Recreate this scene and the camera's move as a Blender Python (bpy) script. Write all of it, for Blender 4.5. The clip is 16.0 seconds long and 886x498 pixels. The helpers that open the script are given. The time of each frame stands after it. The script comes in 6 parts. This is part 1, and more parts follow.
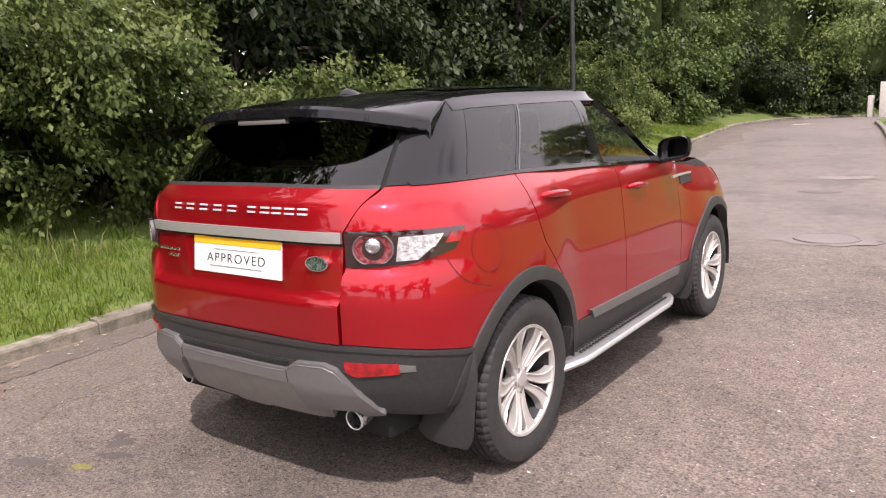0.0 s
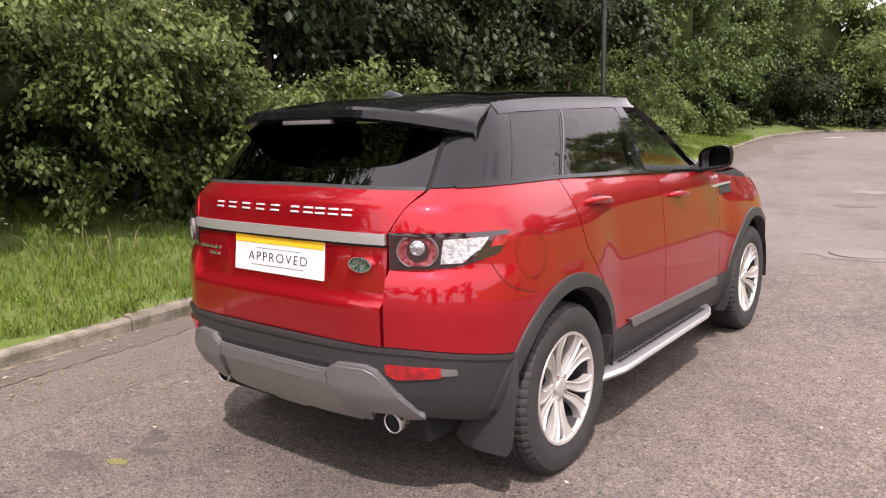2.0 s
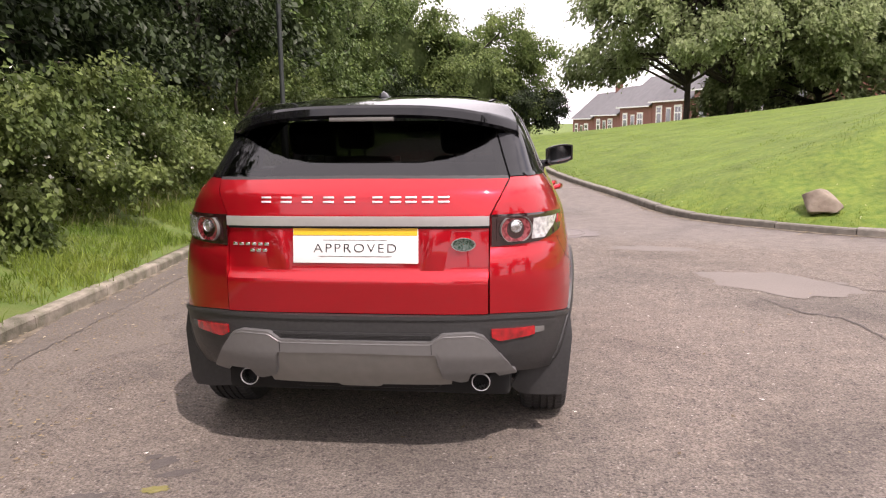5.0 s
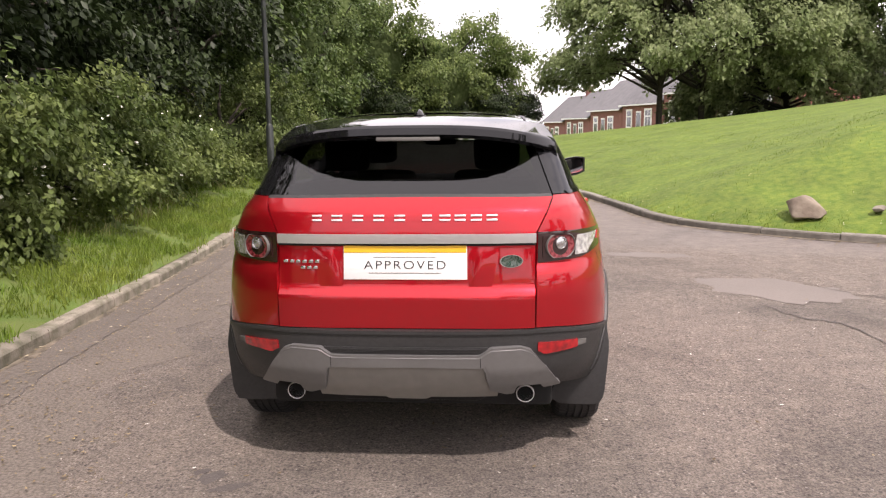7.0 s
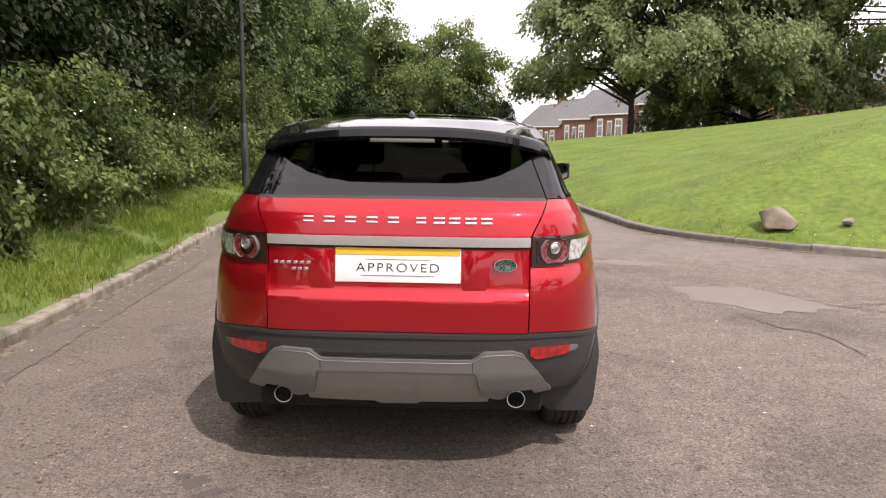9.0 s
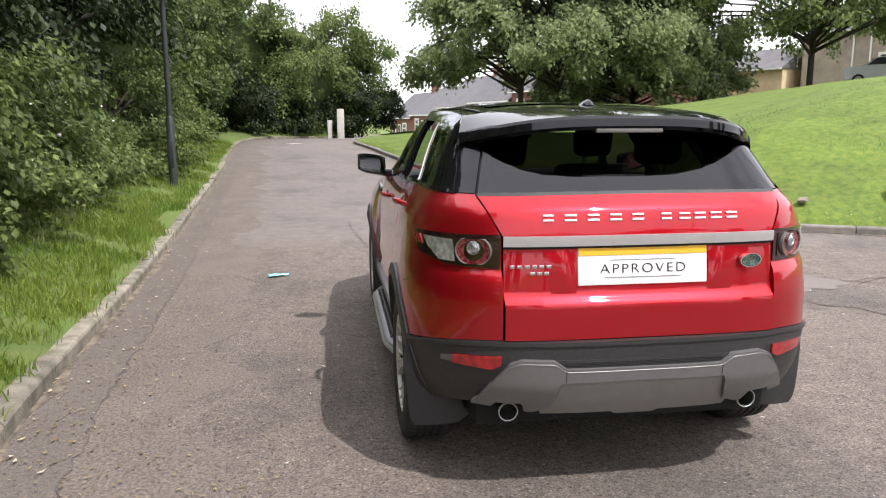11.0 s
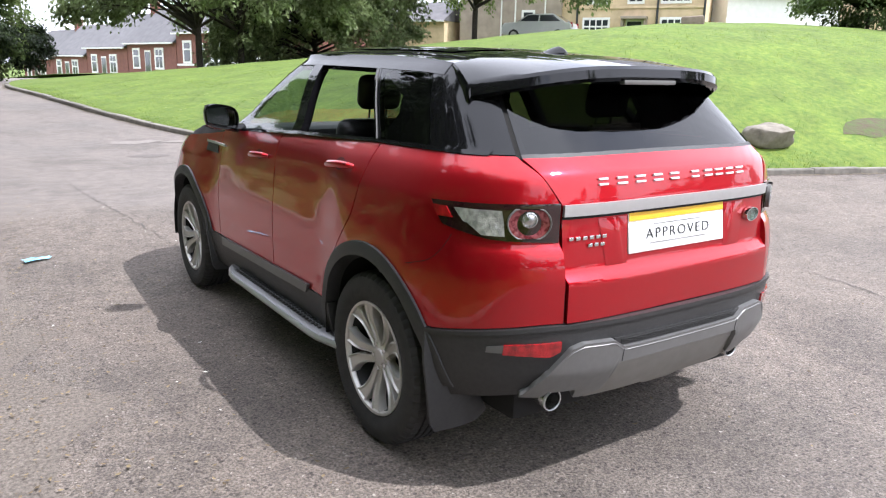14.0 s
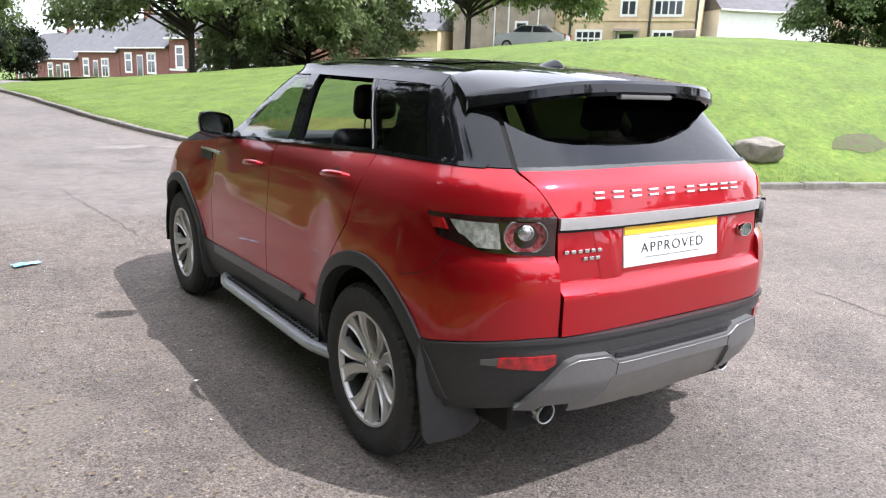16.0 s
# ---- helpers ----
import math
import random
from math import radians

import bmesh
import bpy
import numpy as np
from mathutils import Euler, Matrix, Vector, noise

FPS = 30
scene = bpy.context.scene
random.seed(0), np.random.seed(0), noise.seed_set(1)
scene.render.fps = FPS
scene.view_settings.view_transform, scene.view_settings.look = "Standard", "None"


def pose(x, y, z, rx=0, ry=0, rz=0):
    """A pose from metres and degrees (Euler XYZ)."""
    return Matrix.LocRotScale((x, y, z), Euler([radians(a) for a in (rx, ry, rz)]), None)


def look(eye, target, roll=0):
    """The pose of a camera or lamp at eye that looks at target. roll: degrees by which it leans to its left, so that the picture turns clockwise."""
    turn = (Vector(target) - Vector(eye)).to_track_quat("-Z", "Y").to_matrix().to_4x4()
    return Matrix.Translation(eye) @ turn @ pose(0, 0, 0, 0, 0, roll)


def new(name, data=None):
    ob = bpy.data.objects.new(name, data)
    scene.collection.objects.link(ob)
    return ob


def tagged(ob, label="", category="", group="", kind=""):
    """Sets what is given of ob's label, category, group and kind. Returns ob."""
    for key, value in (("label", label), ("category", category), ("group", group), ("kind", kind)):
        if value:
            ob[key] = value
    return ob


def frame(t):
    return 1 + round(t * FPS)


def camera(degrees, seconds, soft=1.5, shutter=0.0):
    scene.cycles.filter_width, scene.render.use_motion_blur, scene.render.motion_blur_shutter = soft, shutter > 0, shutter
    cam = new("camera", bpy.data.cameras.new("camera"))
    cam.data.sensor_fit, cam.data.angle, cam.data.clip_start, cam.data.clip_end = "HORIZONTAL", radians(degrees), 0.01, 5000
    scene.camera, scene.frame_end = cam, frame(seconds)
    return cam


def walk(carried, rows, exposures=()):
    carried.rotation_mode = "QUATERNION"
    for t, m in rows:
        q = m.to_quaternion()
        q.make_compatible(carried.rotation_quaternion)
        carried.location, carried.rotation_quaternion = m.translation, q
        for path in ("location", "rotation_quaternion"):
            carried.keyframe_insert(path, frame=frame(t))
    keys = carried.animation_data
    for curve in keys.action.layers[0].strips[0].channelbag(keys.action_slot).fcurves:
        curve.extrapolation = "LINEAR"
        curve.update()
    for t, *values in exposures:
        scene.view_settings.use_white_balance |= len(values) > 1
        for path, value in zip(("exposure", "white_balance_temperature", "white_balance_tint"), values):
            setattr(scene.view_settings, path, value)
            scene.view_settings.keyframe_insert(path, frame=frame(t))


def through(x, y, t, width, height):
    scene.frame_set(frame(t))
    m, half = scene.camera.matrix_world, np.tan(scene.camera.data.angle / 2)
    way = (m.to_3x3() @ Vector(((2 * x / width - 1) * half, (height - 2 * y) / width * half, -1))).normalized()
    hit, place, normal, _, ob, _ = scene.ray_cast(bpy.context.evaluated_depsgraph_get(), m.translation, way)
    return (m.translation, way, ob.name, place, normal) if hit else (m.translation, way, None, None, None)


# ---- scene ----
cam = camera(61.6, 16.0, soft=1.2)
PATH = [
    (0, (2.439, -2.665, 1.504), (1.277, -1.075, 1.151), -2.6),
    (0.5, (2.454, -2.665, 1.511), (1.283, -1.081, 1.162), -3.2),
    (1, (2.457, -2.668, 1.514), (1.281, -1.087, 1.17), -3.1),
    (1.5, (2.44, -2.665, 1.502), (1.252, -1.091, 1.168), -2.7),
    (2, (2.358, -2.698, 1.492), (1.149, -1.14, 1.158), -1.5),
    (2.5, (2.095, -2.875, 1.479), (0.948, -1.27, 1.148), -2.3),
    (3, (1.792, -3.021, 1.459), (0.71, -1.373, 1.126), -1.2),
    (3.5, (1.481, -3.156, 1.471), (0.479, -1.461, 1.118), -0.9),
    (4, (1.201, -3.463, 1.443), (0.682, -1.555, 1.141), -0.8),
    (6.5, (0.406, -3.925, 1.578), (0.26, -1.961, 1.227), -0.7),
    (7, (0.405, -3.935, 1.571), (0.258, -1.968, 1.241), -0.7),
    (7.5, (0.412, -3.92, 1.595), (0.267, -1.955, 1.251), -0.6),
    (8, (0.403, -3.935, 1.59), (0.276, -1.967, 1.26), -0.4),
    (8.5, (0.399, -3.915, 1.599), (0.274, -1.947, 1.262), -0.1),
    (9, (0.298, -3.908, 1.558), (0.233, -1.934, 1.241), 0.7),
    (9.5, (0.081, -3.781, 1.563), (0.003, -1.812, 1.22), 1.1),
    (12, (-1.944, -3.307, 1.541), (-1.361, -1.426, 1.191), -0.5),
    (12.5, (-2.096, -3.066, 1.535), (-1.424, -1.218, 1.171), -0.0),
    (13, (-2.245, -2.804, 1.543), (-1.418, -1.02, 1.176), 0.6),
    (13.5, (-2.3, -2.632, 1.521), (-1.32, -0.938, 1.109), 1.3),
    (14, (-2.298, -2.566, 1.544), (-1.212, -0.954, 1.073), 1.2),
    (14.5, (-2.294, -2.551, 1.551), (-1.19, -0.949, 1.086), 0.7),
    (15, (-2.279, -2.556, 1.543), (-1.16, -0.961, 1.09), 0.8),
    (15.5, (-2.278, -2.559, 1.547), (-1.145, -0.973, 1.098), 1.0),
    (16, (-2.311, -2.551, 1.554), (-1.201, -0.949, 1.106), 2.1),
]
EXPOSURES = [(0.0, 0.80, 6750, 25), (3.5, 0.78, 6800, 25), (7.0, 0.65, 6900, 22), (9.5, 0.57, 6850, 20), (12.0, 0.83, 6050, 13), (14.0, 1.09, 5950, 14), (16.0, 1.12, 5950, 14)]
walk(cam, [(t, look(eye, target, roll)) for t, eye, target, roll in PATH], exposures=EXPOSURES)

# ---- light ----
SUN_AZ, SUN_EL = 142.0, 57.3   # degrees: clockwise from +y, above the horizon
world = bpy.data.worlds.new("sky")
scene.world = world
world.use_nodes = True
wn, wl = world.node_tree.nodes, world.node_tree.links
sky = wn.new("ShaderNodeTexSky")
sky.sky_type, sky.sun_disc = "NISHITA", False
sky.sun_elevation, sky.sun_rotation = radians(SUN_EL), radians(SUN_AZ)
sky.dust_density, sky.air_density = 2.5, 1.0
# broken bright cloud over most of the sky
wc = wn.new("ShaderNodeTexCoord")
wnz = wn.new("ShaderNodeTexNoise")
wnz.inputs["Scale"].default_value, wnz.inputs["Detail"].default_value = 2.2, 6.0
wramp = wn.new("ShaderNodeValToRGB")
wramp.color_ramp.elements[0].position, wramp.color_ramp.elements[1].position = 0.22, 0.44
wmix = wn.new("ShaderNodeMixRGB")
wmix.inputs[2].default_value = (10.5, 10.6, 11.0, 1)
wl.new(wc.outputs["Generated"], wnz.inputs["Vector"])
wl.new(wnz.outputs["Fac"], wramp.inputs[0])
wl.new(wramp.outputs[0], wmix.inputs[0])
wl.new(sky.outputs[0], wmix.inputs[1])
wl.new(wmix.outputs[0], wn["Background"].inputs[0])
wn["Background"].inputs[1].default_value = 0.118
sun = new("sun", bpy.data.lights.new("sun", "SUN"))
sun.data.energy, sun.data.angle, sun.data.color = 3.2, radians(0.6), (1.0, 0.955, 0.90)
sx, sy = math.sin(radians(SUN_AZ)) * math.cos(radians(SUN_EL)), math.cos(radians(SUN_AZ)) * math.cos(radians(SUN_EL))
sun.matrix_world = look((0, 0, 30), (-sx * 10, -sy * 10, 30 - 10 * math.sin(radians(SUN_EL))))


# ---- materials ----
def mat(name, base, rough=0.6, metal=0.0, other=None, scale=20.0, amount=0.5, bump=0.0, bump_scale=None, coat=0.0, coord="Object", vary=0.0, big=0.0, big_scale=0.7, contrast=0.15, island=False, spec=None):
    """A procedural surface: two colours mixed by noise, a coarse noise on top, bump, and a shade of its own for each piece."""
    m = bpy.data.materials.new(name)
    m.use_nodes = True
    n, l = m.node_tree.nodes, m.node_tree.links
    p = n["Principled BSDF"]
    p.inputs["Roughness"].default_value, p.inputs["Metallic"].default_value = rough, metal
    p.inputs["Coat Weight"].default_value, p.inputs["Coat Roughness"].default_value = coat, 0.03
    if spec is not None:
        p.inputs["Specular IOR Level"].default_value = spec
    tc = n.new("ShaderNodeTexCoord")
    other = other or tuple(c * 0.7 for c in base)
    noise1 = n.new("ShaderNodeTexNoise")
    noise1.inputs["Scale"].default_value, noise1.inputs["Detail"].default_value = scale, 4.0
    l.new(tc.outputs[coord], noise1.inputs["Vector"])
    ramp = n.new("ShaderNodeValToRGB")
    ramp.color_ramp.elements[0].position, ramp.color_ramp.elements[1].position = 0.5 - contrast, 0.5 + contrast
    l.new(noise1.outputs["Fac"], ramp.inputs[0])
    amt = n.new("ShaderNodeMath")
    amt.operation = "MULTIPLY"
    amt.inputs[1].default_value = amount
    l.new(ramp.outputs[0], amt.inputs[0])
    mix = n.new("ShaderNodeMixRGB")
    mix.inputs[1].default_value, mix.inputs[2].default_value = (*base, 1), (*other, 1)
    l.new(amt.outputs[0], mix.inputs[0])
    out = mix.outputs[0]
    if big or vary:
        hsv = n.new("ShaderNodeHueSaturation")
        l.new(out, hsv.inputs["Color"])
        val = n.new("ShaderNodeMath")
        val.operation, val.inputs[1].default_value = "MULTIPLY_ADD", big
        val.inputs[2].default_value = 1 - big * 0.5
        noise2 = n.new("ShaderNodeTexNoise")
        noise2.inputs["Scale"].default_value, noise2.inputs["Detail"].default_value = big_scale, 3.0
        l.new(tc.outputs[coord], noise2.inputs["Vector"])
        l.new(noise2.outputs["Fac"], val.inputs[0])
        if vary:
            src = n.new("ShaderNodeNewGeometry") if island else n.new("ShaderNodeObjectInfo")
            v2 = n.new("ShaderNodeMath")
            v2.operation, v2.inputs[1].default_value = "MULTIPLY_ADD", vary
            l.new(src.outputs["Random Per Island" if island else "Random"], v2.inputs[0])
            sub = n.new("ShaderNodeMath")
            sub.operation, sub.inputs[1].default_value = "SUBTRACT", vary * 0.5
            l.new(val.outputs[0], sub.inputs[0])
            l.new(sub.outputs[0], v2.inputs[2])
            l.new(v2.outputs[0], hsv.inputs["Value"])
        else:
            l.new(val.outputs[0], hsv.inputs["Value"])
        out = hsv.outputs[0]
    l.new(out, p.inputs["Base Color"])
    if bump:
        b = n.new("ShaderNodeBump")
        b.inputs["Strength"].default_value, b.inputs["Distance"].default_value = bump, 0.01
        noise3 = n.new("ShaderNodeTexNoise")
        noise3.inputs["Scale"].default_value, noise3.inputs["Detail"].default_value = bump_scale or scale * 2, 5.0
        l.new(tc.outputs[coord], noise3.inputs["Vector"])
        l.new(noise3.outputs["Fac"], b.inputs["Height"])
        l.new(b.outputs[0], p.inputs["Normal"])
    return m


def leaf_mat(name, dark, light, through=0.3):
    """Leaves: each its own shade, a little light passing through."""
    m = mat(name, dark, 0.5, 0, light, 1.3, 0.9, vary=0.7, island=True, coord="Object", big=0.3, big_scale=0.6, contrast=0.2, spec=0.28)
    n, l = m.node_tree.nodes, m.node_tree.links
    p, o = n["Principled BSDF"], n["Material Output"]
    tr = n.new("ShaderNodeBsdfTranslucent")
    ms = n.new("ShaderNodeMixShader")
    ms.inputs[0].default_value = through
    l.new(p.inputs["Base Color"].links[0].from_socket, tr.inputs["Color"])
    l.new(p.outputs[0], ms.inputs[1])
    l.new(tr.outputs[0], ms.inputs[2])
    l.new(ms.outputs[0], o.inputs[0])
    return m


def glass_mat(name, tint, rough=0.0):
    """Thin glass: see-through by a tint, with a sharp reflection."""
    m = bpy.data.materials.new(name)
    m.use_nodes = True
    n, l = m.node_tree.nodes, m.node_tree.links
    n.remove(n["Principled BSDF"])
    tr, gl, fr, ms = n.new("ShaderNodeBsdfTransparent"), n.new("ShaderNodeBsdfGlossy"), n.new("ShaderNodeLayerWeight"), n.new("ShaderNodeMixShader")
    tr.inputs["Color"].default_value = (*tint, 1)
    gl.inputs["Roughness"].default_value = rough
    pw, ma = n.new("ShaderNodeMath"), n.new("ShaderNodeMath")
    pw.operation, pw.inputs[1].default_value = "POWER", 5.0
    ma.operation, ma.inputs[1].default_value, ma.inputs[2].default_value = "MULTIPLY_ADD", 0.9, 0.07
    l.new(fr.outputs["Facing"], pw.inputs[0])
    l.new(pw.outputs[0], ma.inputs[0])
    l.new(ma.outputs[0], ms.inputs[0])
    l.new(tr.outputs[0], ms.inputs[1])
    l.new(gl.outputs[0], ms.inputs[2])
    l.new(ms.outputs[0], n["Material Output"].inputs[0])
    return m


def asphalt():
    """Coarse brownish surface near the lawn's mouth, smoother grey further up the road; stone chips, stains and wear."""
    m = mat("asphalt", (0.275, 0.235, 0.203), 0.85, 0, (0.108, 0.091, 0.080), 85, 0.85, bump=0.9, bump_scale=120, big=0.35, big_scale=0.45, contrast=0.11)
    n, l = m.node_tree.nodes, m.node_tree.links
    p = n["Principled BSDF"]
    tc = n.new("ShaderNodeTexCoord")

    def noisy(scale, detail=4.0, rough=0.5):
        t = n.new("ShaderNodeTexNoise")
        t.inputs["Scale"].default_value, t.inputs["Detail"].default_value, t.inputs["Roughness"].default_value = scale, detail, rough
        l.new(tc.outputs["Object"], t.inputs["Vector"])
        return t.outputs["Fac"]

    def ramp(src, lo, hi, c0=(0, 0, 0, 1), c1=(1, 1, 1, 1)):
        r = n.new("ShaderNodeValToRGB")
        r.color_ramp.elements[0].position, r.color_ramp.elements[1].position = lo, hi
        r.color_ramp.elements[0].color, r.color_ramp.elements[1].color = c0, c1
        l.new(src, r.inputs[0])
        return r.outputs[0]

    def blend(kind, fac, a, b):
        x = n.new("ShaderNodeMixRGB")
        x.blend_type = kind
        for k, val in ((0, fac), (1, a), (2, b)):
            if isinstance(val, (int, float, tuple)):
                x.inputs[k].default_value = val
            else:
                l.new(val, x.inputs[k])
        return x.outputs[0]

    def math_(op, a, b):
        x = n.new("ShaderNodeMath")
        x.operation = op
        for k, val in ((0, a), (1, b)):
            if isinstance(val, (int, float)):
                x.inputs[k].default_value = val
            else:
                l.new(val, x.inputs[k])
        return x.outputs[0]

    def chips(scale, lo, hi):
        vo = n.new("ShaderNodeTexVoronoi")
        vo.inputs["Scale"].default_value = scale
        l.new(tc.outputs["Object"], vo.inputs["Vector"])
        sep = n.new("ShaderNodeSeparateColor")
        l.new(vo.outputs["Color"], sep.inputs[0])
        near = ramp(vo.outputs["Distance"], 0.36, 0.46, (1, 1, 1, 1), (0, 0, 0, 1))
        return math_("MULTIPLY", ramp(sep.outputs[0], lo, hi), near), vo

    col = p.inputs["Base Color"].links[0].from_socket
    # where the newer, smoother surface begins: a ragged line across the road
    sep = n.new("ShaderNodeSeparateXYZ")
    l.new(tc.outputs["Object"], sep.inputs[0])
    line = math_("ADD", sep.outputs["Y"], math_("MULTIPLY", sep.outputs["X"], 0.12))
    line = math_("ADD", line, math_("MULTIPLY", noisy(1.1, 6.0), 2.2))
    far = ramp(math_("MULTIPLY", line, 0.1), 0.62, 0.74)
    # brown and pale aggregate, dark pits, sparse bright chips
    stones, _ = chips(62, 0.62, 0.9)
    pits, _ = chips(48, 0.80, 0.92)
    white, _ = chips(70, 0.955, 0.975)
    coarse = math_("SUBTRACT", 1.0, math_("MULTIPLY", far, 0.75))
    col = blend("MIX", math_("MULTIPLY", math_("MULTIPLY", stones, 0.75), coarse), col, (0.28, 0.242, 0.214, 1))
    col = blend("MIX", math_("MULTIPLY", math_("MULTIPLY", pits, 0.8), coarse), col, (0.062, 0.052, 0.048, 1))
    col = blend("MIX", math_("MULTIPLY", white, coarse), col, (0.42, 0.38, 0.34, 1))
    # greyer, evener far surface
    col = blend("MIX", math_("MULTIPLY", far, 0.7), col, (0.168, 0.150, 0.139, 1))
    # worn, damp-dark areas a stride across, and mottling a hand's width across
    col = blend("MULTIPLY", ramp(noisy(0.7, 8.0, 0.6), 0.5, 0.66), col, (0.74, 0.735, 0.735, 1))
    col = blend("MULTIPLY", ramp(noisy(0.33, 5.0), 0.50, 0.62), col, (0.86, 0.88, 0.90, 1))
    col = blend("MULTIPLY", 1.0, col, ramp(noisy(6.0, 7.0, 0.62), 0.36, 0.66, (0.82, 0.81, 0.81, 1), (1.08, 1.07, 1.04, 1)))
    col = blend("MULTIPLY", coarse, col, ramp(noisy(27.0, 5.0, 0.7), 0.34, 0.68, (0.66, 0.65, 0.64, 1), (1.2, 1.19, 1.17, 1)))
    col = blend("MULTIPLY", ramp(noisy(2.6, 9.0, 0.7), 0.64, 0.70), col, (0.62, 0.61, 0.61, 1))
    l.new(col, p.inputs["Base Color"])
    # proud stones in the surface
    b2 = n.new("ShaderNodeBump")
    b2.inputs["Distance"].default_value = 0.014
    l.new(math_("SUBTRACT", 0.95, math_("MULTIPLY", far, 0.65)), b2.inputs["Strength"])
    l.new(math_("ADD", noisy(85, 3.0, 0.7), math_("MULTIPLY", noisy(28, 3.0, 0.6), 0.8)), b2.inputs["Height"])
    l.new(p.inputs["Normal"].links[0].from_socket, b2.inputs["Normal"])
    l.new(b2.outputs[0], p.inputs["Normal"])
    return m


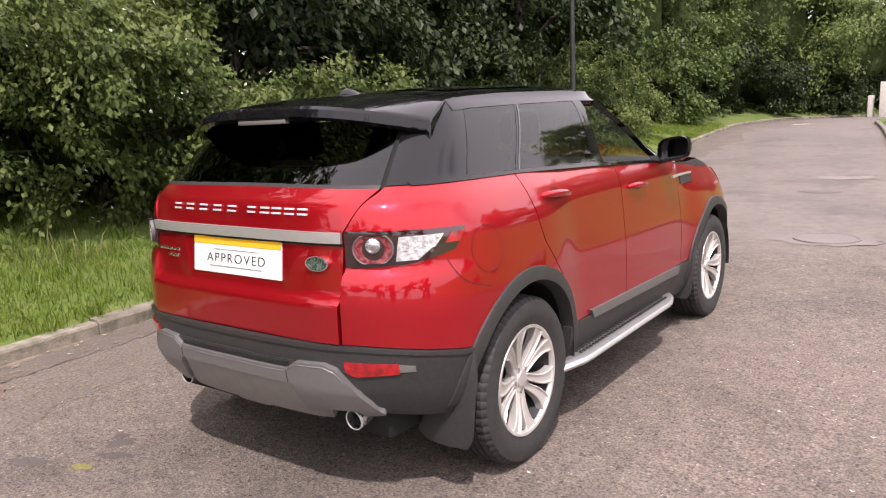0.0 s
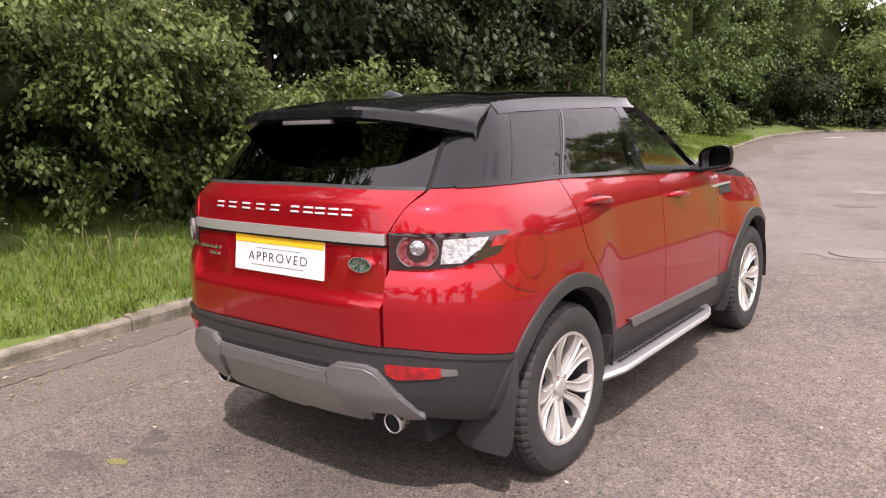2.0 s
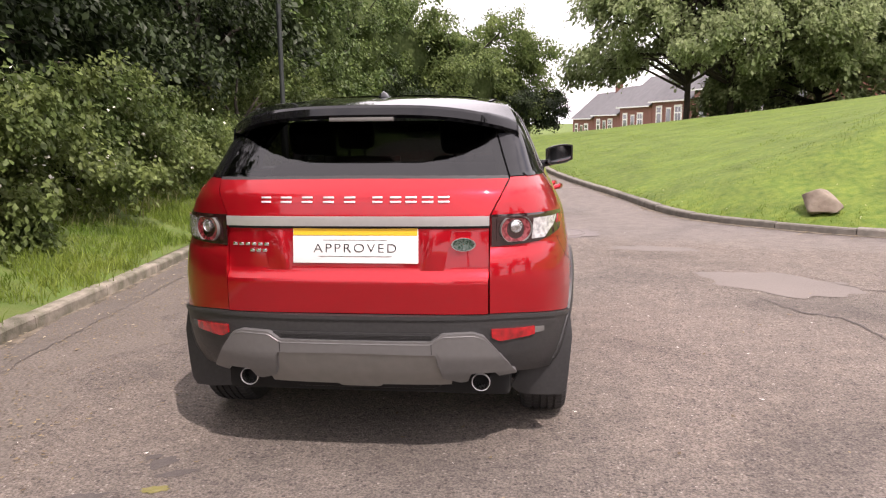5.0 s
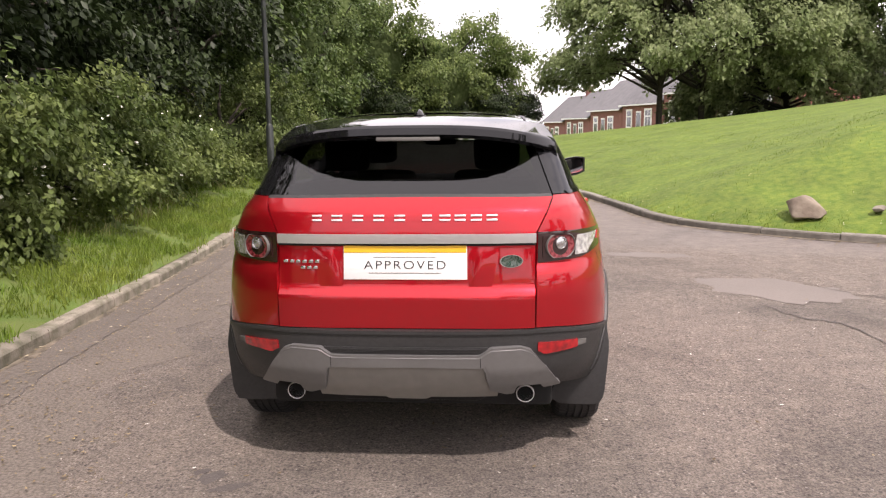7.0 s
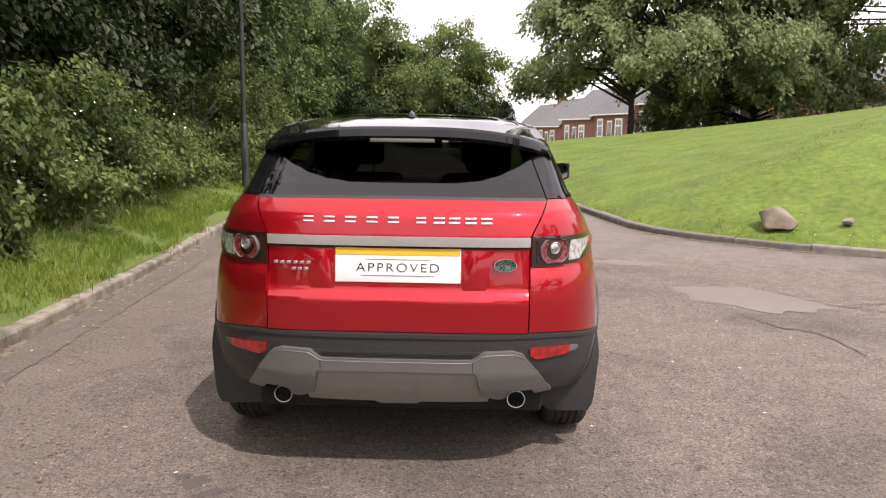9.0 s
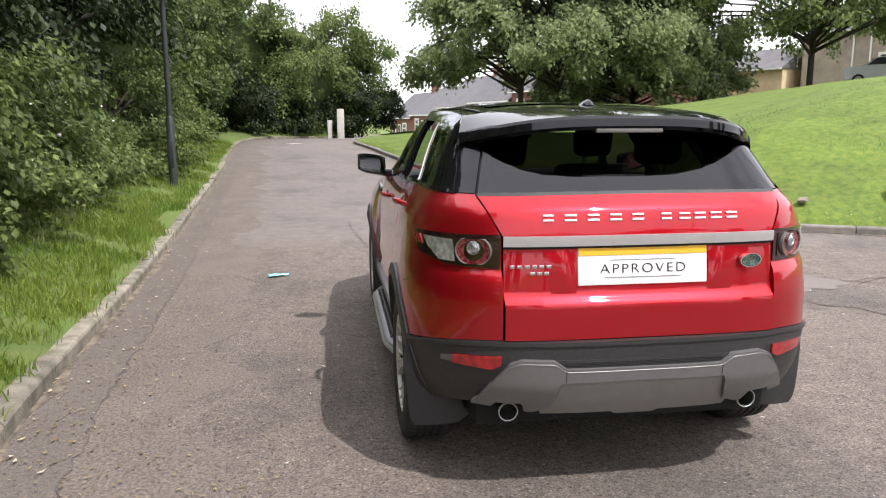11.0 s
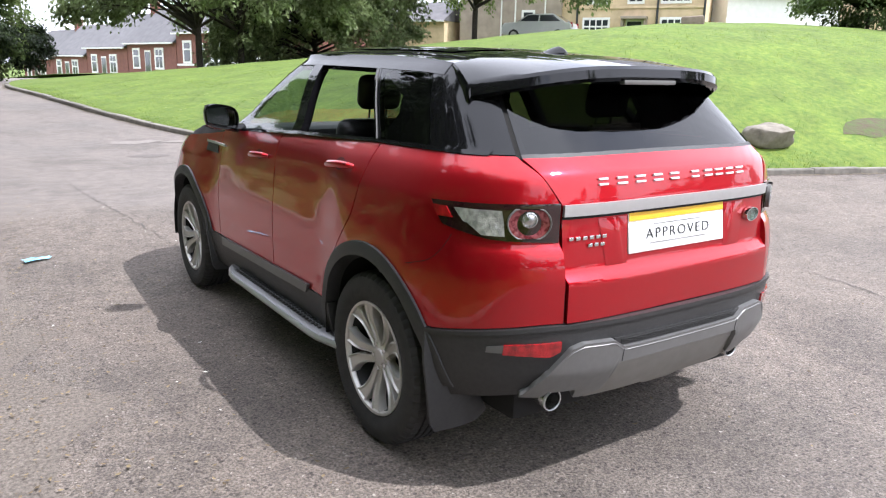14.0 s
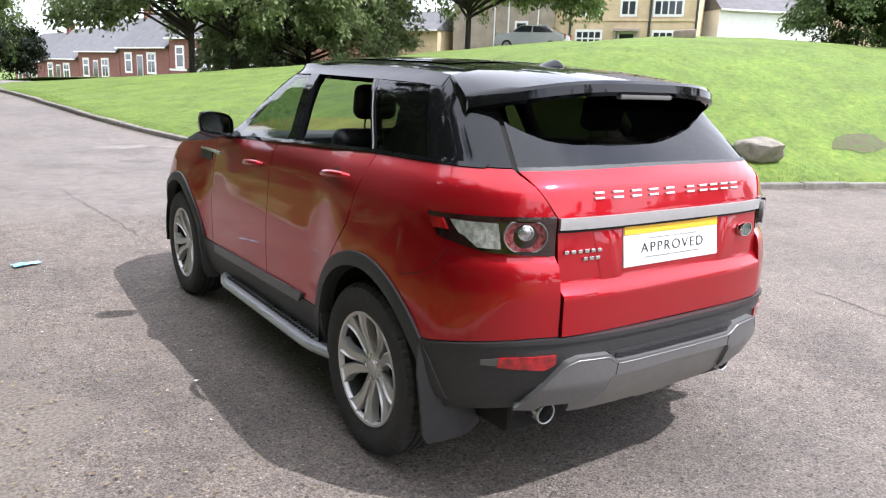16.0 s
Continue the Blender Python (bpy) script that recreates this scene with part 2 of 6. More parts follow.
M = dict(
    asphalt=asphalt(),
    patch=mat("worn asphalt", (0.2, 0.175, 0.165), 0.9, 0, (0.13, 0.115, 0.11), 40, 0.7, bump=0.7, bump_scale=90, big=0.4),
    scrape=mat("pale scraped asphalt", (0.225, 0.2, 0.18), 0.9, 0, (0.165, 0.145, 0.132), 14, 0.9, bump=0.7, bump_scale=60),
    kerb=mat("kerb stone", (0.27, 0.24, 0.195), 0.9, 0, (0.11, 0.105, 0.07), 7, 0.95, bump=0.8, bump_scale=60, vary=0.35, big=0.4, big_scale=2),
    channel=mat("gutter grit", (0.21, 0.175, 0.13), 0.95, 0, (0.07, 0.058, 0.042), 9, 1.0, bump=0.8, bump_scale=70),
    verge=mat("verge ground", (0.072, 0.12, 0.016), 0.95, 0, (0.115, 0.135, 0.036), 5, 0.7, bump=1.0, bump_scale=50, big=0.6, big_scale=0.8),
    grass=mat("grass ground", (0.055, 0.106, 0.007), 0.9, 0, (0.13, 0.172, 0.021), 9, 0.95, bump=1.0, bump_scale=30, big=1.0, big_scale=1.3, contrast=0.2),
    blade=leaf_mat("grass blade", (0.10, 0.18, 0.018), (0.215, 0.265, 0.05), 0.45),
    weed=leaf_mat("weeds", (0.13, 0.16, 0.05), (0.33, 0.32, 0.15), 0.45),
    stain=mat("oil-darkened asphalt", (0.1, 0.086, 0.078), 0.8, 0, (0.065, 0.056, 0.052), 45, 0.7, bump=0.8, bump_scale=90),
    rockgrey=mat("pale boulder", (0.25, 0.225, 0.185), 0.9, 0, (0.09, 0.078, 0.06), 5, 0.8, bump=1.0, bump_scale=14, big=0.5, big_scale=3),
    smoothpatch=mat("smooth resurfaced asphalt", (0.175, 0.152, 0.136), 0.85, 0, (0.135, 0.117, 0.105), 60, 0.6, bump=0.4, bump_scale=130, big=0.3, big_scale=1.2),
    moss=mat("moss", (0.16, 0.15, 0.04), 0.95, 0, (0.2, 0.17, 0.08), 40, 0.8, bump=0.8),
    faint=mat("old oil mark", (0.14, 0.122, 0.112), 0.85, 0, (0.11, 0.096, 0.088), 45, 0.7, bump=0.9, bump_scale=100),
    # dim green for the solid crown core, with the inner shade coloured in
    inner=mat("shaded inner leaves", (0.045, 0.065, 0.024), 1.0, 0, (0.085, 0.11, 0.045), 5, 0.9, spec=0.0, bump=1.0, bump_scale=6),
    soil=mat("soil", (0.075, 0.056, 0.034), 0.95, 0, (0.06, 0.09, 0.02), 7, 0.9, bump=1.0),
    leafA=leaf_mat("bramble leaves", (0.046, 0.08, 0.02), (0.19, 0.235, 0.075), 0.4),
    leafB=leaf_mat("tree leaves", (0.045, 0.082, 0.024), (0.14, 0.19, 0.056)),
    # leaf green taken far down so the trees look shaded
    leafD=leaf_mat("shade-darkened tree leaves", (0.013, 0.024, 0.008), (0.04, 0.06, 0.02), 0.2),
    leafE=leaf_mat("pale tree leaves", (0.07, 0.115, 0.035), (0.23, 0.285, 0.095), 0.5),
    leafC=leaf_mat("whitebeam leaves", (0.155, 0.21, 0.085), (0.36, 0.41, 0.215), 0.6),
    # near-black fill: the deep shade inside crowns, as a colour
    core=mat("crown shade", (0.016, 0.022, 0.009), 1.0, 0, (0.026, 0.032, 0.014), 4, 0.8, spec=0.0),
    bark=mat("bark", (0.055, 0.045, 0.035), 0.9, 0, (0.025, 0.02, 0.016), 14, 0.8, bump=1.0, bump_scale=22),
    blossom=mat("white blossom", (0.8, 0.78, 0.7), 0.7, 0, (0.7, 0.66, 0.55), 8, 0.5),
    post=mat("dark green painted steel", (0.022, 0.027, 0.025), 0.45, 0.2, (0.035, 0.04, 0.038), 6, 0.5, big=0.3),
    rock=mat("boulder", (0.24, 0.2, 0.155), 0.9, 0, (0.13, 0.1, 0.075), 5, 0.8, bump=1.0, bump_scale=14, big=0.5, big_scale=3),
    litter=mat("blue plastic", (0.1, 0.5, 0.75), 0.35, 0, (0.5, 0.75, 0.85), 20, 0.5),
    paper=mat("pale litter", (0.75, 0.72, 0.66), 0.8, 0, (0.5, 0.45, 0.38), 20, 0.5),
    husk=mat("pale dry husk", (0.46, 0.4, 0.28), 0.85, 0, (0.3, 0.24, 0.15), 20, 0.6),
    twig=mat("brown leaf fragments", (0.075, 0.055, 0.038), 0.9, 0, (0.2, 0.15, 0.09), 9, 0.8, vary=0.9, island=True, big=0.2),
    deadleaf=mat("dry leaf", (0.12, 0.082, 0.045), 0.85, 0, (0.30, 0.235, 0.12), 9, 0.75, vary=0.8, island=True, big=0.2),
    brick=mat("red brick", (0.21, 0.085, 0.065), 0.9, 0, (0.14, 0.06, 0.048), 3, 0.7, vary=0.2, big=0.3),
    stone=mat("tan stone", (0.58, 0.45, 0.29), 0.9, 0, (0.42, 0.325, 0.20), 1.6, 0.7, bump=0.5, bump_scale=6, big=0.4, big_scale=0.5, vary=0.25),
    greystone=mat("grey render", (0.36, 0.3, 0.24), 0.9, 0, (0.22, 0.18, 0.15), 1.2, 0.7, big=0.3),
    slate=mat("roof slate", (0.125, 0.12, 0.125), 0.75, 0, (0.08, 0.078, 0.08), 2, 0.7, big=0.3, vary=0.2),
    white=mat("white paint", (0.75, 0.74, 0.72), 0.6, 0, (0.6, 0.59, 0.57), 3, 0.4),
    darkpane=mat("window pane", (0.03, 0.035, 0.04), 0.08, 0, (0.06, 0.065, 0.07), 0.8, 0.6),
    kerbdark=mat("dark kerb stone", (0.2, 0.185, 0.16), 0.9, 0, (0.12, 0.11, 0.095), 9, 0.7, bump=0.8, bump_scale=60, vary=0.35, big=0.4, big_scale=2),
    concrete=mat("concrete", (0.5, 0.48, 0.44), 0.9, 0, (0.38, 0.36, 0.33), 8, 0.6),
    red=mat("red paint", (0.435, 0.0080, 0.0150), 0.38, 0.74, (0.37, 0.0068, 0.0128), 400, 0.4, coat=1.0, spec=0.05),
    black=mat("gloss black paint", (0.006, 0.006, 0.007), 0.04, 0, (0.008, 0.008, 0.009), 10, 0.4, spec=0.42),
    trim=mat("black plastic", (0.022, 0.022, 0.0225), 0.45, 0, (0.034, 0.0335, 0.0335), 60, 0.6, bump=0.15, bump_scale=700),
    # body red darkened to paint the shade in the handle scoop
    cup=mat("shaded red handle cup", (0.12, 0.002, 0.004), 0.5, 0.5, (0.08, 0.0015, 0.003), 60, 0.4),
    gap=mat("shut gap", (0.004, 0.004, 0.004), 0.8, 0),
    rubber=mat("tyre rubber", (0.02, 0.02, 0.0205), 0.75, 0, (0.04, 0.037, 0.034), 25, 0.5, bump=0.2, bump_scale=300),
    alloy=mat("silver alloy", (0.56, 0.54, 0.51), 0.33, 0.5, (0.48, 0.47, 0.45), 20, 0.4),
    silver=mat("satin silver plastic", (0.19, 0.189, 0.187), 0.4, 0.5, (0.165, 0.164, 0.162), 40, 0.4),
    bright=mat("brushed aluminium", (0.6, 0.6, 0.6), 0.34, 0.7, (0.52, 0.52, 0.52), 30, 0.4),
    dull=mat("grey underbody plastic", (0.14, 0.137, 0.13), 0.6, 0.1, (0.11, 0.107, 0.1), 20, 0.5),
    mould=mat("grey door moulding", (0.13, 0.13, 0.128), 0.36, 0.3, (0.11, 0.11, 0.108), 30, 0.4),
    valance=mat("brown-grey underbody plastic", (0.22, 0.208, 0.19), 0.55, 0.1, (0.18, 0.17, 0.156), 20, 0.5),
    petal=mat("small lawn flower", (0.8, 0.78, 0.6), 0.7, 0, (0.75, 0.6, 0.15), 3, 0.6, contrast=0.05),
    carwhite=mat("white car paint", (0.7, 0.7, 0.7), 0.25, 0, (0.62, 0.62, 0.63), 4, 0.4, coat=1.0),
    chrome=mat("chrome", (0.75, 0.75, 0.76), 0.08, 1.0, (0.7, 0.7, 0.71), 30, 0.3),
    plate=mat("white plate", (0.78, 0.78, 0.77), 0.4, 0, (0.74, 0.74, 0.73), 10, 0.3),
    yellow=mat("yellow plate edge", (0.72, 0.42, 0.02), 0.4, 0, (0.68, 0.39, 0.02), 10, 0.3),
    ink=mat("black ink", (0.01, 0.01, 0.012), 0.5, 0),
    green=mat("green badge", (0.008, 0.035, 0.02), 0.25, 0, (0.2, 0.22, 0.21), 160, 0.4, coat=0.6, contrast=0.05),
    lens_red=mat("red lens", (0.42, 0.008, 0.012), 0.12, 0, (0.16, 0.004, 0.006), 34, 0.9, coat=1.0, bump=0.3, bump_scale=160),
    lens_clear=mat("clear lens", (0.82, 0.82, 0.82), 0.18, 0.6, (0.3, 0.3, 0.31), 45, 0.8, coat=1.0, bump=0.5, bump_scale=90),
    steel=mat("exhaust steel", (0.5, 0.5, 0.5), 0.25, 0.9, (0.4, 0.4, 0.4), 20, 0.4),
    bulb=mat("lamp glass", (0.62, 0.62, 0.62), 0.16, 0.85, (0.3, 0.3, 0.3), 70, 0.8, coat=1.0, bump=0.6, bump_scale=70),
    # the pinkish second colour paints highlights into the red
    lens_deep=mat("deep red lens", (0.13, 0.006, 0.012), 0.15, 0.3, (0.42, 0.10, 0.11), 55, 0.55, coat=1.0, bump=0.4, bump_scale=120, contrast=0.08),
    lens_dark=mat("smoked lamp", (0.02, 0.006, 0.007), 0.1, 0, (0.03, 0.01, 0.01), 30, 0.5, coat=1.0),
    seat=mat("black leather", (0.012, 0.012, 0.013), 0.45, 0, (0.02, 0.02, 0.021), 30, 0.5, bump=0.3),
    cabin=mat("cabin plastic", (0.02, 0.02, 0.021), 0.7, 0, (0.03, 0.03, 0.031), 30, 0.5),
    privacy=glass_mat("privacy glass", (0.26, 0.27, 0.26)),
    reartint=glass_mat("dark rear glass", (0.045, 0.046, 0.045)),
    tread=mat("grey step tread", (0.2, 0.2, 0.2), 0.42, 0.5, (0.16, 0.16, 0.16), 30, 0.4),
    letter=mat("satin bright metal", (0.82, 0.82, 0.83), 0.35, 0.5, (0.76, 0.76, 0.77), 30, 0.4),
    dirt=mat("dirty brown asphalt", (0.178, 0.151, 0.128), 0.9, 0, (0.072, 0.060, 0.049), 55, 0.8, bump=1.0, bump_scale=80, big=0.6, big_scale=1.5),
    gutter=mat("dark gutter asphalt", (0.142, 0.121, 0.102), 0.85, 0, (0.082, 0.07, 0.06), 55, 0.8, bump=0.6, bump_scale=140, big=0.5, big_scale=1.2),
    clear=glass_mat("clear glass", (0.5, 0.56, 0.53)),
)


# ---- builders ----
def mesh_of(name, verts, faces, material, smooth=30.0, extra=()):
    me = bpy.data.meshes.new(name)
    me.from_pydata([tuple(v) for v in verts], [], [tuple(f) for f in faces])
    me.materials.append(material)
    for m in extra:
        me.materials.append(m)
    if smooth:
        me.polygons.foreach_set("use_smooth", [True] * len(me.polygons))
        me.set_sharp_from_angle(angle=radians(smooth))
    me.update()
    return me


def put(name, verts, faces, material, parent=None, label="", smooth=30.0):
    ob = new(name, mesh_of(name, verts, faces, material, smooth))
    if parent is not None:
        ob.parent = parent
    if label:
        tagged(ob, label)
    return ob


def part(name, bm, material, parent=None, label="", smooth=30.0):
    me = bpy.data.meshes.new(name)
    bm.to_mesh(me)
    bm.free()
    me.materials.append(material)
    if smooth:
        me.polygons.foreach_set("use_smooth", [True] * len(me.polygons))
        me.set_sharp_from_angle(angle=radians(smooth))
    ob = new(name, me)
    if parent is not None:
        ob.parent = parent
    if label:
        tagged(ob, label)
    return ob


def empty(name, place, label, category, group="", turn=0.0):
    ob = new(name)
    ob.matrix_basis = pose(*place, 0, 0, turn)
    return tagged(ob, label, category, group)


def box_bm(x0, x1, y0, y1, z0, z1, bevel=0.0, bm=None, segments=2):
    bm = bm or bmesh.new()
    made = bmesh.ops.create_cube(bm, size=1, matrix=Matrix.Translation(((x0 + x1) / 2, (y0 + y1) / 2, (z0 + z1) / 2)) @ Matrix.Diagonal((x1 - x0, y1 - y0, z1 - z0, 1)))
    if bevel:
        edges = {e for v in made["verts"] for e in v.link_edges}
        bmesh.ops.bevel(bm, geom=list(edges), offset=bevel, segments=segments, affect="EDGES", profile=0.5)
    return bm


def grid(fn, nu, nv):
    """Vertices and quads of fn(u, v) over the unit square."""
    verts = [fn(i / nu, j / nv) for j in range(nv + 1) for i in range(nu + 1)]
    w = nu + 1
    faces = [(j * w + i, j * w + i + 1, (j + 1) * w + i + 1, (j + 1) * w + i) for j in range(nv) for i in range(nu)]
    return verts, faces


def lathe(profile, n, axis="x", closed=True):
    """A profile of (offset along the axis, radius) turned round the axis."""
    verts, faces = [], []
    for k in range(n):
        a = 2 * math.pi * k / n
        for o, r in profile:
            c, s = r * math.cos(a), r * math.sin(a)
            verts.append({"x": (o, c, s), "y": (c, o, s), "z": (c, s, o)}[axis])
    m = len(profile)
    for k in range(n):
        for j in range(m if closed else m - 1):
            a, b = k * m + j, k * m + (j + 1) % m
            c, d = ((k + 1) % n) * m + (j + 1) % m, ((k + 1) % n) * m + j
            faces.append((a, b, c, d))
    return verts, faces


def tube(points, radii, n=10, cap=True):
    """A tapered tube along points."""
    verts, faces = [], []
    pts = [Vector(p) for p in points]
    for i, p in enumerate(pts):
        d = (pts[min(i + 1, len(pts) - 1)] - pts[max(i - 1, 0)]).normalized()
        a = d.orthogonal().normalized() if i == 0 else (a - d * a.dot(d)).normalized()
        b = d.cross(a)
        for k in range(n):
            t = 2 * math.pi * k / n
            verts.append(p + (a * math.cos(t) + b * math.sin(t)) * radii[i])
    for i in range(len(pts) - 1):
        for k in range(n):
            faces.append((i * n + k, i * n + (k + 1) % n, (i + 1) * n + (k + 1) % n, (i + 1) * n + k))
    if cap:
        faces.append(tuple(range(n))[::-1])
        faces.append(tuple((len(pts) - 1) * n + k for k in range(n)))
    return verts, faces


def merge(*lots):
    verts, faces = [], []
    for v, f in lots:
        o = len(verts)
        verts += list(v)
        faces += [tuple(i + o for i in q) for q in f]
    return verts, faces


# ---- the lie of the land ----
def road_z(y):
    return float(np.interp(y, (-60, 2, 7, 9.9, 11.9, 18, 25, 32, 50, 200), (0, 0, 0.03, 0.085, 0.15, 0.39, 0.66, 0.69, 0.3, 0)))


def road_top(x, y):
    """The road's uneven surface."""
    return road_z(y) + 0.006 * noise.noise(Vector((x * 0.8, y * 0.8, 0)))


KERB_L = ((-2.1, -14), (-2.3, -8), (-2.5, -4), (-2.68, -1.5), (-2.76, -0.6), (-2.88, 0.5), (-2.93, 1.2), (-2.98, 2.0), (-3.05, 3.3), (-3.2, 5.3), (-3.5, 8.9), (-3.8, 13.2), (-4.08, 17.1), (-4.4, 20.4), (-4.65, 24.5), (-4.6, 30), (-3.4, 34.5), (-1.0, 37))
KERB_R = ((44.0, -5.2), (28.0, -1.2), (17.0, 1.8), (12.6, 3.0), (10.75, 3.55), (9.0, 4.1), (7.3, 4.75), (5.2, 5.7), (4.35, 6.22), (3.7, 6.75), (3.1, 7.4), (2.74, 8.3), (2.42, 9.8), (2.0, 11.3), (1.6, 12.7), (1.3, 13.9), (1.05, 15.2), (0.72, 17.1), (0.2, 20.9), (-0.12, 23.1), (-0.42, 25.9), (0.5, 32), (4, 37))


def smooth_line(points, step=0.3):
    """A smooth line through points, in even steps."""
    p = [Vector(q) for q in points]
    p = [2 * p[0] - p[1]] + p + [2 * p[-1] - p[-2]]
    out = []
    for i in range(1, len(p) - 2):
        n = max(2, int((p[i + 1] - p[i]).length / step))
        for k in range(n):
            t = k / n
            out.append(0.5 * (2 * p[i] + (p[i + 1] - p[i - 1]) * t + (2 * p[i - 1] - 5 * p[i] + 4 * p[i + 1] - p[i + 2]) * t * t + (3 * p[i] - p[i - 1] - 3 * p[i + 1] + p[i + 2]) * t ** 3))
    out.append(p[-2])
    return out


LINE_L, LINE_R = smooth_line(KERB_L), smooth_line(KERB_R)
ARR_L, ARR_R = np.array([tuple(p) for p in LINE_L]), np.array([tuple(p) for p in LINE_R])


def off_line(arr, x, y):
    """Distance to a kerb line, and whether the place lies beyond it (to the left of its run)."""
    d = (arr[:, 0] - x) ** 2 + (arr[:, 1] - y) ** 2
    i = int(np.argmin(d))
    j = min(max(i, 1), len(arr) - 2)
    t = arr[j + 1] - arr[j - 1]
    side = t[0] * (y - arr[i, 1]) - t[1] * (x - arr[i, 0])
    return math.sqrt(d[i]), side


def lawn_z(x, y, d):
    along = y - 0.35 * (x - 9)
    slope = float(np.interp(along, (-5, 8, 10, 11.2, 14, 15.5, 24, 35), (0.42, 0.42, 0.36, 0.29, 0.20, 0.17, 0.11, 0.08)))
    rise = max(slope * d, 1e-4)
    lip = (rise ** -4 + 3.06 ** -4) ** -0.25
    z = road_z(y) + 0.10 + lip + 0.008 * max(0.0, d - 12)
    back = min(1, max(0, (y - 37) / 9)) * min(1, max(0, (31 - x) / 8))
    return z + (float(np.interp(y, (40, 105), (1.3, -0.9))) - z) * back * back * (3 - 2 * back)


def land(x, y):
    """Height of the ground and which ground it is."""
    d, s = off_line(ARR_L, x, y)
    if s > 0:
        return road_z(y) + 0.1 + 0.2 * min(d, 6) + 0.03 * max(0, d - 6), "verge"
    d2, s2 = off_line(ARR_R, x, y)
    if s2 < 0:
        return lawn_z(x, y, d2), "lawn"
    return road_z(y), "road"


# ---- the car: x to its right, y to its front, z up; y = 0 at the rear axle ----
import functools

car = empty("car", (0, 0, 0), "red five-door compact SUV with black roof parked on asphalt", "car")
WHEEL_R, BASE, ARCH = 0.366, 2.66, 0.495


def lut(z, zs, vs):
    return float(np.interp(z, zs, vs))


def half_width(z):
    return sum(side_section(z + d) * w for d, w in ((-0.03, 0.15), (-0.015, 0.22), (0, 0.26), (0.015, 0.22), (0.03, 0.15)))


def side_section(z):
    return lut(z, (0.25, 0.33, 0.45, 0.62, 0.80, 0.92, 1.0, 1.08, 1.16, 1.21, 1.25, 1.41, 1.53, 1.60), (0.86, 0.90, 0.935, 0.95, 0.944, 0.930, 0.917, 0.902, 0.864, 0.835, 0.80, 0.735, 0.672, 0.60))


def rear_reach(z, gate=False):
    if gate:
        return lut(z, (0.60, 0.68, 0.835, 0.85, 0.875, 1.05, 1.10, 1.17, 1.20, 1.225, 1.25, 1.41, 1.55), (0.80, 0.80, 0.80, 0.782, 0.765, 0.748, 0.752, 0.735, 0.724, 0.70, 0.672, 0.485, 0.34))
    return lut(z, (0.25, 0.34, 0.42, 0.50, 0.60, 0.68, 0.84, 0.90, 0.94, 0.965, 1.10, 1.17, 1.20, 1.225, 1.25, 1.41, 1.55), (0.67, 0.71, 0.77, 0.805, 0.815, 0.816, 0.818, 0.812, 0.80, 0.774, 0.772, 0.757, 0.742, 0.705, 0.662, 0.475, 0.34))


def belt(y):
    return lut(y, (-0.7, -0.3, 0.15, 0.93, 1.8, 2.4), (1.255, 1.253, 1.245, 1.215, 1.165, 1.13))


@functools.lru_cache(maxsize=None)
def outline(zk, gate=False, upper=False):
    """The plan of the right half at a height (in mm), from the middle of the rear round to the middle of the front."""
    z = zk / 1000
    w, b = half_width(z), rear_reach(z, gate)
    n = 4.2 if gate else lut(z, (0.3, 0.65, 0.95, 1.05, 1.25, 1.5), (3.0, 3.3, 3.3, 3.4, 4.0, 4.0))
    a = np.linspace(0, math.pi / 2, 90)
    rx, ry = w * np.sin(a) ** (2 / n), -b * np.cos(a) ** (2 / n)
    if upper:
        nose = lut(z, (1.10, 1.18, 1.57), (2.30, 2.2, 1.55))
        yf, bf, nf = nose - 0.45, 0.45, 3.0
    else:
        nose = lut(z, (0.3, 0.5, 0.8, 1.0, 1.08, 1.14), (3.42, 3.5, 3.51, 3.44, 3.30, 2.9))
        yf, bf, nf = 2.62, nose - 2.62, 2.8
    sy = np.linspace(0, yf, 140)
    flare = np.exp(-(sy / 0.42) ** 4) + np.exp(-((sy - BASE) / 0.42) ** 4)
    tuck = lut(z, (0.3, 0.6, 0.9, 1.05, 1.15), (0.02, 0.045, 0.04, 0.03, 0.012))
    sx_ = w - tuck * (1 - np.clip(flare, 0, 1)) * (1 if not upper else 0)
    if upper:
        sx_ = sx_ - 0.03 * (np.clip(sy - 0.9, 0, None) / 1.0) ** 2
    else:      # the front wings draw in towards the bonnet
        sx_ = sx_ - lut(z, (0.75, 0.95, 1.05, 1.2), (0.0, 0.03, 0.07, 0.10)) * np.clip((sy - 1.75) / 0.95, 0, 1) ** 1.5
    fx, fy = sx_[-1] * np.cos(a) ** (2 / nf), yf + bf * np.sin(a) ** (2 / nf)
    return np.concatenate([rx, sx_[1:], fx[1:]]), np.concatenate([ry, sy[1:], fy[1:]])


NR, NS = 90, 229   # where the corner ends and where the side ends


def at(z, k, gate=False, upper=False, out=0.0):
    """The place on the skin at height z and position k along the plan, pushed out by a distance."""
    xs, ys = outline(int(round(z * 1000)), gate, upper)
    i = np.arange(len(xs))
    x, y = float(np.interp(k, i, xs)), float(np.interp(k, i, ys))
    if out:
        k0, k1 = max(k - 1.0, 0), min(k + 1.0, len(xs) - 1)
        tx, ty = float(np.interp(k1, i, xs) - np.interp(k0, i, xs)), float(np.interp(k1, i, ys) - np.interp(k0, i, ys))
        l = math.hypot(tx, ty) or 1
        x, y = x + ty / l * out, y - tx / l * out
    return x, y, z


def k_of_x(z, x, gate=False):
    xs, ys = outline(int(round(z * 1000)), gate)
    return float(np.interp(x, xs[:NR], np.arange(NR)))


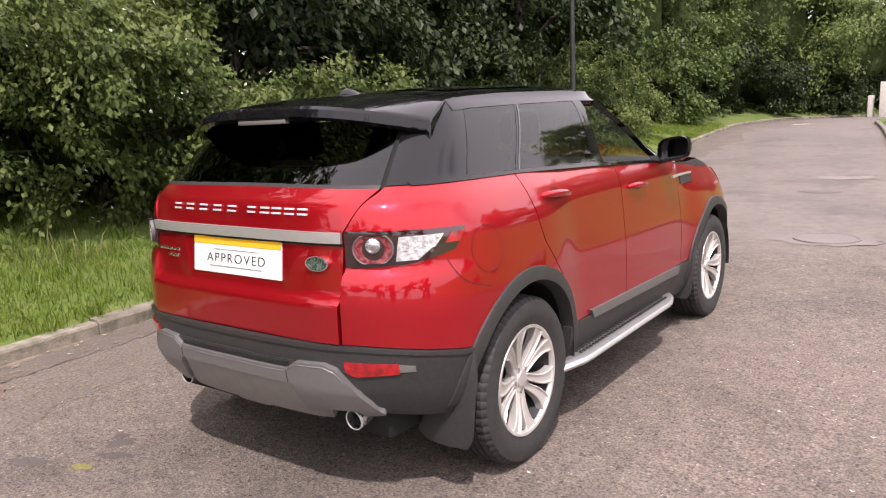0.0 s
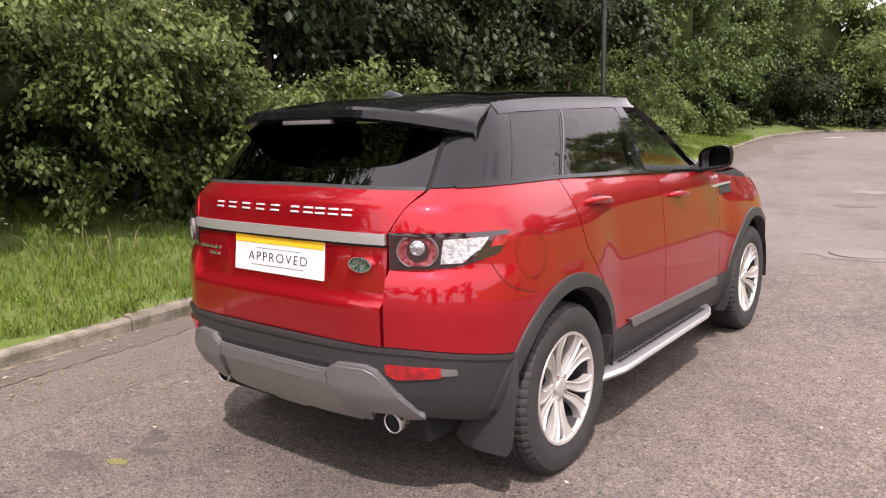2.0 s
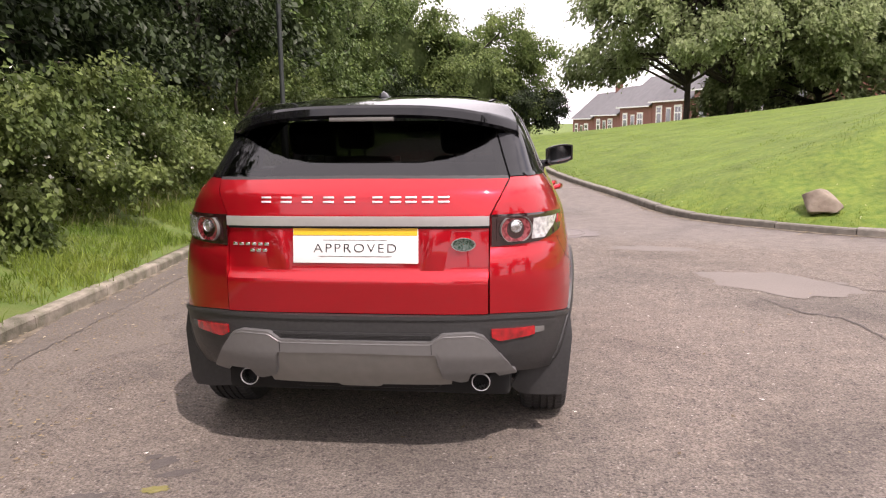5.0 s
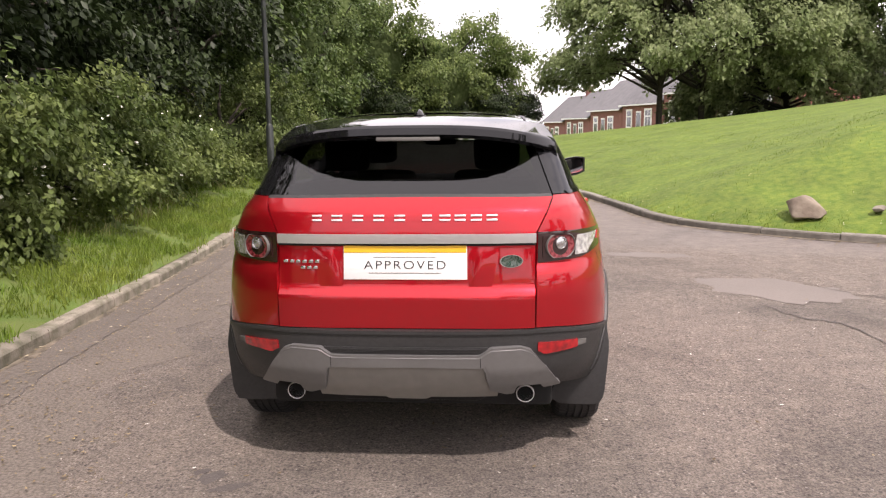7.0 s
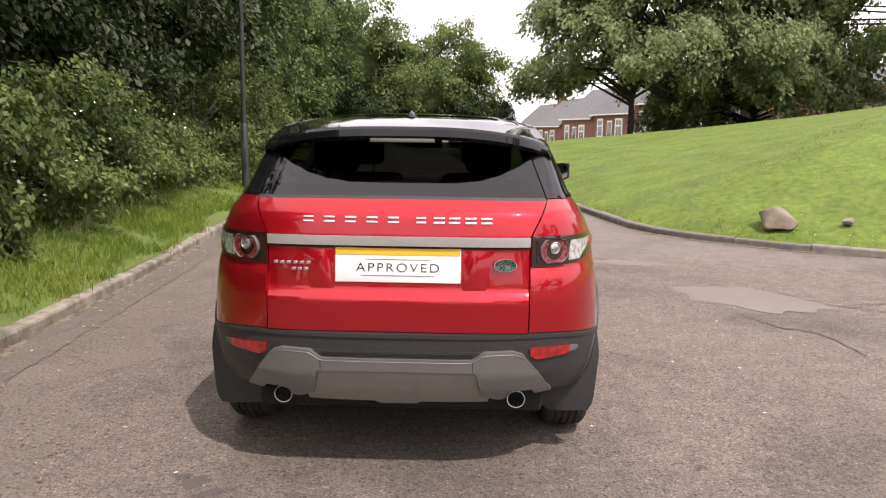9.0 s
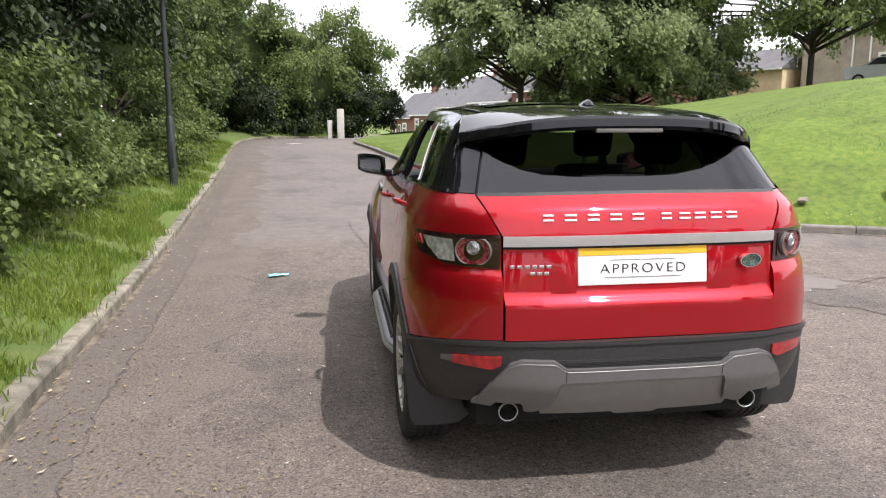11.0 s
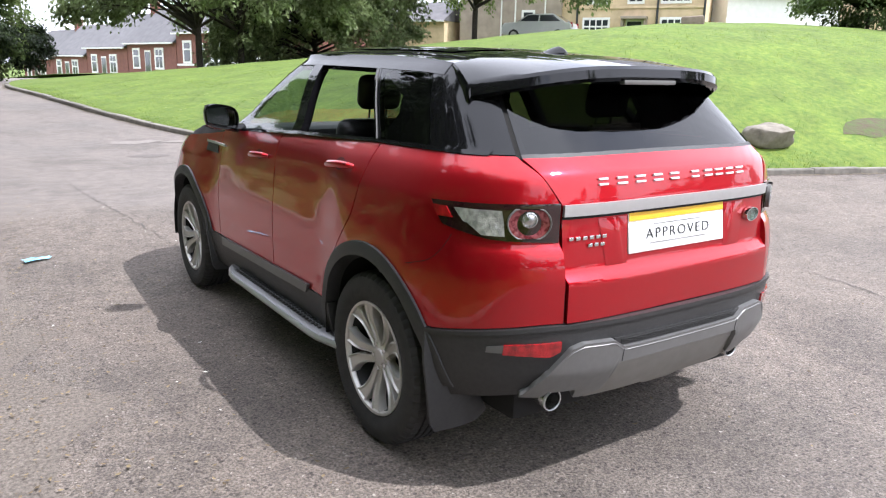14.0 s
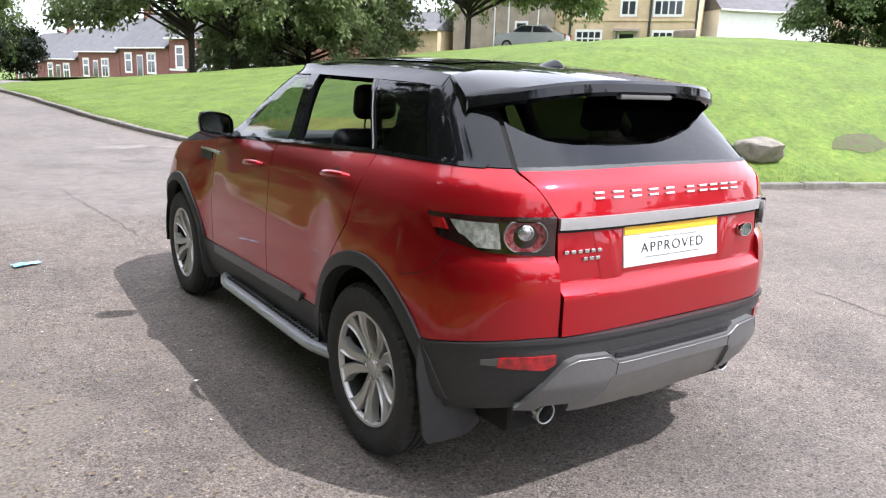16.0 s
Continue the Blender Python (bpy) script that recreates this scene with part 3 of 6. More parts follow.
def k_of_y(z, y, upper=False):
    xs, ys = outline(int(round(z * 1000)), False, upper)
    return float(np.interp(y, ys, np.arange(len(ys))))


def arch_z(y, r=ARCH, floor=0.30):
    """The lower edge of the skin: over the wheels a circle."""
    z = floor
    for c in (0.0, BASE):
        if abs(y - c) < r:
            z = max(z, WHEEL_R + math.sqrt(r * r - (y - c) ** 2))
    return z


def skin(name, kl, kr, zb, zt, nu, nv, material, sides=(1, -1), parent=None, out=0.0, depth=0.02, gate=False, upper=False, label="", whole=False):
    """A panel of the skin between two edges kl(z), kr(z) and two heights zb(x, y), zt(x, y), with its border turned in."""
    made = []
    g = []
    for j in range(nv + 1):
        for i in range(nu + 1):
            u, v = i / nu, j / nv
            z = 0.8
            for _ in range(7):
                k = kl(z) + (kr(z) - kl(z)) * u
                x, y, _z = at(z, k, gate, upper)
                z = zb(x, y) + (zt(x, y) - zb(x, y)) * v
            k = kl(z) + (kr(z) - kl(z)) * u
            g.append(Vector(at(z, k, gate, upper, out)))
    w = nu + 1
    faces = [(j * w + i, j * w + i + 1, (j + 1) * w + i + 1, (j + 1) * w + i) for j in range(nv) for i in range(nu)]
    ring = [i for i in range(nu)] + [j * w + nu for j in range(nv)] + [nv * w + i for i in range(nu, 0, -1)] + [j * w for j in range(nv, 0, -1)]
    cx = Vector((0, 1.2, 0.9))
    base = len(g)
    for r in ring:
        p = g[r]
        i, j = r % w, r // w
        du = g[j * w + min(i + 1, nu)] - g[j * w + max(i - 1, 0)]
        dv = g[min(j + 1, nv) * w + i] - g[max(j - 1, 0) * w + i]
        nrm = du.cross(dv)
        nrm = nrm.normalized() if nrm.length > 1e-9 else Vector((1, 0, 0))
        if nrm.dot(p - cx) < 0:
            nrm = -nrm
        g.append(p - nrm * depth)
    m = len(ring)
    for q in range(m):
        faces.append((ring[q], base + q, base + (q + 1) % m, ring[(q + 1) % m]))
    if whole:   # mirror into one piece across the middle
        g2 = [Vector((-p.x, p.y, p.z)) for p in g]
        f2 = [tuple(i + len(g) for i in reversed(f)) for f in faces]
        keep = [f for f in faces]
        v, f = g + g2, keep + f2
        bm = bmesh.new()
        bv = [bm.verts.new(p) for p in v]
        for q in f:
            try:
                bm.faces.new([bv[i] for i in q])
            except ValueError:
                pass
        bmesh.ops.remove_doubles(bm, verts=bm.verts, dist=0.0006)
        inner = [e for e in bm.faces if all(abs(vv.co.x) < 0.001 for vv in e.verts)]
        bmesh.ops.delete(bm, geom=inner, context="FACES")
        bmesh.ops.recalc_face_normals(bm, faces=bm.faces)
        return part(name, bm, material, parent or car, label)
    for s in sides:
        v = [(p.x * s, p.y, p.z) for p in g]
        f = faces if s > 0 else [tuple(reversed(q)) for q in faces]
        made.append(put(name, v, f, material, parent or car, label))
    return made


def gate_edge(z):
    return lut(z, (0.6, 1.10, 1.25, 1.41, 1.5), (0.57, 0.572, 0.652, 0.598, 0.57))


GAP = 0.0035
REAR_DOOR, SPLIT, FRONT_DOOR = 0.135, 1.12, 2.03


def rear_door_edge(z):
    return lut(z, (0.5, 0.70, 0.86, 0.95, 1.04, 1.24), (0.45, 0.36, 0.235, 0.165, 0.14, 0.115))


SILL = 0.50


def red_foot(x, y):
    return lut(y, (-0.80, -0.74, -0.45), (0.692, 0.690, 0.640))


# dark inner shell behind the shut lines
skin("inner_shell", lambda z: k_of_x(z, 0.60), lambda z: 289.0, lambda x, y: max(0.42, arch_z(y, 0.46, 0.33)), lambda x, y: belt(y) - 0.005, 150, 8, M["gap"], out=-0.024, depth=0.004)
skin("rear_shell", lambda z: 0.0, lambda z: k_of_x(z, 0.62), lambda x, y: 0.42, lambda x, y: 1.235, 20, 8, M["gap"], out=-0.09, depth=0.004, whole=True)
# painted panels
skin("rear_quarter_panel", lambda z: k_of_x(z, gate_edge(z) + GAP), lambda z: k_of_y(z, rear_door_edge(z) - GAP), lambda x, y: max(red_foot(x, y), arch_z(y, ARCH, 0.0)), lambda x, y: belt(y), 64, 34, M["red"])
skin("rear_door", lambda z: k_of_y(z, rear_door_edge(z) + GAP), lambda z: k_of_y(z, SPLIT - GAP), lambda x, y: max(SILL, arch_z(y, ARCH, 0.0)), lambda x, y: belt(y), 40, 26, M["red"])
front_doors = skin("front_door", lambda z: k_of_y(z, SPLIT + GAP), lambda z: k_of_y(z, FRONT_DOOR - GAP), lambda x, y: SILL, lambda x, y: belt(y), 30, 26, M["red"])
skin("front_wing", lambda z: k_of_y(z, FRONT_DOOR + GAP), lambda z: 255.0, lambda x, y: max(0.50, arch_z(y, ARCH, 0.0)), lambda x, y: lut(y, (1.9, 2.4, 3.0, 3.6), (1.155, 1.10, 1.04, 0.93)), 50, 20, M["red"])
skin("front_bumper", lambda z: 255.4, lambda z: 318.0, lambda x, y: 0.30, lambda x, y: lut(y, (2.9, 3.4, 3.6), (0.90, 0.88, 0.87)), 40, 12, M["red"], whole=True)
tailgate = skin("tailgate", lambda z: 0.0, lambda z: k_of_x(z, gate_edge(z) - GAP, True), lambda x, y: 0.692, lambda x, y: 1.25 + 0.006 * (1 - (x / 0.65) ** 2), 34, 46, M["red"], gate=True, whole=True, label="red tailgate with stepped ledge under the plate")
# bonnet
def bonnet(u, v):
    y = 2.14 + 1.27 * v
    w = lut(y, (2.08, 2.6, 3.0, 3.4), (0.78, 0.74, 0.69, 0.58))
    x = w * (2 * u - 1)
    return x, y, lut(y, (2.0, 2.5, 3.0, 3.3, 3.42), (1.13, 1.11, 1.06, 1.00, 0.93)) - 0.05 * abs(2 * u - 1) ** 3


put("bonnet", *grid(bonnet, 24, 24), M["red"], car)

# black lower trim: bumper, arches and sills
skin("rear_bumper", lambda z: 0.0, lambda z: k_of_y(z, -0.40), lambda x, y: max(lut(abs(x), (0, 0.44, 0.47, 0.60, 0.63, 0.70, 0.9), (0.41, 0.41, 0.425, 0.425, 0.41, 0.40, 0.36)), arch_z(y, 0.47, 0.0)), lambda x, y: red_foot(x, y) - 0.004, 60, 14, M["trim"], out=0.004, whole=True, label="black textured plastic rear bumper")
skin("bumper_lip", lambda z: 0.0, lambda z: k_of_y(z, -0.415), lambda x, y: red_foot(x, y) - 0.022, lambda x, y: red_foot(x, y) - 0.005, 60, 3, M["trim"], out=0.011, depth=0.012, whole=True)


def arch_ring(c):
    """Wheel-arch moulding that follows the skin."""
    def f(u, v):
        a = math.pi * (-0.03 + 1.06 * u) if c else math.pi * (-0.03 + 1.0 * u)
        r = (0.425, 0.44, 0.485, 0.498, 0.5)[int(round(v * 4))]
        o = (-0.05, 0.012, 0.014, 0.010, -0.01)[int(round(v * 4))]
        y, z = c + r * math.cos(a), WHEEL_R + r * math.sin(a)
        z2 = max(z, 0.30)
        x = at(z2, k_of_y(z2, y))[0]
        return x + o, y, z
    return grid(f, 48, 4)


for c in (0.0, BASE):
    for s in (1, -1):
        v, f = arch_ring(c)
        put("wheel_arch", [(p[0] * s, p[1], p[2]) for p in v], f if s < 0 else [tuple(reversed(q)) for q in f], M["trim"], car, "black plastic wheel arch moulding")
        lv, lf = grid(lambda u, v: (s * (0.58 + 0.34 * v), c + 0.44 * math.cos(math.pi * u * 1.1 - 0.15), WHEEL_R + 0.44 * math.sin(math.pi * u * 1.1 - 0.15)), 30, 3)
        put("arch_liner", lv, lf, M["gap"], car)
skin("sill", lambda z: k_of_y(z, 0.40), lambda z: k_of_y(z, BASE - 0.42), lambda x, y: 0.28, lambda x, y: SILL - 0.004, 20, 10, M["trim"], out=0.006, depth=0.04, label="black plastic sill cladding")
skin("door_moulding", lambda z: k_of_y(z, 0.64 + (0.53 - z) * 0.6), lambda z: k_of_y(z, 1.96), lambda x, y: lut(y, (0.6, 1.96), (0.478, 0.447)), lambda x, y: lut(y, (0.6, 1.96), (0.522, 0.497)), 24, 4, M["mould"], out=0.016, depth=0.02, label="satin grey door moulding")


# silver skid plate and step
def skid_top(x):
    return lut(abs(x), (0, 0.325, 0.375, 0.50, 0.545, 0.60, 0.67), (0.580, 0.580, 0.613, 0.616, 0.598, 0.525, 0.415))


skin("skid_plate", lambda z: 0.0, lambda z: k_of_x(z, 0.672), lambda x, y: lut(abs(x), (0, 0.345, 0.365, 0.44, 0.47, 0.485, 0.585, 0.60, 0.67), (0.525, 0.52, 0.40, 0.372, 0.375, 0.422, 0.422, 0.398, 0.405)), lambda x, y: skid_top(x), 60, 10, M["silver"], out=0.03, depth=0.03, whole=True, label="satin silver rear skid plate")
def lip(u, v):
    x = 0.575 * (2 * u - 1)
    z = skid_top(x) - 0.012 + 0.013 * v
    p = at(z, k_of_x(z, abs(x)), out=0.032 - 0.016 * v)
    return math.copysign(p[0], x), p[1], z


put("skid_lip", *grid(lip, 90, 2), M["silver"], car)
skin("skid_joint", lambda z: k_of_x(z, 0.326), lambda z: k_of_x(z, 0.3285), lambda x, y: 0.524, lambda x, y: 0.572, 2, 4, M["gap"], out=0.0312, depth=0.002)
skin("lower_valance", lambda z: 0.0, lambda z: k_of_x(z, lut(z, (0.35, 0.53), (0.40, 0.43))), lambda x, y: lut(abs(x), (0, 0.085, 0.10), (0.340, 0.340, 0.354)), lambda x, y: 0.528, 40, 6, M["valance"], out=0.012, depth=0.03, whole=True)
skin("bumper_step", lambda z: 0.0, lambda z: k_of_x(z, 0.36), lambda x, y: 0.578, lambda x, y: 0.612, 40, 3, M["trim"], out=0.013, depth=0.02, whole=True, label="ribbed black bumper step")
for i in range(4):
    skin("step_rib", lambda z: 0.0, lambda z: k_of_x(z, 0.33), lambda x, y: 0.584 + 0.0065 * i, lambda x, y: 0.587 + 0.0065 * i, 30, 1, M["trim"], out=0.017, depth=0.005, whole=True)
for s in (1, -1):
    skin("reflector", lambda z: k_of_x(z, 0.578), lambda z: k_of_x(z, 0.757), lambda x, y: lut(abs(x), (0.57, 0.61, 0.757), (0.592, 0.568, 0.580)), lambda x, y: lut(abs(x), (0.57, 0.757), (0.626, 0.617)), 16, 5, M["lens_red"], sides=(s,), out=0.012, depth=0.014, label="red rear fog reflector")
    skin("reflector_surround", lambda z: k_of_x(z, 0.757), lambda z: k_of_x(z, 0.80), lambda x, y: 0.584, lambda x, y: lut(abs(x), (0.757, 0.80), (0.614, 0.606)), 8, 4, M["dull"], sides=(s,), out=0.008, depth=0.01)

# exhaust pipes
for s in (1, -1):
    prof = [(-0.036, 0.0445), (-0.039, 0.043), (-0.036, 0.0405), (0.12, 0.038), (0.14, 0.044), (0.02, 0.045)]
    v, f = lathe(prof, 28, "y")
    ob = put("exhaust_tip", v, f, M["steel"], car, "chrome exhaust tip")
    ob.matrix_basis = pose(0.53 * s, -0.650, 0.361, 4, 0, 0) @ Matrix.Diagonal((0.92, 1, 0.92, 1))
    v, f = lathe([(0.03, 0.001), (0.03, 0.0405), (0.031, 0.0405), (0.031, 0.001)], 20, "y")
    put("bore", v, f, M["gap"], ob)
    v, f = lathe([(-0.040, 0.0448), (-0.042, 0.0428), (-0.040, 0.0408), (-0.03, 0.0408), (-0.03, 0.0448)], 32, "y")
    put("rolled_edge", v, f, M["letter"], ob)
    v, f = lathe([(0.1, 0.03), (0.5, 0.03), (0.5, 0.001), (0.1, 0.001)], 12, "y")
    put("pipe", v, f, M["dull"], ob)
# rear underbody
part("underbody", box_bm(-0.66, 0.66, -0.62, 3.3, 0.27, 0.48, 0.03), M["gap"], car)
part("spare_well", box_bm(-0.36, 0.36, -0.68, -0.35, 0.30, 0.42, 0.05), M["gap"], car)
part("rear_axle", box_bm(-0.72, 0.72, -0.05, 0.05, 0.30, 0.38, 0.02), M["dull"], car)

# mudflaps
for c in (0, 1):
    for s in (1, -1):
        def flap(u, v, s=s, c=c):
            z = 0.225 + 0.41 * v
            x0, x1 = lut(v, (0, 0.08, 0.45, 1), (0.70, 0.655, 0.73, 0.86)), lut(v, (0, 0.1, 0.7, 1), (0.895, 0.918, 0.94, 0.925))
            y = (-0.47 + 0.05 * v * v + 0.02 * (1 - v)) if not c else (BASE - 0.47 + 0.05 * v * v)
            return s * (x0 + (x1 - x0) * u), y - 0.012 * math.sin(math.pi * u), z
        v, f = grid(flap, 10, 12)
        n = len(v)
        v2 = [(p[0] * 0.999, p[1] + 0.014, p[2]) for p in v]
        f2 = [tuple(i + n for i in reversed(q)) for q in f]
        w = 11
        ring = list(range(11)) + [j * w + 10 for j in range(1, 13)] + [12 * w + i for i in range(9, -1, -1)] + [j * w for j in range(11, 0, -1)]
        f3 = [(ring[q], ring[(q + 1) % len(ring)], ring[(q + 1) % len(ring)] + n, ring[q] + n) for q in range(len(ring))]
        ob = put("mudflap", v + v2, f + f2 + f3, M["trim"], car, "black rubber mudflap")


# ---- glasshouse ----
ROOF_Z = 1.545
PIL = 0.006


def d_line(z):      # rear edge of the rear door's window, leaning forward
    return lut(z, (1.2, 1.245, 1.54, 1.6), (0.11, 0.15, 0.395, 0.44))


def b_line(z):
    return lut(z, (1.15, 1.21, 1.55), (0.95, 0.965, 1.05))


def a_line(z):      # front edge of the front window
    return lut(z, (1.12, 1.17, 1.51, 1.58), (1.92, 1.85, 1.47, 1.36))


def q_line(z):      # rear edge of the fixed quarter glass
    return lut(z, (1.2, 1.25, 1.54), (-0.26, -0.24, -0.05))


kU = lambda z, y: k_of_y(z, y, True)
TOP = lambda x, y: lut(y, (-0.4, 0.0, 0.4, 1.0, 1.5), (1.505, 1.532, 1.542, 1.552, 1.55))
BOT = lambda x, y: belt(y) + 0.014


def rail_top(y):
    return TOP(0, y) + lut(y, (-0.14, 0.3, 1.0, 1.55), (0.046, 0.056, 0.055, 0.05))


skin("rear_pillar", lambda z: k_of_x(z, gate_edge(z) + 0.004), lambda z: kU(z, q_line(z)), lambda x, y: belt(y) + 0.004, lambda x, y: lut(y, (-0.5, -0.3, -0.15, 0.0), (1.435, 1.44, 1.56, 1.59)), 26, 14, M["black"], upper=True, label="gloss black rear pillar")
skin("quarter_glass", lambda z: kU(z, q_line(z) + 0.004), lambda z: kU(z, d_line(z) - 0.022), BOT, TOP, 10, 8, M["privacy"], upper=True, depth=0.003, label="tinted rear quarter window")
glass_r = skin("rear_door_glass", lambda z: kU(z, d_line(z) + 0.022), lambda z: kU(z, b_line(z) - 0.05), BOT, TOP, 12, 8, M["privacy"], sides=(1,), upper=True, depth=0.003, label="tinted rear door window")
glass_f = skin("front_door_glass", lambda z: kU(z, b_line(z) + 0.05), lambda z: kU(z, a_line(z)), BOT, lambda x, y: min(TOP(x, y), 1.545), 12, 8, M["clear"], sides=(-1,), upper=True, depth=0.003, label="clear front door window")
skin("quarter_trim", lambda z: kU(z, q_line(z) - 0.02), lambda z: kU(z, lut(z, (1.25, 1.31, 1.35, 1.44, 1.48, 1.54), (0.2, 0.16, 0.11, 0.14, 0.27, 0.37))), BOT, TOP, 10, 8, M["cabin"], upper=True, out=-0.03, depth=0.03)
skin("window_divider", lambda z: kU(z, d_line(z) - 0.022), lambda z: kU(z, d_line(z) + 0.022), BOT, TOP, 4, 8, M["black"], upper=True, out=0.002, depth=0.03)
skin("window_chrome", lambda z: kU(z, d_line(z) - 0.0025), lambda z: kU(z, d_line(z) + 0.0025), BOT, TOP, 2, 8, M["silver"], upper=True, out=0.007, depth=0.006)
skin("centre_pillar", lambda z: kU(z, b_line(z) - 0.05), lambda z: kU(z, b_line(z) + 0.05), BOT, TOP, 5, 8, M["black"], upper=True, out=0.002, depth=0.04)
skin("front_pillar", lambda z: kU(z, a_line(z)), lambda z: 246.0, lambda x, y: belt(y) + 0.003, lambda x, y: 1.60, 14, 18, M["black"], upper=True, depth=0.03)
skin("waist_strip", lambda z: kU(z, -0.50), lambda z: kU(z, 1.84), lambda x, y: belt(y) + 0.001, lambda x, y: belt(y) + 0.016, 50, 2, M["black"], upper=True, out=0.006, depth=0.02)
skin("roof_rail", lambda z: kU(z, -0.135), lambda z: kU(z, 1.52), lambda x, y: TOP(x, y), lambda x, y: rail_top(y), 40, 5, M["black"], upper=True, out=0.003, depth=0.03)
skin("gate_gap_filler", lambda z: k_of_x(z, gate_edge(z) - 0.035), lambda z: k_of_x(z, gate_edge(z) + 0.05), lambda x, y: 1.245, lambda x, y: 1.50, 6, 10, M["gap"], out=-0.02, depth=0.004)
windscreen = skin("windscreen", lambda z: 246.0, lambda z: 318.0, lambda x, y: 1.14, lambda x, y: 1.60, 20, 14, M["clear"], upper=True, depth=0.003, whole=True)
rear_glass = skin("rear_window", lambda z: 0.0, lambda z: k_of_x(z, gate_edge(z) - GAP, True), lambda x, y: 1.262 + 0.006 * (1 - (x / 0.65) ** 2), lambda x, y: 1.50, 24, 14, M["reartint"], gate=True, depth=0.004, whole=True, label="dark tinted rear window")
skin("window_seal", lambda z: 0.0, lambda z: k_of_x(z, gate_edge(z) - GAP, True), lambda x, y: 1.25 + 0.006 * (1 - (x / 0.65) ** 2), lambda x, y: 1.263 + 0.006 * (1 - (x / 0.65) ** 2), 24, 2, M["trim"], gate=True, depth=0.01, whole=True)
for g in glass_r + glass_f + [windscreen, rear_glass]:
    g.visible_shadow = False


ROOF_Y = [-0.6, -0.3] + [-0.14 + 0.0425 * i for i in range(41)]
ROOF_W = [at(rail_top(y), k_of_y(rail_top(y), max(y, -0.13), True), upper=True)[0] + 0.004 for y in ROOF_Y]


def roof_w(y):
    return lut(y, ROOF_Y, ROOF_W)


def roof_z(x, y):
    zc = lut(y, (-0.6, -0.14, 0.3, 0.9, 1.35, 1.56), (1.56, 1.615, 1.641, 1.655, 1.650, 1.615))
    ze = rail_top(y) - 0.002
    return zc - max(zc - ze, 0.0) * min(1.05, abs(x) / max(roof_w(y), 0.05)) ** 3.0


def roof_fn(u, v):
    y = -0.14 + v * 1.68
    x = (2 * u - 1) * roof_w(y)
    return x, y, roof_z(x, y)


v, f = grid(roof_fn, 34, 40)
roof = put("roof", v, f, M["black"], car, "gloss black roof")
v, f = grid(lambda u, v: ((2 * u - 1) * 0.46, 0.12 + v * 1.05, roof_z((2 * u - 1) * 0.46, 0.12 + v * 1.05) + 0.004), 20, 20)
put("glass_panel", v, f, M["black"], roof)
for s in (1, -1):
    v, f = grid(lambda u, v: (s * (0.535 + 0.016 * u), -0.1 + v * 1.25, roof_z(0.54, -0.1 + v * 1.25) + 0.004), 2, 24)
    put("roof_groove", v, f, M["trim"], roof)


def spoiler_top(u, v):
    q = 2 * u - 1
    e, g = max(0.0, abs(q) - 0.9) / 0.1, max(0.0, v - 0.84) / 0.16
    qq, vv_ = math.copysign(min(abs(q), 0.9) / 0.9, q), min(v, 0.84) / 0.84
    w = roof_w(-0.14) + 0.045 * vv_
    x = qq * w + math.copysign(0.010 * math.sin(e * math.pi / 2), q)
    y1 = -0.556 + 0.25 * abs(qq) ** 4
    y = -0.143 + (y1 + 0.143) * vv_ - 0.016 * math.sin(g * math.pi / 2)
    z = roof_z(qq * roof_w(-0.14), -0.14) - 0.045 * vv_ ** 1.3 - 0.03 * abs(qq) ** 3 * vv_
    return x, y, z - 0.042 * (1 - math.cos(g * math.pi / 2)) - 0.06 * (0.35 + 0.65 * vv_) * (1 - math.cos(e * math.pi / 2)) * (1 - 0.5 * g)


sv, sf = grid(spoiler_top, 40, 12)
n = len(sv)
sv2 = []
for j in range(13):
    for i in range(41):
        x, y, z = spoiler_top(i / 40, j / 12)
        v_ = j / 12
        sv2.append((x * 0.99, y + 0.014 * v_, z - lut(v_, (0, 0.5, 0.84, 1), (0.05, 0.055, 0.058, 0.014))))
w = 41
ring = list(range(w)) + [j * w + 40 for j in range(1, 13)] + [12 * w + i for i in range(39, -1, -1)] + [j * w for j in range(11, 0, -1)]
sf3 = [(ring[q], ring[(q + 1) % len(ring)], ring[(q + 1) % len(ring)] + n, ring[q] + n) for q in range(len(ring))]
spoiler = put("roof_spoiler", sv + sv2, sf + [tuple(i + n for i in reversed(q)) for q in sf] + sf3, M["black"], car, "gloss black roof spoiler")
part("brake_light", box_bm(-0.145, 0.145, -0.568, -0.54, 1.500, 1.518, 0.004), M["dull"], spoiler, "slim high-level brake light")
# fin aerial
def fin(u, v):
    a = 2 * math.pi * u
    r = (1 - v) ** 0.7
    return 0.032 * r * math.cos(a), 0.0 + 0.09 * r * math.sin(a) - 0.03 * v, roof_z(0, 0) - 0.002 + 0.03 * v
put("fin_aerial", *grid(fin, 16, 6), M["black"], roof)


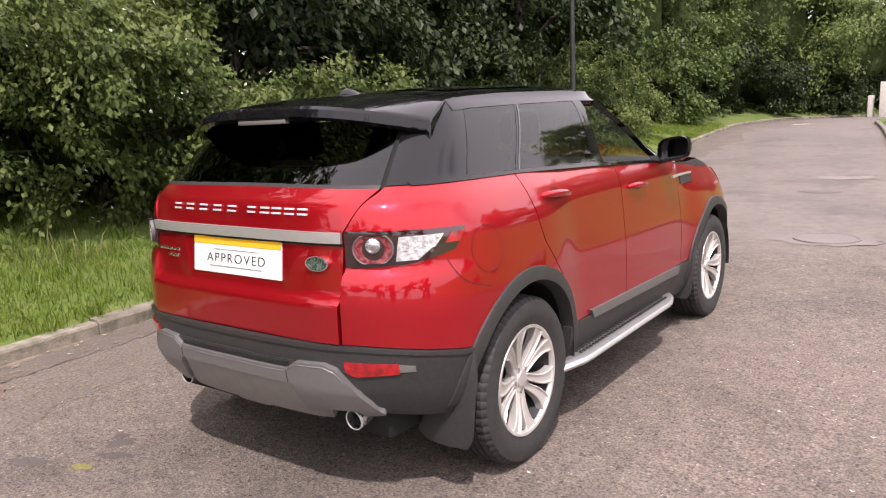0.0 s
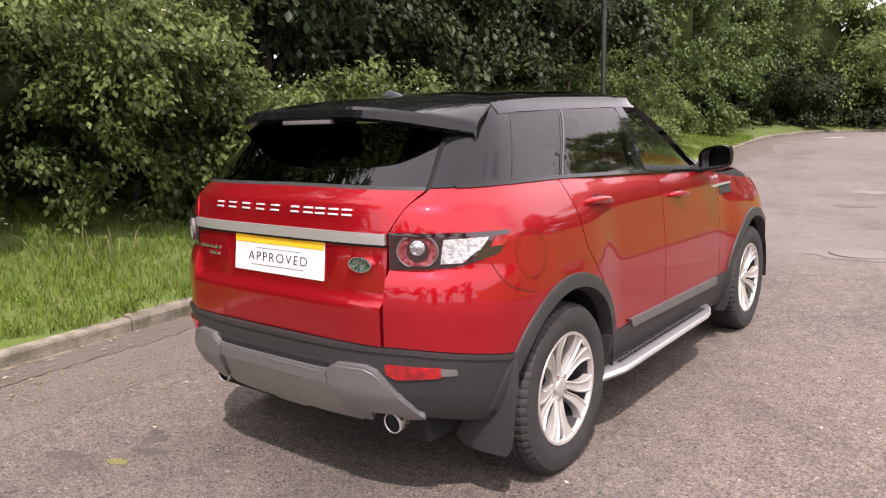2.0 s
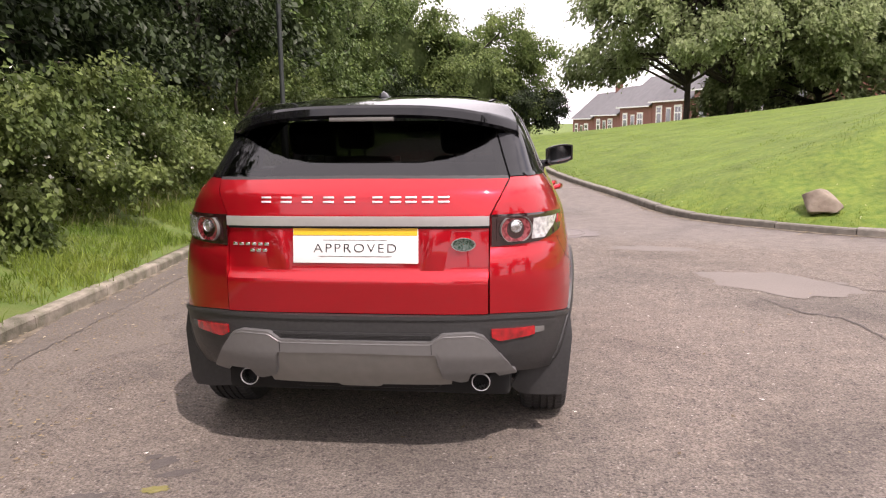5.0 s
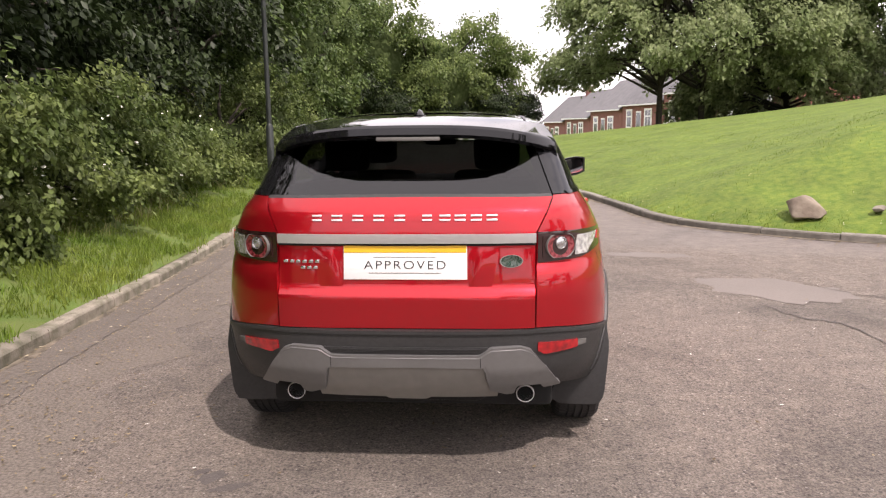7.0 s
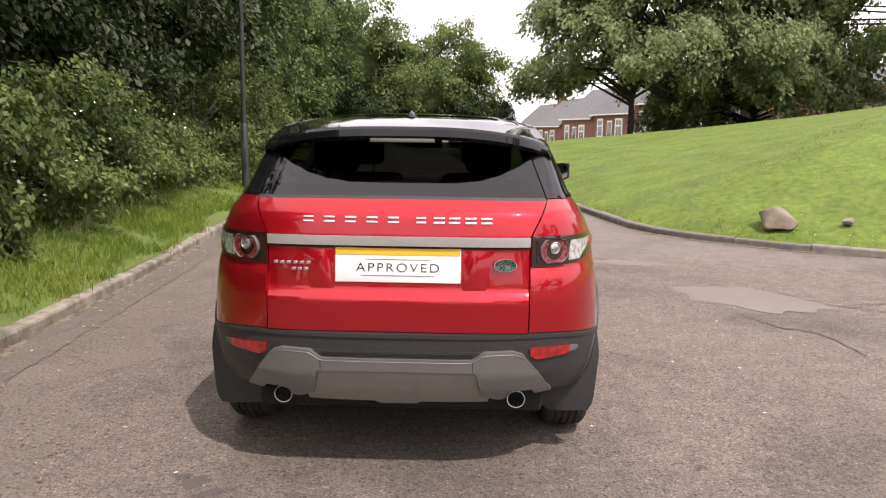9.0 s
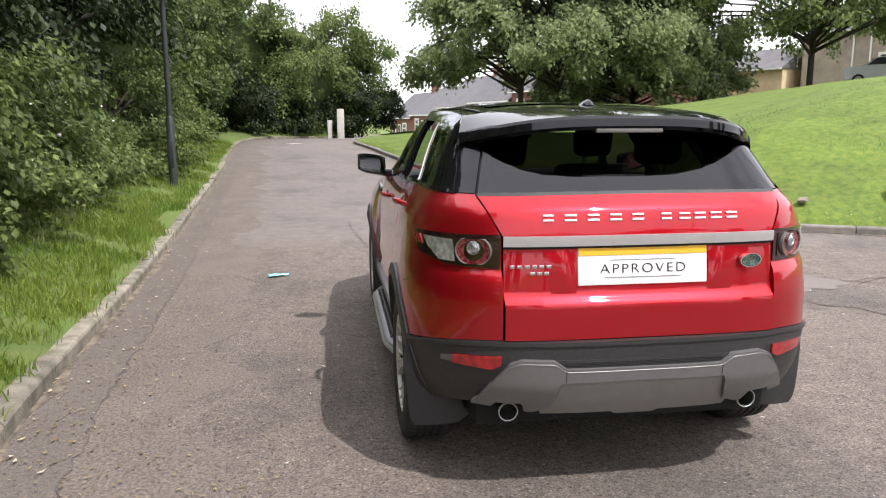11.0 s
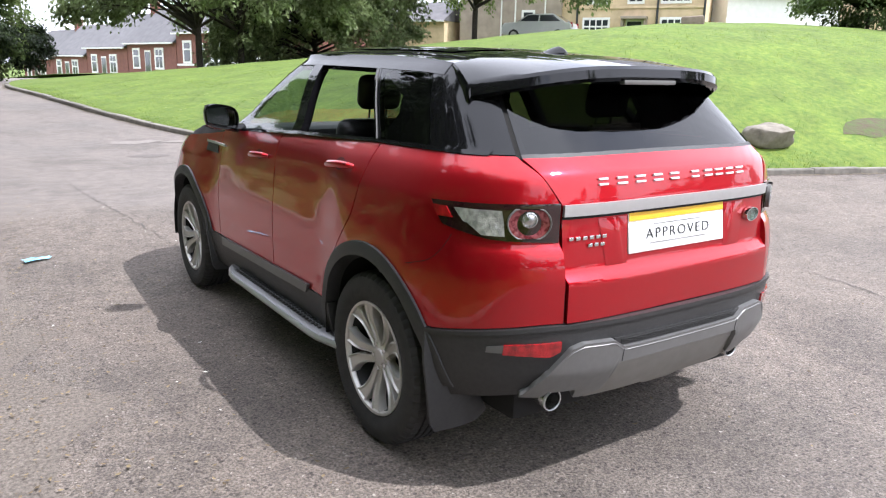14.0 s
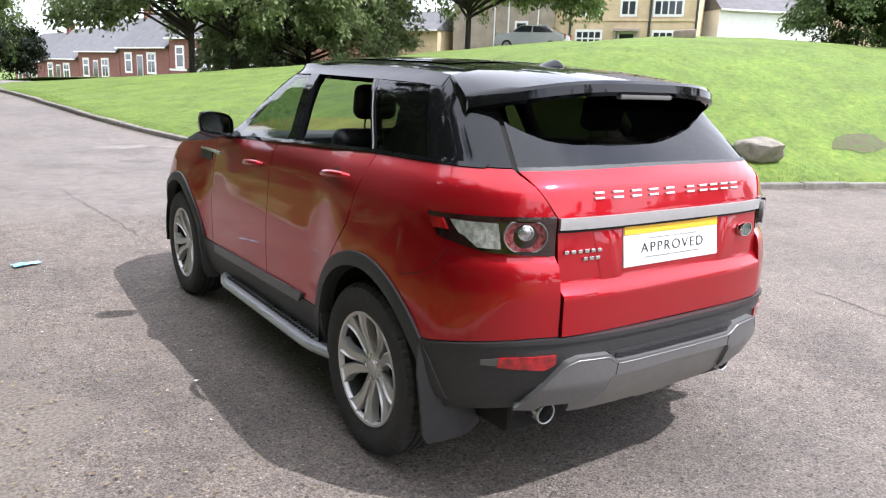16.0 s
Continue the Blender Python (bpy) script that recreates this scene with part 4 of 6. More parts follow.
# ---- tail lamps, badge, plate ----
for s in (1, -1):
    lamp = skin("tail_lamp", lambda z: k_of_x(z, 0.578), lambda z: k_of_y(z, lut(z, (0.97, 1.02, 1.10), (-0.52, -0.44, -0.375))), lambda x, y: lut(y, (-0.72, -0.6, -0.35), (0.972, 0.98, 1.04)), lambda x, y: lut(y, (-0.72, -0.35), (1.108, 1.096)), 40, 12, M["lens_dark"], sides=(s,), out=0.006, depth=0.02, label="wraparound tail lamp with red ring and clear lens")[0]
    skin("red_zone", lambda z: k_of_x(z, 0.598), lambda z: k_of_y(z, lut(z, (0.98, 1.09), (-0.625, -0.61))), lambda x, y: 0.992, lambda x, y: 1.088, 10, 6, M["lens_dark"], sides=(s,), out=0.010, depth=0.006, parent=lamp)
    skin("clear_lens", lambda z: k_of_y(z, lut(z, (0.98, 1.085), (-0.634, -0.622))), lambda z: k_of_y(z, lut(z, (0.98, 1.03, 1.085), (-0.58, -0.525, -0.48))), lambda x, y: lut(y, (-0.62, -0.575, -0.555, -0.47), (0.994, 0.995, 1.028, 1.05)), lambda x, y: 1.082, 12, 8, M["lens_clear"], sides=(s,), out=0.011, depth=0.008, parent=lamp)
    skin("amber_tip", lambda z: k_of_y(z, lut(z, (1.04, 1.085), (-0.485, -0.45))), lambda z: k_of_y(z, lut(z, (1.04, 1.085), (-0.43, -0.385))), lambda x, y: 1.045, lambda x, y: 1.082, 6, 4, M["lens_red"], sides=(s,), out=0.011, depth=0.008, parent=lamp)
    kc = k_of_y(1.042, -0.676)
    c = Vector(at(1.042, kc, out=0.013))
    e = Vector(at(1.035, kc + 1)) - Vector(at(1.035, kc - 1))
    nrm = Vector((e.y, -e.x, 0)).normalized()
    if s < 0:
        c.x, nrm.x = -c.x, -nrm.x
    m = Matrix.Translation(c) @ nrm.to_track_quat("Z", "Y").to_matrix().to_4x4()
    for nm, prof, mt, dz in (("outer_ring", [(-0.02, 0.0625), (0.004, 0.0625), (0.006, 0.061), (0.004, 0.0585), (-0.02, 0.0585)], "dull", 0.0), ("inner_disc", [(0.0, 0.0585), (-0.001, 0.045), (-0.006, 0.03), (-0.012, 0.001), (-0.02, 0.001)], "lens_deep", 0.0), ("lamp_bulb", [(-0.01, 0.029), (0.004, 0.0275), (0.006, 0.024), (0.001, 0.022), (0.006, 0.012), (0.008, 0.001), (-0.008, 0.001)], "bulb", 0.012)):
        v, f = lathe(prof, 36, "z")
        v = [(p[0] * (1.0 if dz else 1.22), max(-0.053, min(0.048, p[1] + dz)), p[2]) for p in v]
        ob = put(nm, v, f, M[mt], lamp)
        ob.matrix_basis = m
    # fuel flap seam on the right wing only
    if s > 0:
        ring_v, ring_f = [], []
        for q in range(48):
            a = 2 * math.pi * q / 48
            for r in (0.0905, 0.0922):
                y, z = -0.275 + r * math.cos(a), 0.992 + r * math.sin(a)
                ring_v.append(at(z, k_of_y(z, y), out=0.0015))
        for q in range(48):
            a, b = q * 2, ((q + 1) % 48) * 2
            ring_f.append((a, b, b + 1, a + 1))
        put("fuel_flap", ring_v, ring_f, M["gap"], car)

# seam between the bumper corner and the wing
def seam(points, width=0.0013):
    line = smooth_line(points, 0.02)
    for s in (1, -1):
        v = []
        for i, p in enumerate(line):
            t = (line[min(i + 1, len(line) - 1)] - line[max(i - 1, 0)]).normalized()
            for e in (-1, 1):
                y, z = p.x - t.y * width * e, p.y + t.x * width * e
                x, yy, zz = at(z, k_of_y(z, y), out=0.0012)
                v.append((x * s, yy, zz))
        f = [(2 * i, 2 * i + 2, 2 * i + 3, 2 * i + 1) for i in range(len(line) - 1)]
        put("panel_seam", v, f, M["gap"], car, "", 0)


seam(((-0.48, 0.985), (-0.455, 0.93), (-0.41, 0.885), (-0.34, 0.86), (-0.285, 0.845)))

# bright bar across the tailgate
skin("tailgate_bar", lambda z: 0.0, lambda z: k_of_x(z, 0.568, True), lambda x, y: 1.062, lambda x, y: 1.103, 30, 4, M["bright"], gate=True, out=0.016, depth=0.014, whole=True, label="brushed aluminium tailgate bar")
# black strip that draws the bar's shadow on the gate below it
skin("bar_shadow_gap", lambda z: 0.0, lambda z: k_of_x(z, 0.568, True), lambda x, y: 1.050, lambda x, y: 1.061, 30, 1, M["gap"], gate=True, out=0.004, depth=0.004, whole=True)
plate = part("number_plate", box_bm(-0.272, 0.272, -0.005, 0.006, -0.075, 0.075, 0.003), M["plate"], car, "white registration plate with yellow upper edge reading APPROVED")
plate.matrix_basis = pose(0, -0.754, 0.977, -7.5)
part("yellow_edge", box_bm(-0.269, 0.269, -0.0075, -0.0055, 0.044, 0.0745), M["yellow"], plate)
for z0, x0, x1 in ((-0.046, -0.16, 0.16), (0.024, -0.14, 0.14)):
    part("thin_rule", box_bm(x0, x1, -0.0075, -0.0055, z0, z0 + 0.0018), M["dull"], plate)
cu = bpy.data.curves.new("plate_text", "FONT")
cu.offset = -0.0006
cu.body, cu.size, cu.align_x, cu.align_y, cu.extrude, cu.space_character = "APPROVED", 0.054, "CENTER", "CENTER", 0.0008, 1.24
tmp = new("plate_text", cu)
bpy.context.view_layer.update()
tm = bpy.data.meshes.new_from_object(tmp.evaluated_get(bpy.context.evaluated_depsgraph_get()))
bpy.data.objects.remove(tmp)
tm.materials.append(M["ink"])
txt = new("lettering", tm)
txt.parent = plate
txt.matrix_basis = pose(0, -0.0065, -0.012, 90, 0, 0) @ Matrix.Diagonal((1.16, 1, 1, 1))
# plate recess shoulders
for s in (1, -1):
    def wedge(u, v, s=s):
        z = 0.872 + 0.172 * v
        x = lut(u, (0, 0.5, 1), (0.278, 0.30, 0.38)) + 0.035 * v * (u > 0)
        k = k_of_x(z, x, True)
        p = at(z, k, True, out=lut(u, (0, 0.5, 1), (0.002, 0.007, 0.002)) * lut(v, (0, 0.25, 0.8, 1), (0.1, 1, 1, 0.2)))
        return s * p[0], p[1], z
    v, f = grid(wedge, 8, 6)
    put("plate_surround", v, f if s > 0 else [tuple(reversed(q)) for q in f], M["red"], tailgate)


def on_gate(x, z, out):
    k = k_of_x(z, abs(x), True)
    p = at(z, k, True, out=out)
    return Vector((math.copysign(p[0], x), p[1], z))


# oval badge
bc = on_gate(0.462, 0.985, 0.012)
v, f = lathe([(0.0, 0.001), (0.004, 0.030), (0.0, 0.036), (-0.012, 0.036)], 32, "z", closed=False)
ob = put("oval_badge", [(p[0] * 1.32, p[1] * 0.74, p[2]) for p in v], f, M["green"], car, "green oval badge with chrome rim")
ob.matrix_basis = Matrix.Translation(bc) @ pose(0, 0, 0, 90, 0, 9)
v, f = lathe([(-0.004, 0.034), (0.006, 0.035), (0.006, 0.039), (-0.012, 0.040)], 32, "z")
put("rim", [(p[0] * 1.32, p[1] * 0.74, p[2]) for p in v], f, M["chrome"], ob)
# chrome marks in place of the maker's lettering
xs_ = [-0.39, -0.30, -0.207, -0.114, -0.022, 0.098, 0.176, 0.242, 0.312, 0.38]
for i, x in enumerate(xs_):
    p = on_gate(x, 1.172, 0.004)
    h_ = 0.0215 if i in (0, 5) else 0.024
    bm = box_bm(-h_, h_, -0.003, 0.004, 0.006, 0.0135, 0.001)
    box_bm(-h_, h_, -0.003, 0.004, -0.0135, -0.006, 0.001, bm)
    ob = part("chrome_mark", bm, M["letter"], car, "small chrome mark on the tailgate" if i == 0 else "")
    ob.matrix_basis = Matrix.Translation(p) @ pose(0, 0, 0, -14, 0, 10 * x)
for row, z, x0, n_, sp in ((0, 0.982, -0.535, 6, 0.029), (1, 0.955, -0.455, 3, 0.028)):
    for i in range(n_):
        p = on_gate(x0 + i * sp, z, 0.004)
        ob = part("model_mark", box_bm(-0.0105, 0.0105, -0.003, 0.003, -0.0068, 0.0068, 0.002), M["chrome"], car)
        ob.matrix_basis = Matrix.Translation(p)

# door handles, mirrors, wing vents
for s in (1, -1):
    for y0, z0 in ((0.355, 1.135), (1.335, 1.075)):
        x0 = at(z0, k_of_y(z0, y0))[0]
        pts = [(0.0, -0.115, -0.006), (0.022, -0.10, 0), (0.034, -0.05, 0.003), (0.036, 0, 0.003), (0.034, 0.05, 0.001), (0.022, 0.10, -0.003), (0.0, 0.115, -0.006)]
        v, f = tube([(s * (x0 + a), y0 + b, z0 + c - b * 0.06) for a, b, c in pts], [0.010, 0.014, 0.016, 0.016, 0.016, 0.014, 0.010], 12)
        h = put("door_handle", v, f, M["red"], car, "red door handle")
        # flat dark oval on the skin: the scoop's shade, with no hollow behind
        cv, cf = grid(lambda u, w, y0=y0, z0=z0: (lambda q: (s * q[0], q[1], q[2]))(at(z0 + 0.027 * w * math.sin(6.2832 * u), k_of_y(z0, y0 + 0.015 + 0.05 * w * math.cos(6.2832 * u)), out=0.0015)), 24, 3)
        put("handle_cup", cv, cf if s > 0 else [tuple(reversed(q)) for q in cf], M["cup"], h)
    # mirror
    def shell(u, v, s=s):
        a = 2 * math.pi * u
        r = lut(v, (0, 0.12, 0.4, 0.75, 0.92, 1), (0.94, 1.0, 0.98, 0.75, 0.42, 0.03))
        ex, ez = math.copysign(abs(math.cos(a)) ** 0.62, math.cos(a)), math.copysign(abs(math.sin(a)) ** 0.7, math.sin(a))
        return s * (0.955 + 0.098 * ex * r), 1.70 + 0.13 * v, 1.252 + 0.072 * ez * r + 0.014 * ex - 0.01 * v
    v, f = grid(shell, 28, 10)
    mir = put("door_mirror", v, f if s < 0 else [tuple(reversed(q)) for q in f], M["red"], car, "door mirror with gloss black housing and red cap")
    mir.data.materials[0] = M["black"]
    v, f = grid(lambda u, v: (s * (0.955 + 0.098 * (2 * u - 1)), 1.736 - 0.024 * (2 * u - 1), 1.252 + (0.068 * (2 * v - 1) * (1 - 0.25 * abs(2 * u - 1) ** 3)) + 0.014 * (2 * u - 1)), 8, 6)
    put("mirror_backing", v, f if s > 0 else [tuple(reversed(q)) for q in f], M["trim"], mir)
    v, f = grid(lambda u, v: (s * (0.955 + 0.084 * (2 * u - 1)), 1.732 - 0.0206 * (2 * u - 1), 1.252 + (0.055 * (2 * v - 1) * (1 - 0.25 * abs(2 * u - 1) ** 3)) + 0.014 * (2 * u - 1)), 8, 6)
    put("mirror_glass", v, f if s > 0 else [tuple(reversed(q)) for q in f], M["chrome"], mir)
    v, f = tube([(s * 0.80, 1.76, 1.18), (s * 0.86, 1.77, 1.185), (s * 0.92, 1.79, 1.20)], [0.03, 0.026, 0.03], 10)
    put("mirror_arm", v, f, M["black"], mir)
    vent = skin("wing_vent", lambda z: k_of_y(z, 2.10 - (1.06 - z) * 0.3), lambda z: k_of_y(z, 2.30), lambda x, y: 1.005, lambda x, y: 1.065, 8, 4, M["trim"], sides=(s,), out=0.006, depth=0.01)[0]
    skin("vent_trim", lambda z: k_of_y(z, 1.92), lambda z: k_of_y(z, 2.31), lambda x, y: 1.058, lambda x, y: 1.072, 8, 2, M["bright"], sides=(s,), out=0.012, depth=0.01, parent=vent)

# ---- side steps ----
for s in (1, -1):
    stepb = new("side_step")
    stepb.parent = car
    tagged(stepb, "aluminium side step with black rubber studs")
    def tread(u, v, s=s):
        y = 0.28 + 1.56 * v
        e = lut(v, (0, 0.14, 0.9, 1), (0.05, 0.0, 0.0, 0.05))
        return s * (0.815 + (0.145 - e) * u), y, 0.345 - 0.012 * u ** 14
    def face(u, v, s=s):
        y = 0.28 + 1.56 * v
        e = lut(v, (0, 0.14, 0.9, 1), (0.05, 0.0, 0.0, 0.05))
        return s * (0.96 - e + 0.012 * math.sin(math.pi * u)), y, 0.333 - 0.034 * u
    def under(u, v, s=s):
        y = 0.28 + 1.56 * v
        e = lut(v, (0, 0.14, 0.9, 1), (0.05, 0.0, 0.0, 0.05))
        return s * (0.96 - e - (0.145 - e) * u), y, 0.299
    fl = (lambda g: g) if s > 0 else (lambda g: (g[0], [tuple(reversed(q)) for q in g[1]]))
    put("tread_plate", *fl(grid(tread, 8, 24)), M["tread"], stepb)
    put("step_edge", *fl(grid(face, 4, 24)), M["bright"], stepb)
    put("step_underside", *fl(grid(under, 2, 24)), M["trim"], stepb)
    for i in range(33):
        for j in range(4):
            part("stud", box_bm(s * 0.840 + s * 0.027 * j - 0.008, s * 0.840 + s * 0.027 * j + 0.008, 0.50 + i * 0.037, 0.518 + i * 0.037, 0.343, 0.3525), M["trim"], stepb, smooth=0)
    for y in (0.6, 1.45):
        part("bracket", box_bm(min(s * 0.6, s * 0.85), max(s * 0.6, s * 0.85), y - 0.03, y + 0.03, 0.29, 0.32, 0.005), M["trim"], stepb)


# ---- wheels ----
def tyre_profile():
    r, w = WHEEL_R, 0.115
    p = [(-w * 0.86, 0.238), (-w, 0.275), (-w * 1.02, 0.31), (-w * 0.95, 0.345), (-w * 0.78, r - 0.004)]
    for c in (-0.052, -0.018, 0.018, 0.052):
        p += [(c - 0.006, r), (c - 0.005, r - 0.009), (c + 0.005, r - 0.009), (c + 0.006, r)]
    p += [(w * 0.78, r - 0.004), (w * 0.95, 0.345), (w * 1.02, 0.31), (w, 0.275), (w * 0.86, 0.238)]
    return p


tv, tf = lathe(tyre_profile(), 240, "x")
for q, p in enumerate(tv):      # cross grooves between the tread blocks
    r = math.hypot(p[1], p[2])
    if (q // len(tyre_profile())) % 4 == 0 and r > 0.34 and abs(p[0]) > 0.03:
        k = (r - 0.005) / r
        tv[q] = (p[0], p[1] * k, p[2] * k)
TYRE = mesh_of("tyre", tv, tf, M["rubber"])
RIM = mesh_of("rim", *lathe([(0.098, 0.244), (0.106, 0.241), (0.104, 0.230), (0.088, 0.224), (0.082, 0.226)], 64, "x", closed=False), M["alloy"])


def spoke_mesh():
    bm = bmesh.new()
    for tw in (-1, 1):
        rows = []
        for i in range(13):
            t = i / 12
            r = 0.045 + 0.188 * t
            ang = tw * ((0.012 + 0.325 * (r - 0.045)) / r + 0.12 * math.sin(math.pi * t))
            half = lut(t, (0, 0.3, 0.7, 0.9, 1), (0.017, 0.019, 0.028, 0.037, 0.044))
            xo = lut(t, (0, 0.35, 0.8, 1), (0.062, 0.075, 0.094, 0.102))
            c, s_ = math.cos(ang), math.sin(ang)
            row = []
            for off, dx in ((-1, -0.035), (-0.93, 0.0), (-0.74, 0.003), (-0.58, -0.006), (0.58, -0.006), (0.74, 0.003), (0.93, 0.0), (1, -0.035)):
                row.append(bm.verts.new((xo + dx, r * c - off * half * s_, r * s_ + off * half * c)))
            rows.append(row)
        for a, b in zip(rows, rows[1:]):
            for k in range(7):
                bm.faces.new((a[k], a[k + 1], b[k + 1], b[k]))
    bmesh.ops.recalc_face_normals(bm, faces=bm.faces)
    me = bpy.data.meshes.new("spoke")
    bm.to_mesh(me)
    bm.free()
    me.materials.append(M["alloy"])
    me.polygons.foreach_set("use_smooth", [True] * len(me.polygons))
    me.set_sharp_from_angle(angle=radians(18))
    return me


SPOKE = spoke_mesh()
HUB = mesh_of("hub", *lathe([(0.03, 0.075), (0.058, 0.072), (0.064, 0.05), (0.066, 0.036), (0.074, 0.033), (0.077, 0.001)], 32, "x", closed=False), M["alloy"])
NUT = mesh_of("nut", *lathe([(0.05, 0.011), (0.072, 0.010), (0.074, 0.001)], 8, "x", closed=False), M["chrome"])
# disc and barrel coloured near-black, to paint the shade between the spokes
DISC = mesh_of("brake_disc", *lathe([(0.0, 0.155), (0.012, 0.155), (0.012, 0.07), (0.03, 0.065), (0.03, 0.001)], 40, "x", closed=False), M["cabin"])
BARREL = mesh_of("wheel_barrel", *lathe([(-0.02, 0.001), (-0.02, 0.205), (0.0, 0.208), (0.083, 0.2255)], 40, "x", closed=False), M["cabin"])
for c in (0.0, BASE):
    for s in (1, -1):
        wheel = new("wheel")
        wheel.parent = car
        tagged(wheel, "black tyre on a silver alloy wheel with paired spokes")
        wheel.matrix_basis = pose(s * 0.812, c, WHEEL_R, 0, 0, 0 if s > 0 else 180) @ pose(0, 0, 0, 20 if c else 8, 0, 0)
        for nm, me in (("tyre", TYRE), ("rim", RIM), ("hub", HUB), ("brake_disc", DISC), ("wheel_barrel", BARREL)):
            new(nm, me).parent = wheel
        for q in range(5):
            ob = new("spoke", SPOKE)
            ob.parent = wheel
            ob.matrix_basis = pose(0, 0, 0, 72 * q, 0, 0)
            ob = new("nut", NUT)
            ob.parent = wheel
            ob.matrix_basis = pose(0, 0, 0, 72 * q + 36, 0, 0) @ Matrix.Translation((0, 0.052, 0))

# ---- cabin ----
part("cabin_floor", box_bm(-0.74, 0.74, -0.45, 2.0, 0.52, 0.56), M["cabin"], car)
part("load_cover", box_bm(-0.60, 0.60, -0.46, 0.12, 1.10, 1.13, 0.01), M["cabin"], car)
part("dashboard", box_bm(-0.72, 0.72, 1.66, 2.12, 0.75, 1.185, 0.05), M["cabin"], car)
v, f = grid(lambda u, v: ((2 * u - 1) * 0.59, -0.1 + 1.5 * v, roof_z((2 * u - 1) * 0.59, -0.1 + 1.5 * v) - 0.03), 10, 10)
put("headlining", v, f, M["cabin"], car)


def seat(x, y, wide=0.5, head=(0,)):
    ob = new("seat")
    ob.parent = car
    tagged(ob, "black leather seat with headrest")
    part("cushion", box_bm(x - wide / 2, x + wide / 2, y, y + 0.5, 0.62, 0.80, 0.05, segments=3), M["seat"], ob)
    b = part("backrest", box_bm(-wide / 2, wide / 2, -0.07, 0.07, 0, 0.56, 0.06, segments=3), M["seat"], ob)
    b.matrix_basis = pose(x, y + 0.02, 0.74, 14)
    for h in head:
        r = part("headrest", box_bm(-0.12, 0.12, -0.05, 0.05, 0.60, 0.78, 0.045, segments=3), M["seat"], ob)
        r.matrix_basis = pose(x + h, y + 0.04, 0.74, 10)
        for dx in (-0.05, 0.05):
            v, f = tube([(dx, 0, 0.5), (dx, 0, 0.62)], [0.006, 0.006], 8)
            o = put("headrest_post", v, f, M["chrome"], r)


seat(0.37, 1.0)
seat(-0.37, 1.0)
seat(0.0, 0.12, 1.25, (-0.4, 0.4))
v, f = lathe([(0.0, 0.175), (0.012, 0.187), (0.0, 0.199), (-0.012, 0.187)], 32, "y")
sw = put("steering_wheel", v, f, M["cabin"], car)
sw.matrix_basis = pose(0.37, 1.56, 1.0, 20)
part("spokes", box_bm(-0.18, 0.18, -0.012, 0.012, -0.03, 0.03, 0.01), M["cabin"], sw)
part("interior_mirror", box_bm(-0.11, 0.11, 1.40, 1.43, 1.43, 1.49, 0.012), M["cabin"], car)


# ---- ground, road, verge and lawn ----
def flat(name, verts, faces, material, label, category, smooth=60.0):
    return tagged(put(name, verts, faces, material, None, "", smooth), label, category, "", "structure")


def sheet(u, v):
    x, y = (u - 0.5) * 900, (v - 0.4) * 900
    return x, y, -0.5
flat("ground", *grid(sheet, 6, 6), M["grass"], "rough grass ground reaching the horizon", "ground")
xs = np.concatenate([np.linspace(-30, -9, 8), np.linspace(-8, 14, 89), np.linspace(15, 60, 16)])
ys = np.concatenate([np.linspace(-60, -9, 10), np.linspace(-8, 34, 169), np.linspace(36, 60, 8)])
rv = [(x, y, road_top(x, y)) for y in ys for x in xs]
w = len(xs)
rf = [(j * w + i, j * w + i + 1, (j + 1) * w + i + 1, (j + 1) * w + i) for j in range(len(ys) - 1) for i in range(w - 1)]
flat("road", rv, rf, M["asphalt"], "worn grey-brown asphalt road with pale stone chips", "road")


def normals(line):
    out = []
    for i, p in enumerate(line):
        t = (line[min(i + 1, len(line) - 1)] - line[max(i - 1, 0)]).normalized()
        out.append(Vector((-t.y, t.x)))
    return out


KW, KH = 0.13, 0.10
NL, NR_ = normals(LINE_L), normals(LINE_R)
DS = (KW - 0.03, 0.25, 0.4, 0.6, 0.9, 1.3, 1.8, 2.5, 3.5, 5, 7, 10, 15, 25, 60)
vv = []
for p, n_ in zip(LINE_L, NL):
    for d in DS:
        q = p + n_ * d
        z = road_z(p.y) + 0.1 + 0.2 * min(d, 6) + 0.03 * max(0, d - 6)
        vv.append((q.x, q.y, z - 0.02 * (d < 0.2) + 0.05 * noise.noise(Vector((q.x, q.y, 3))) * min(d, 1)))
w = len(DS)
ff = [(j * w + i, (j + 1) * w + i, (j + 1) * w + i + 1, j * w + i + 1)[::-1] for j in range(len(LINE_L) - 1) for i in range(w - 1)]
flat("verge", vv, ff, M["verge"], "sloping grass verge beside the kerb", "verge")
rim = [p - n_ * (KW - 0.03) for p, n_ in zip(LINE_R, NR_)] + [Vector((6, 40)), Vector((5, 60)), Vector((3, 90)), Vector((10, 130)), Vector((60, 150)), Vector((150, 120)), Vector((160, 30)), Vector((140, -25)), Vector((80, -14))]
C0 = Vector((34, 34))
VS = [0, 0.004, 0.01, 0.02, 0.035, 0.055, 0.08, 0.11, 0.15, 0.2, 0.26, 0.34, 0.45, 0.6, 0.8, 1.0]
vv = []
for p in rim:
    for v_ in VS:
        q = p + (C0 - p) * v_
        d, s = off_line(ARR_R, q.x, q.y)
        z = lawn_z(q.x, q.y, max(0, d - KW)) - (0.02 if v_ == 0 else 0)
        vv.append((q.x, q.y, z + 0.05 * noise.noise(Vector((q.x * 0.5, q.y * 0.5, 7))) * min(d, 1)))
w, n_ = len(VS), len(rim)
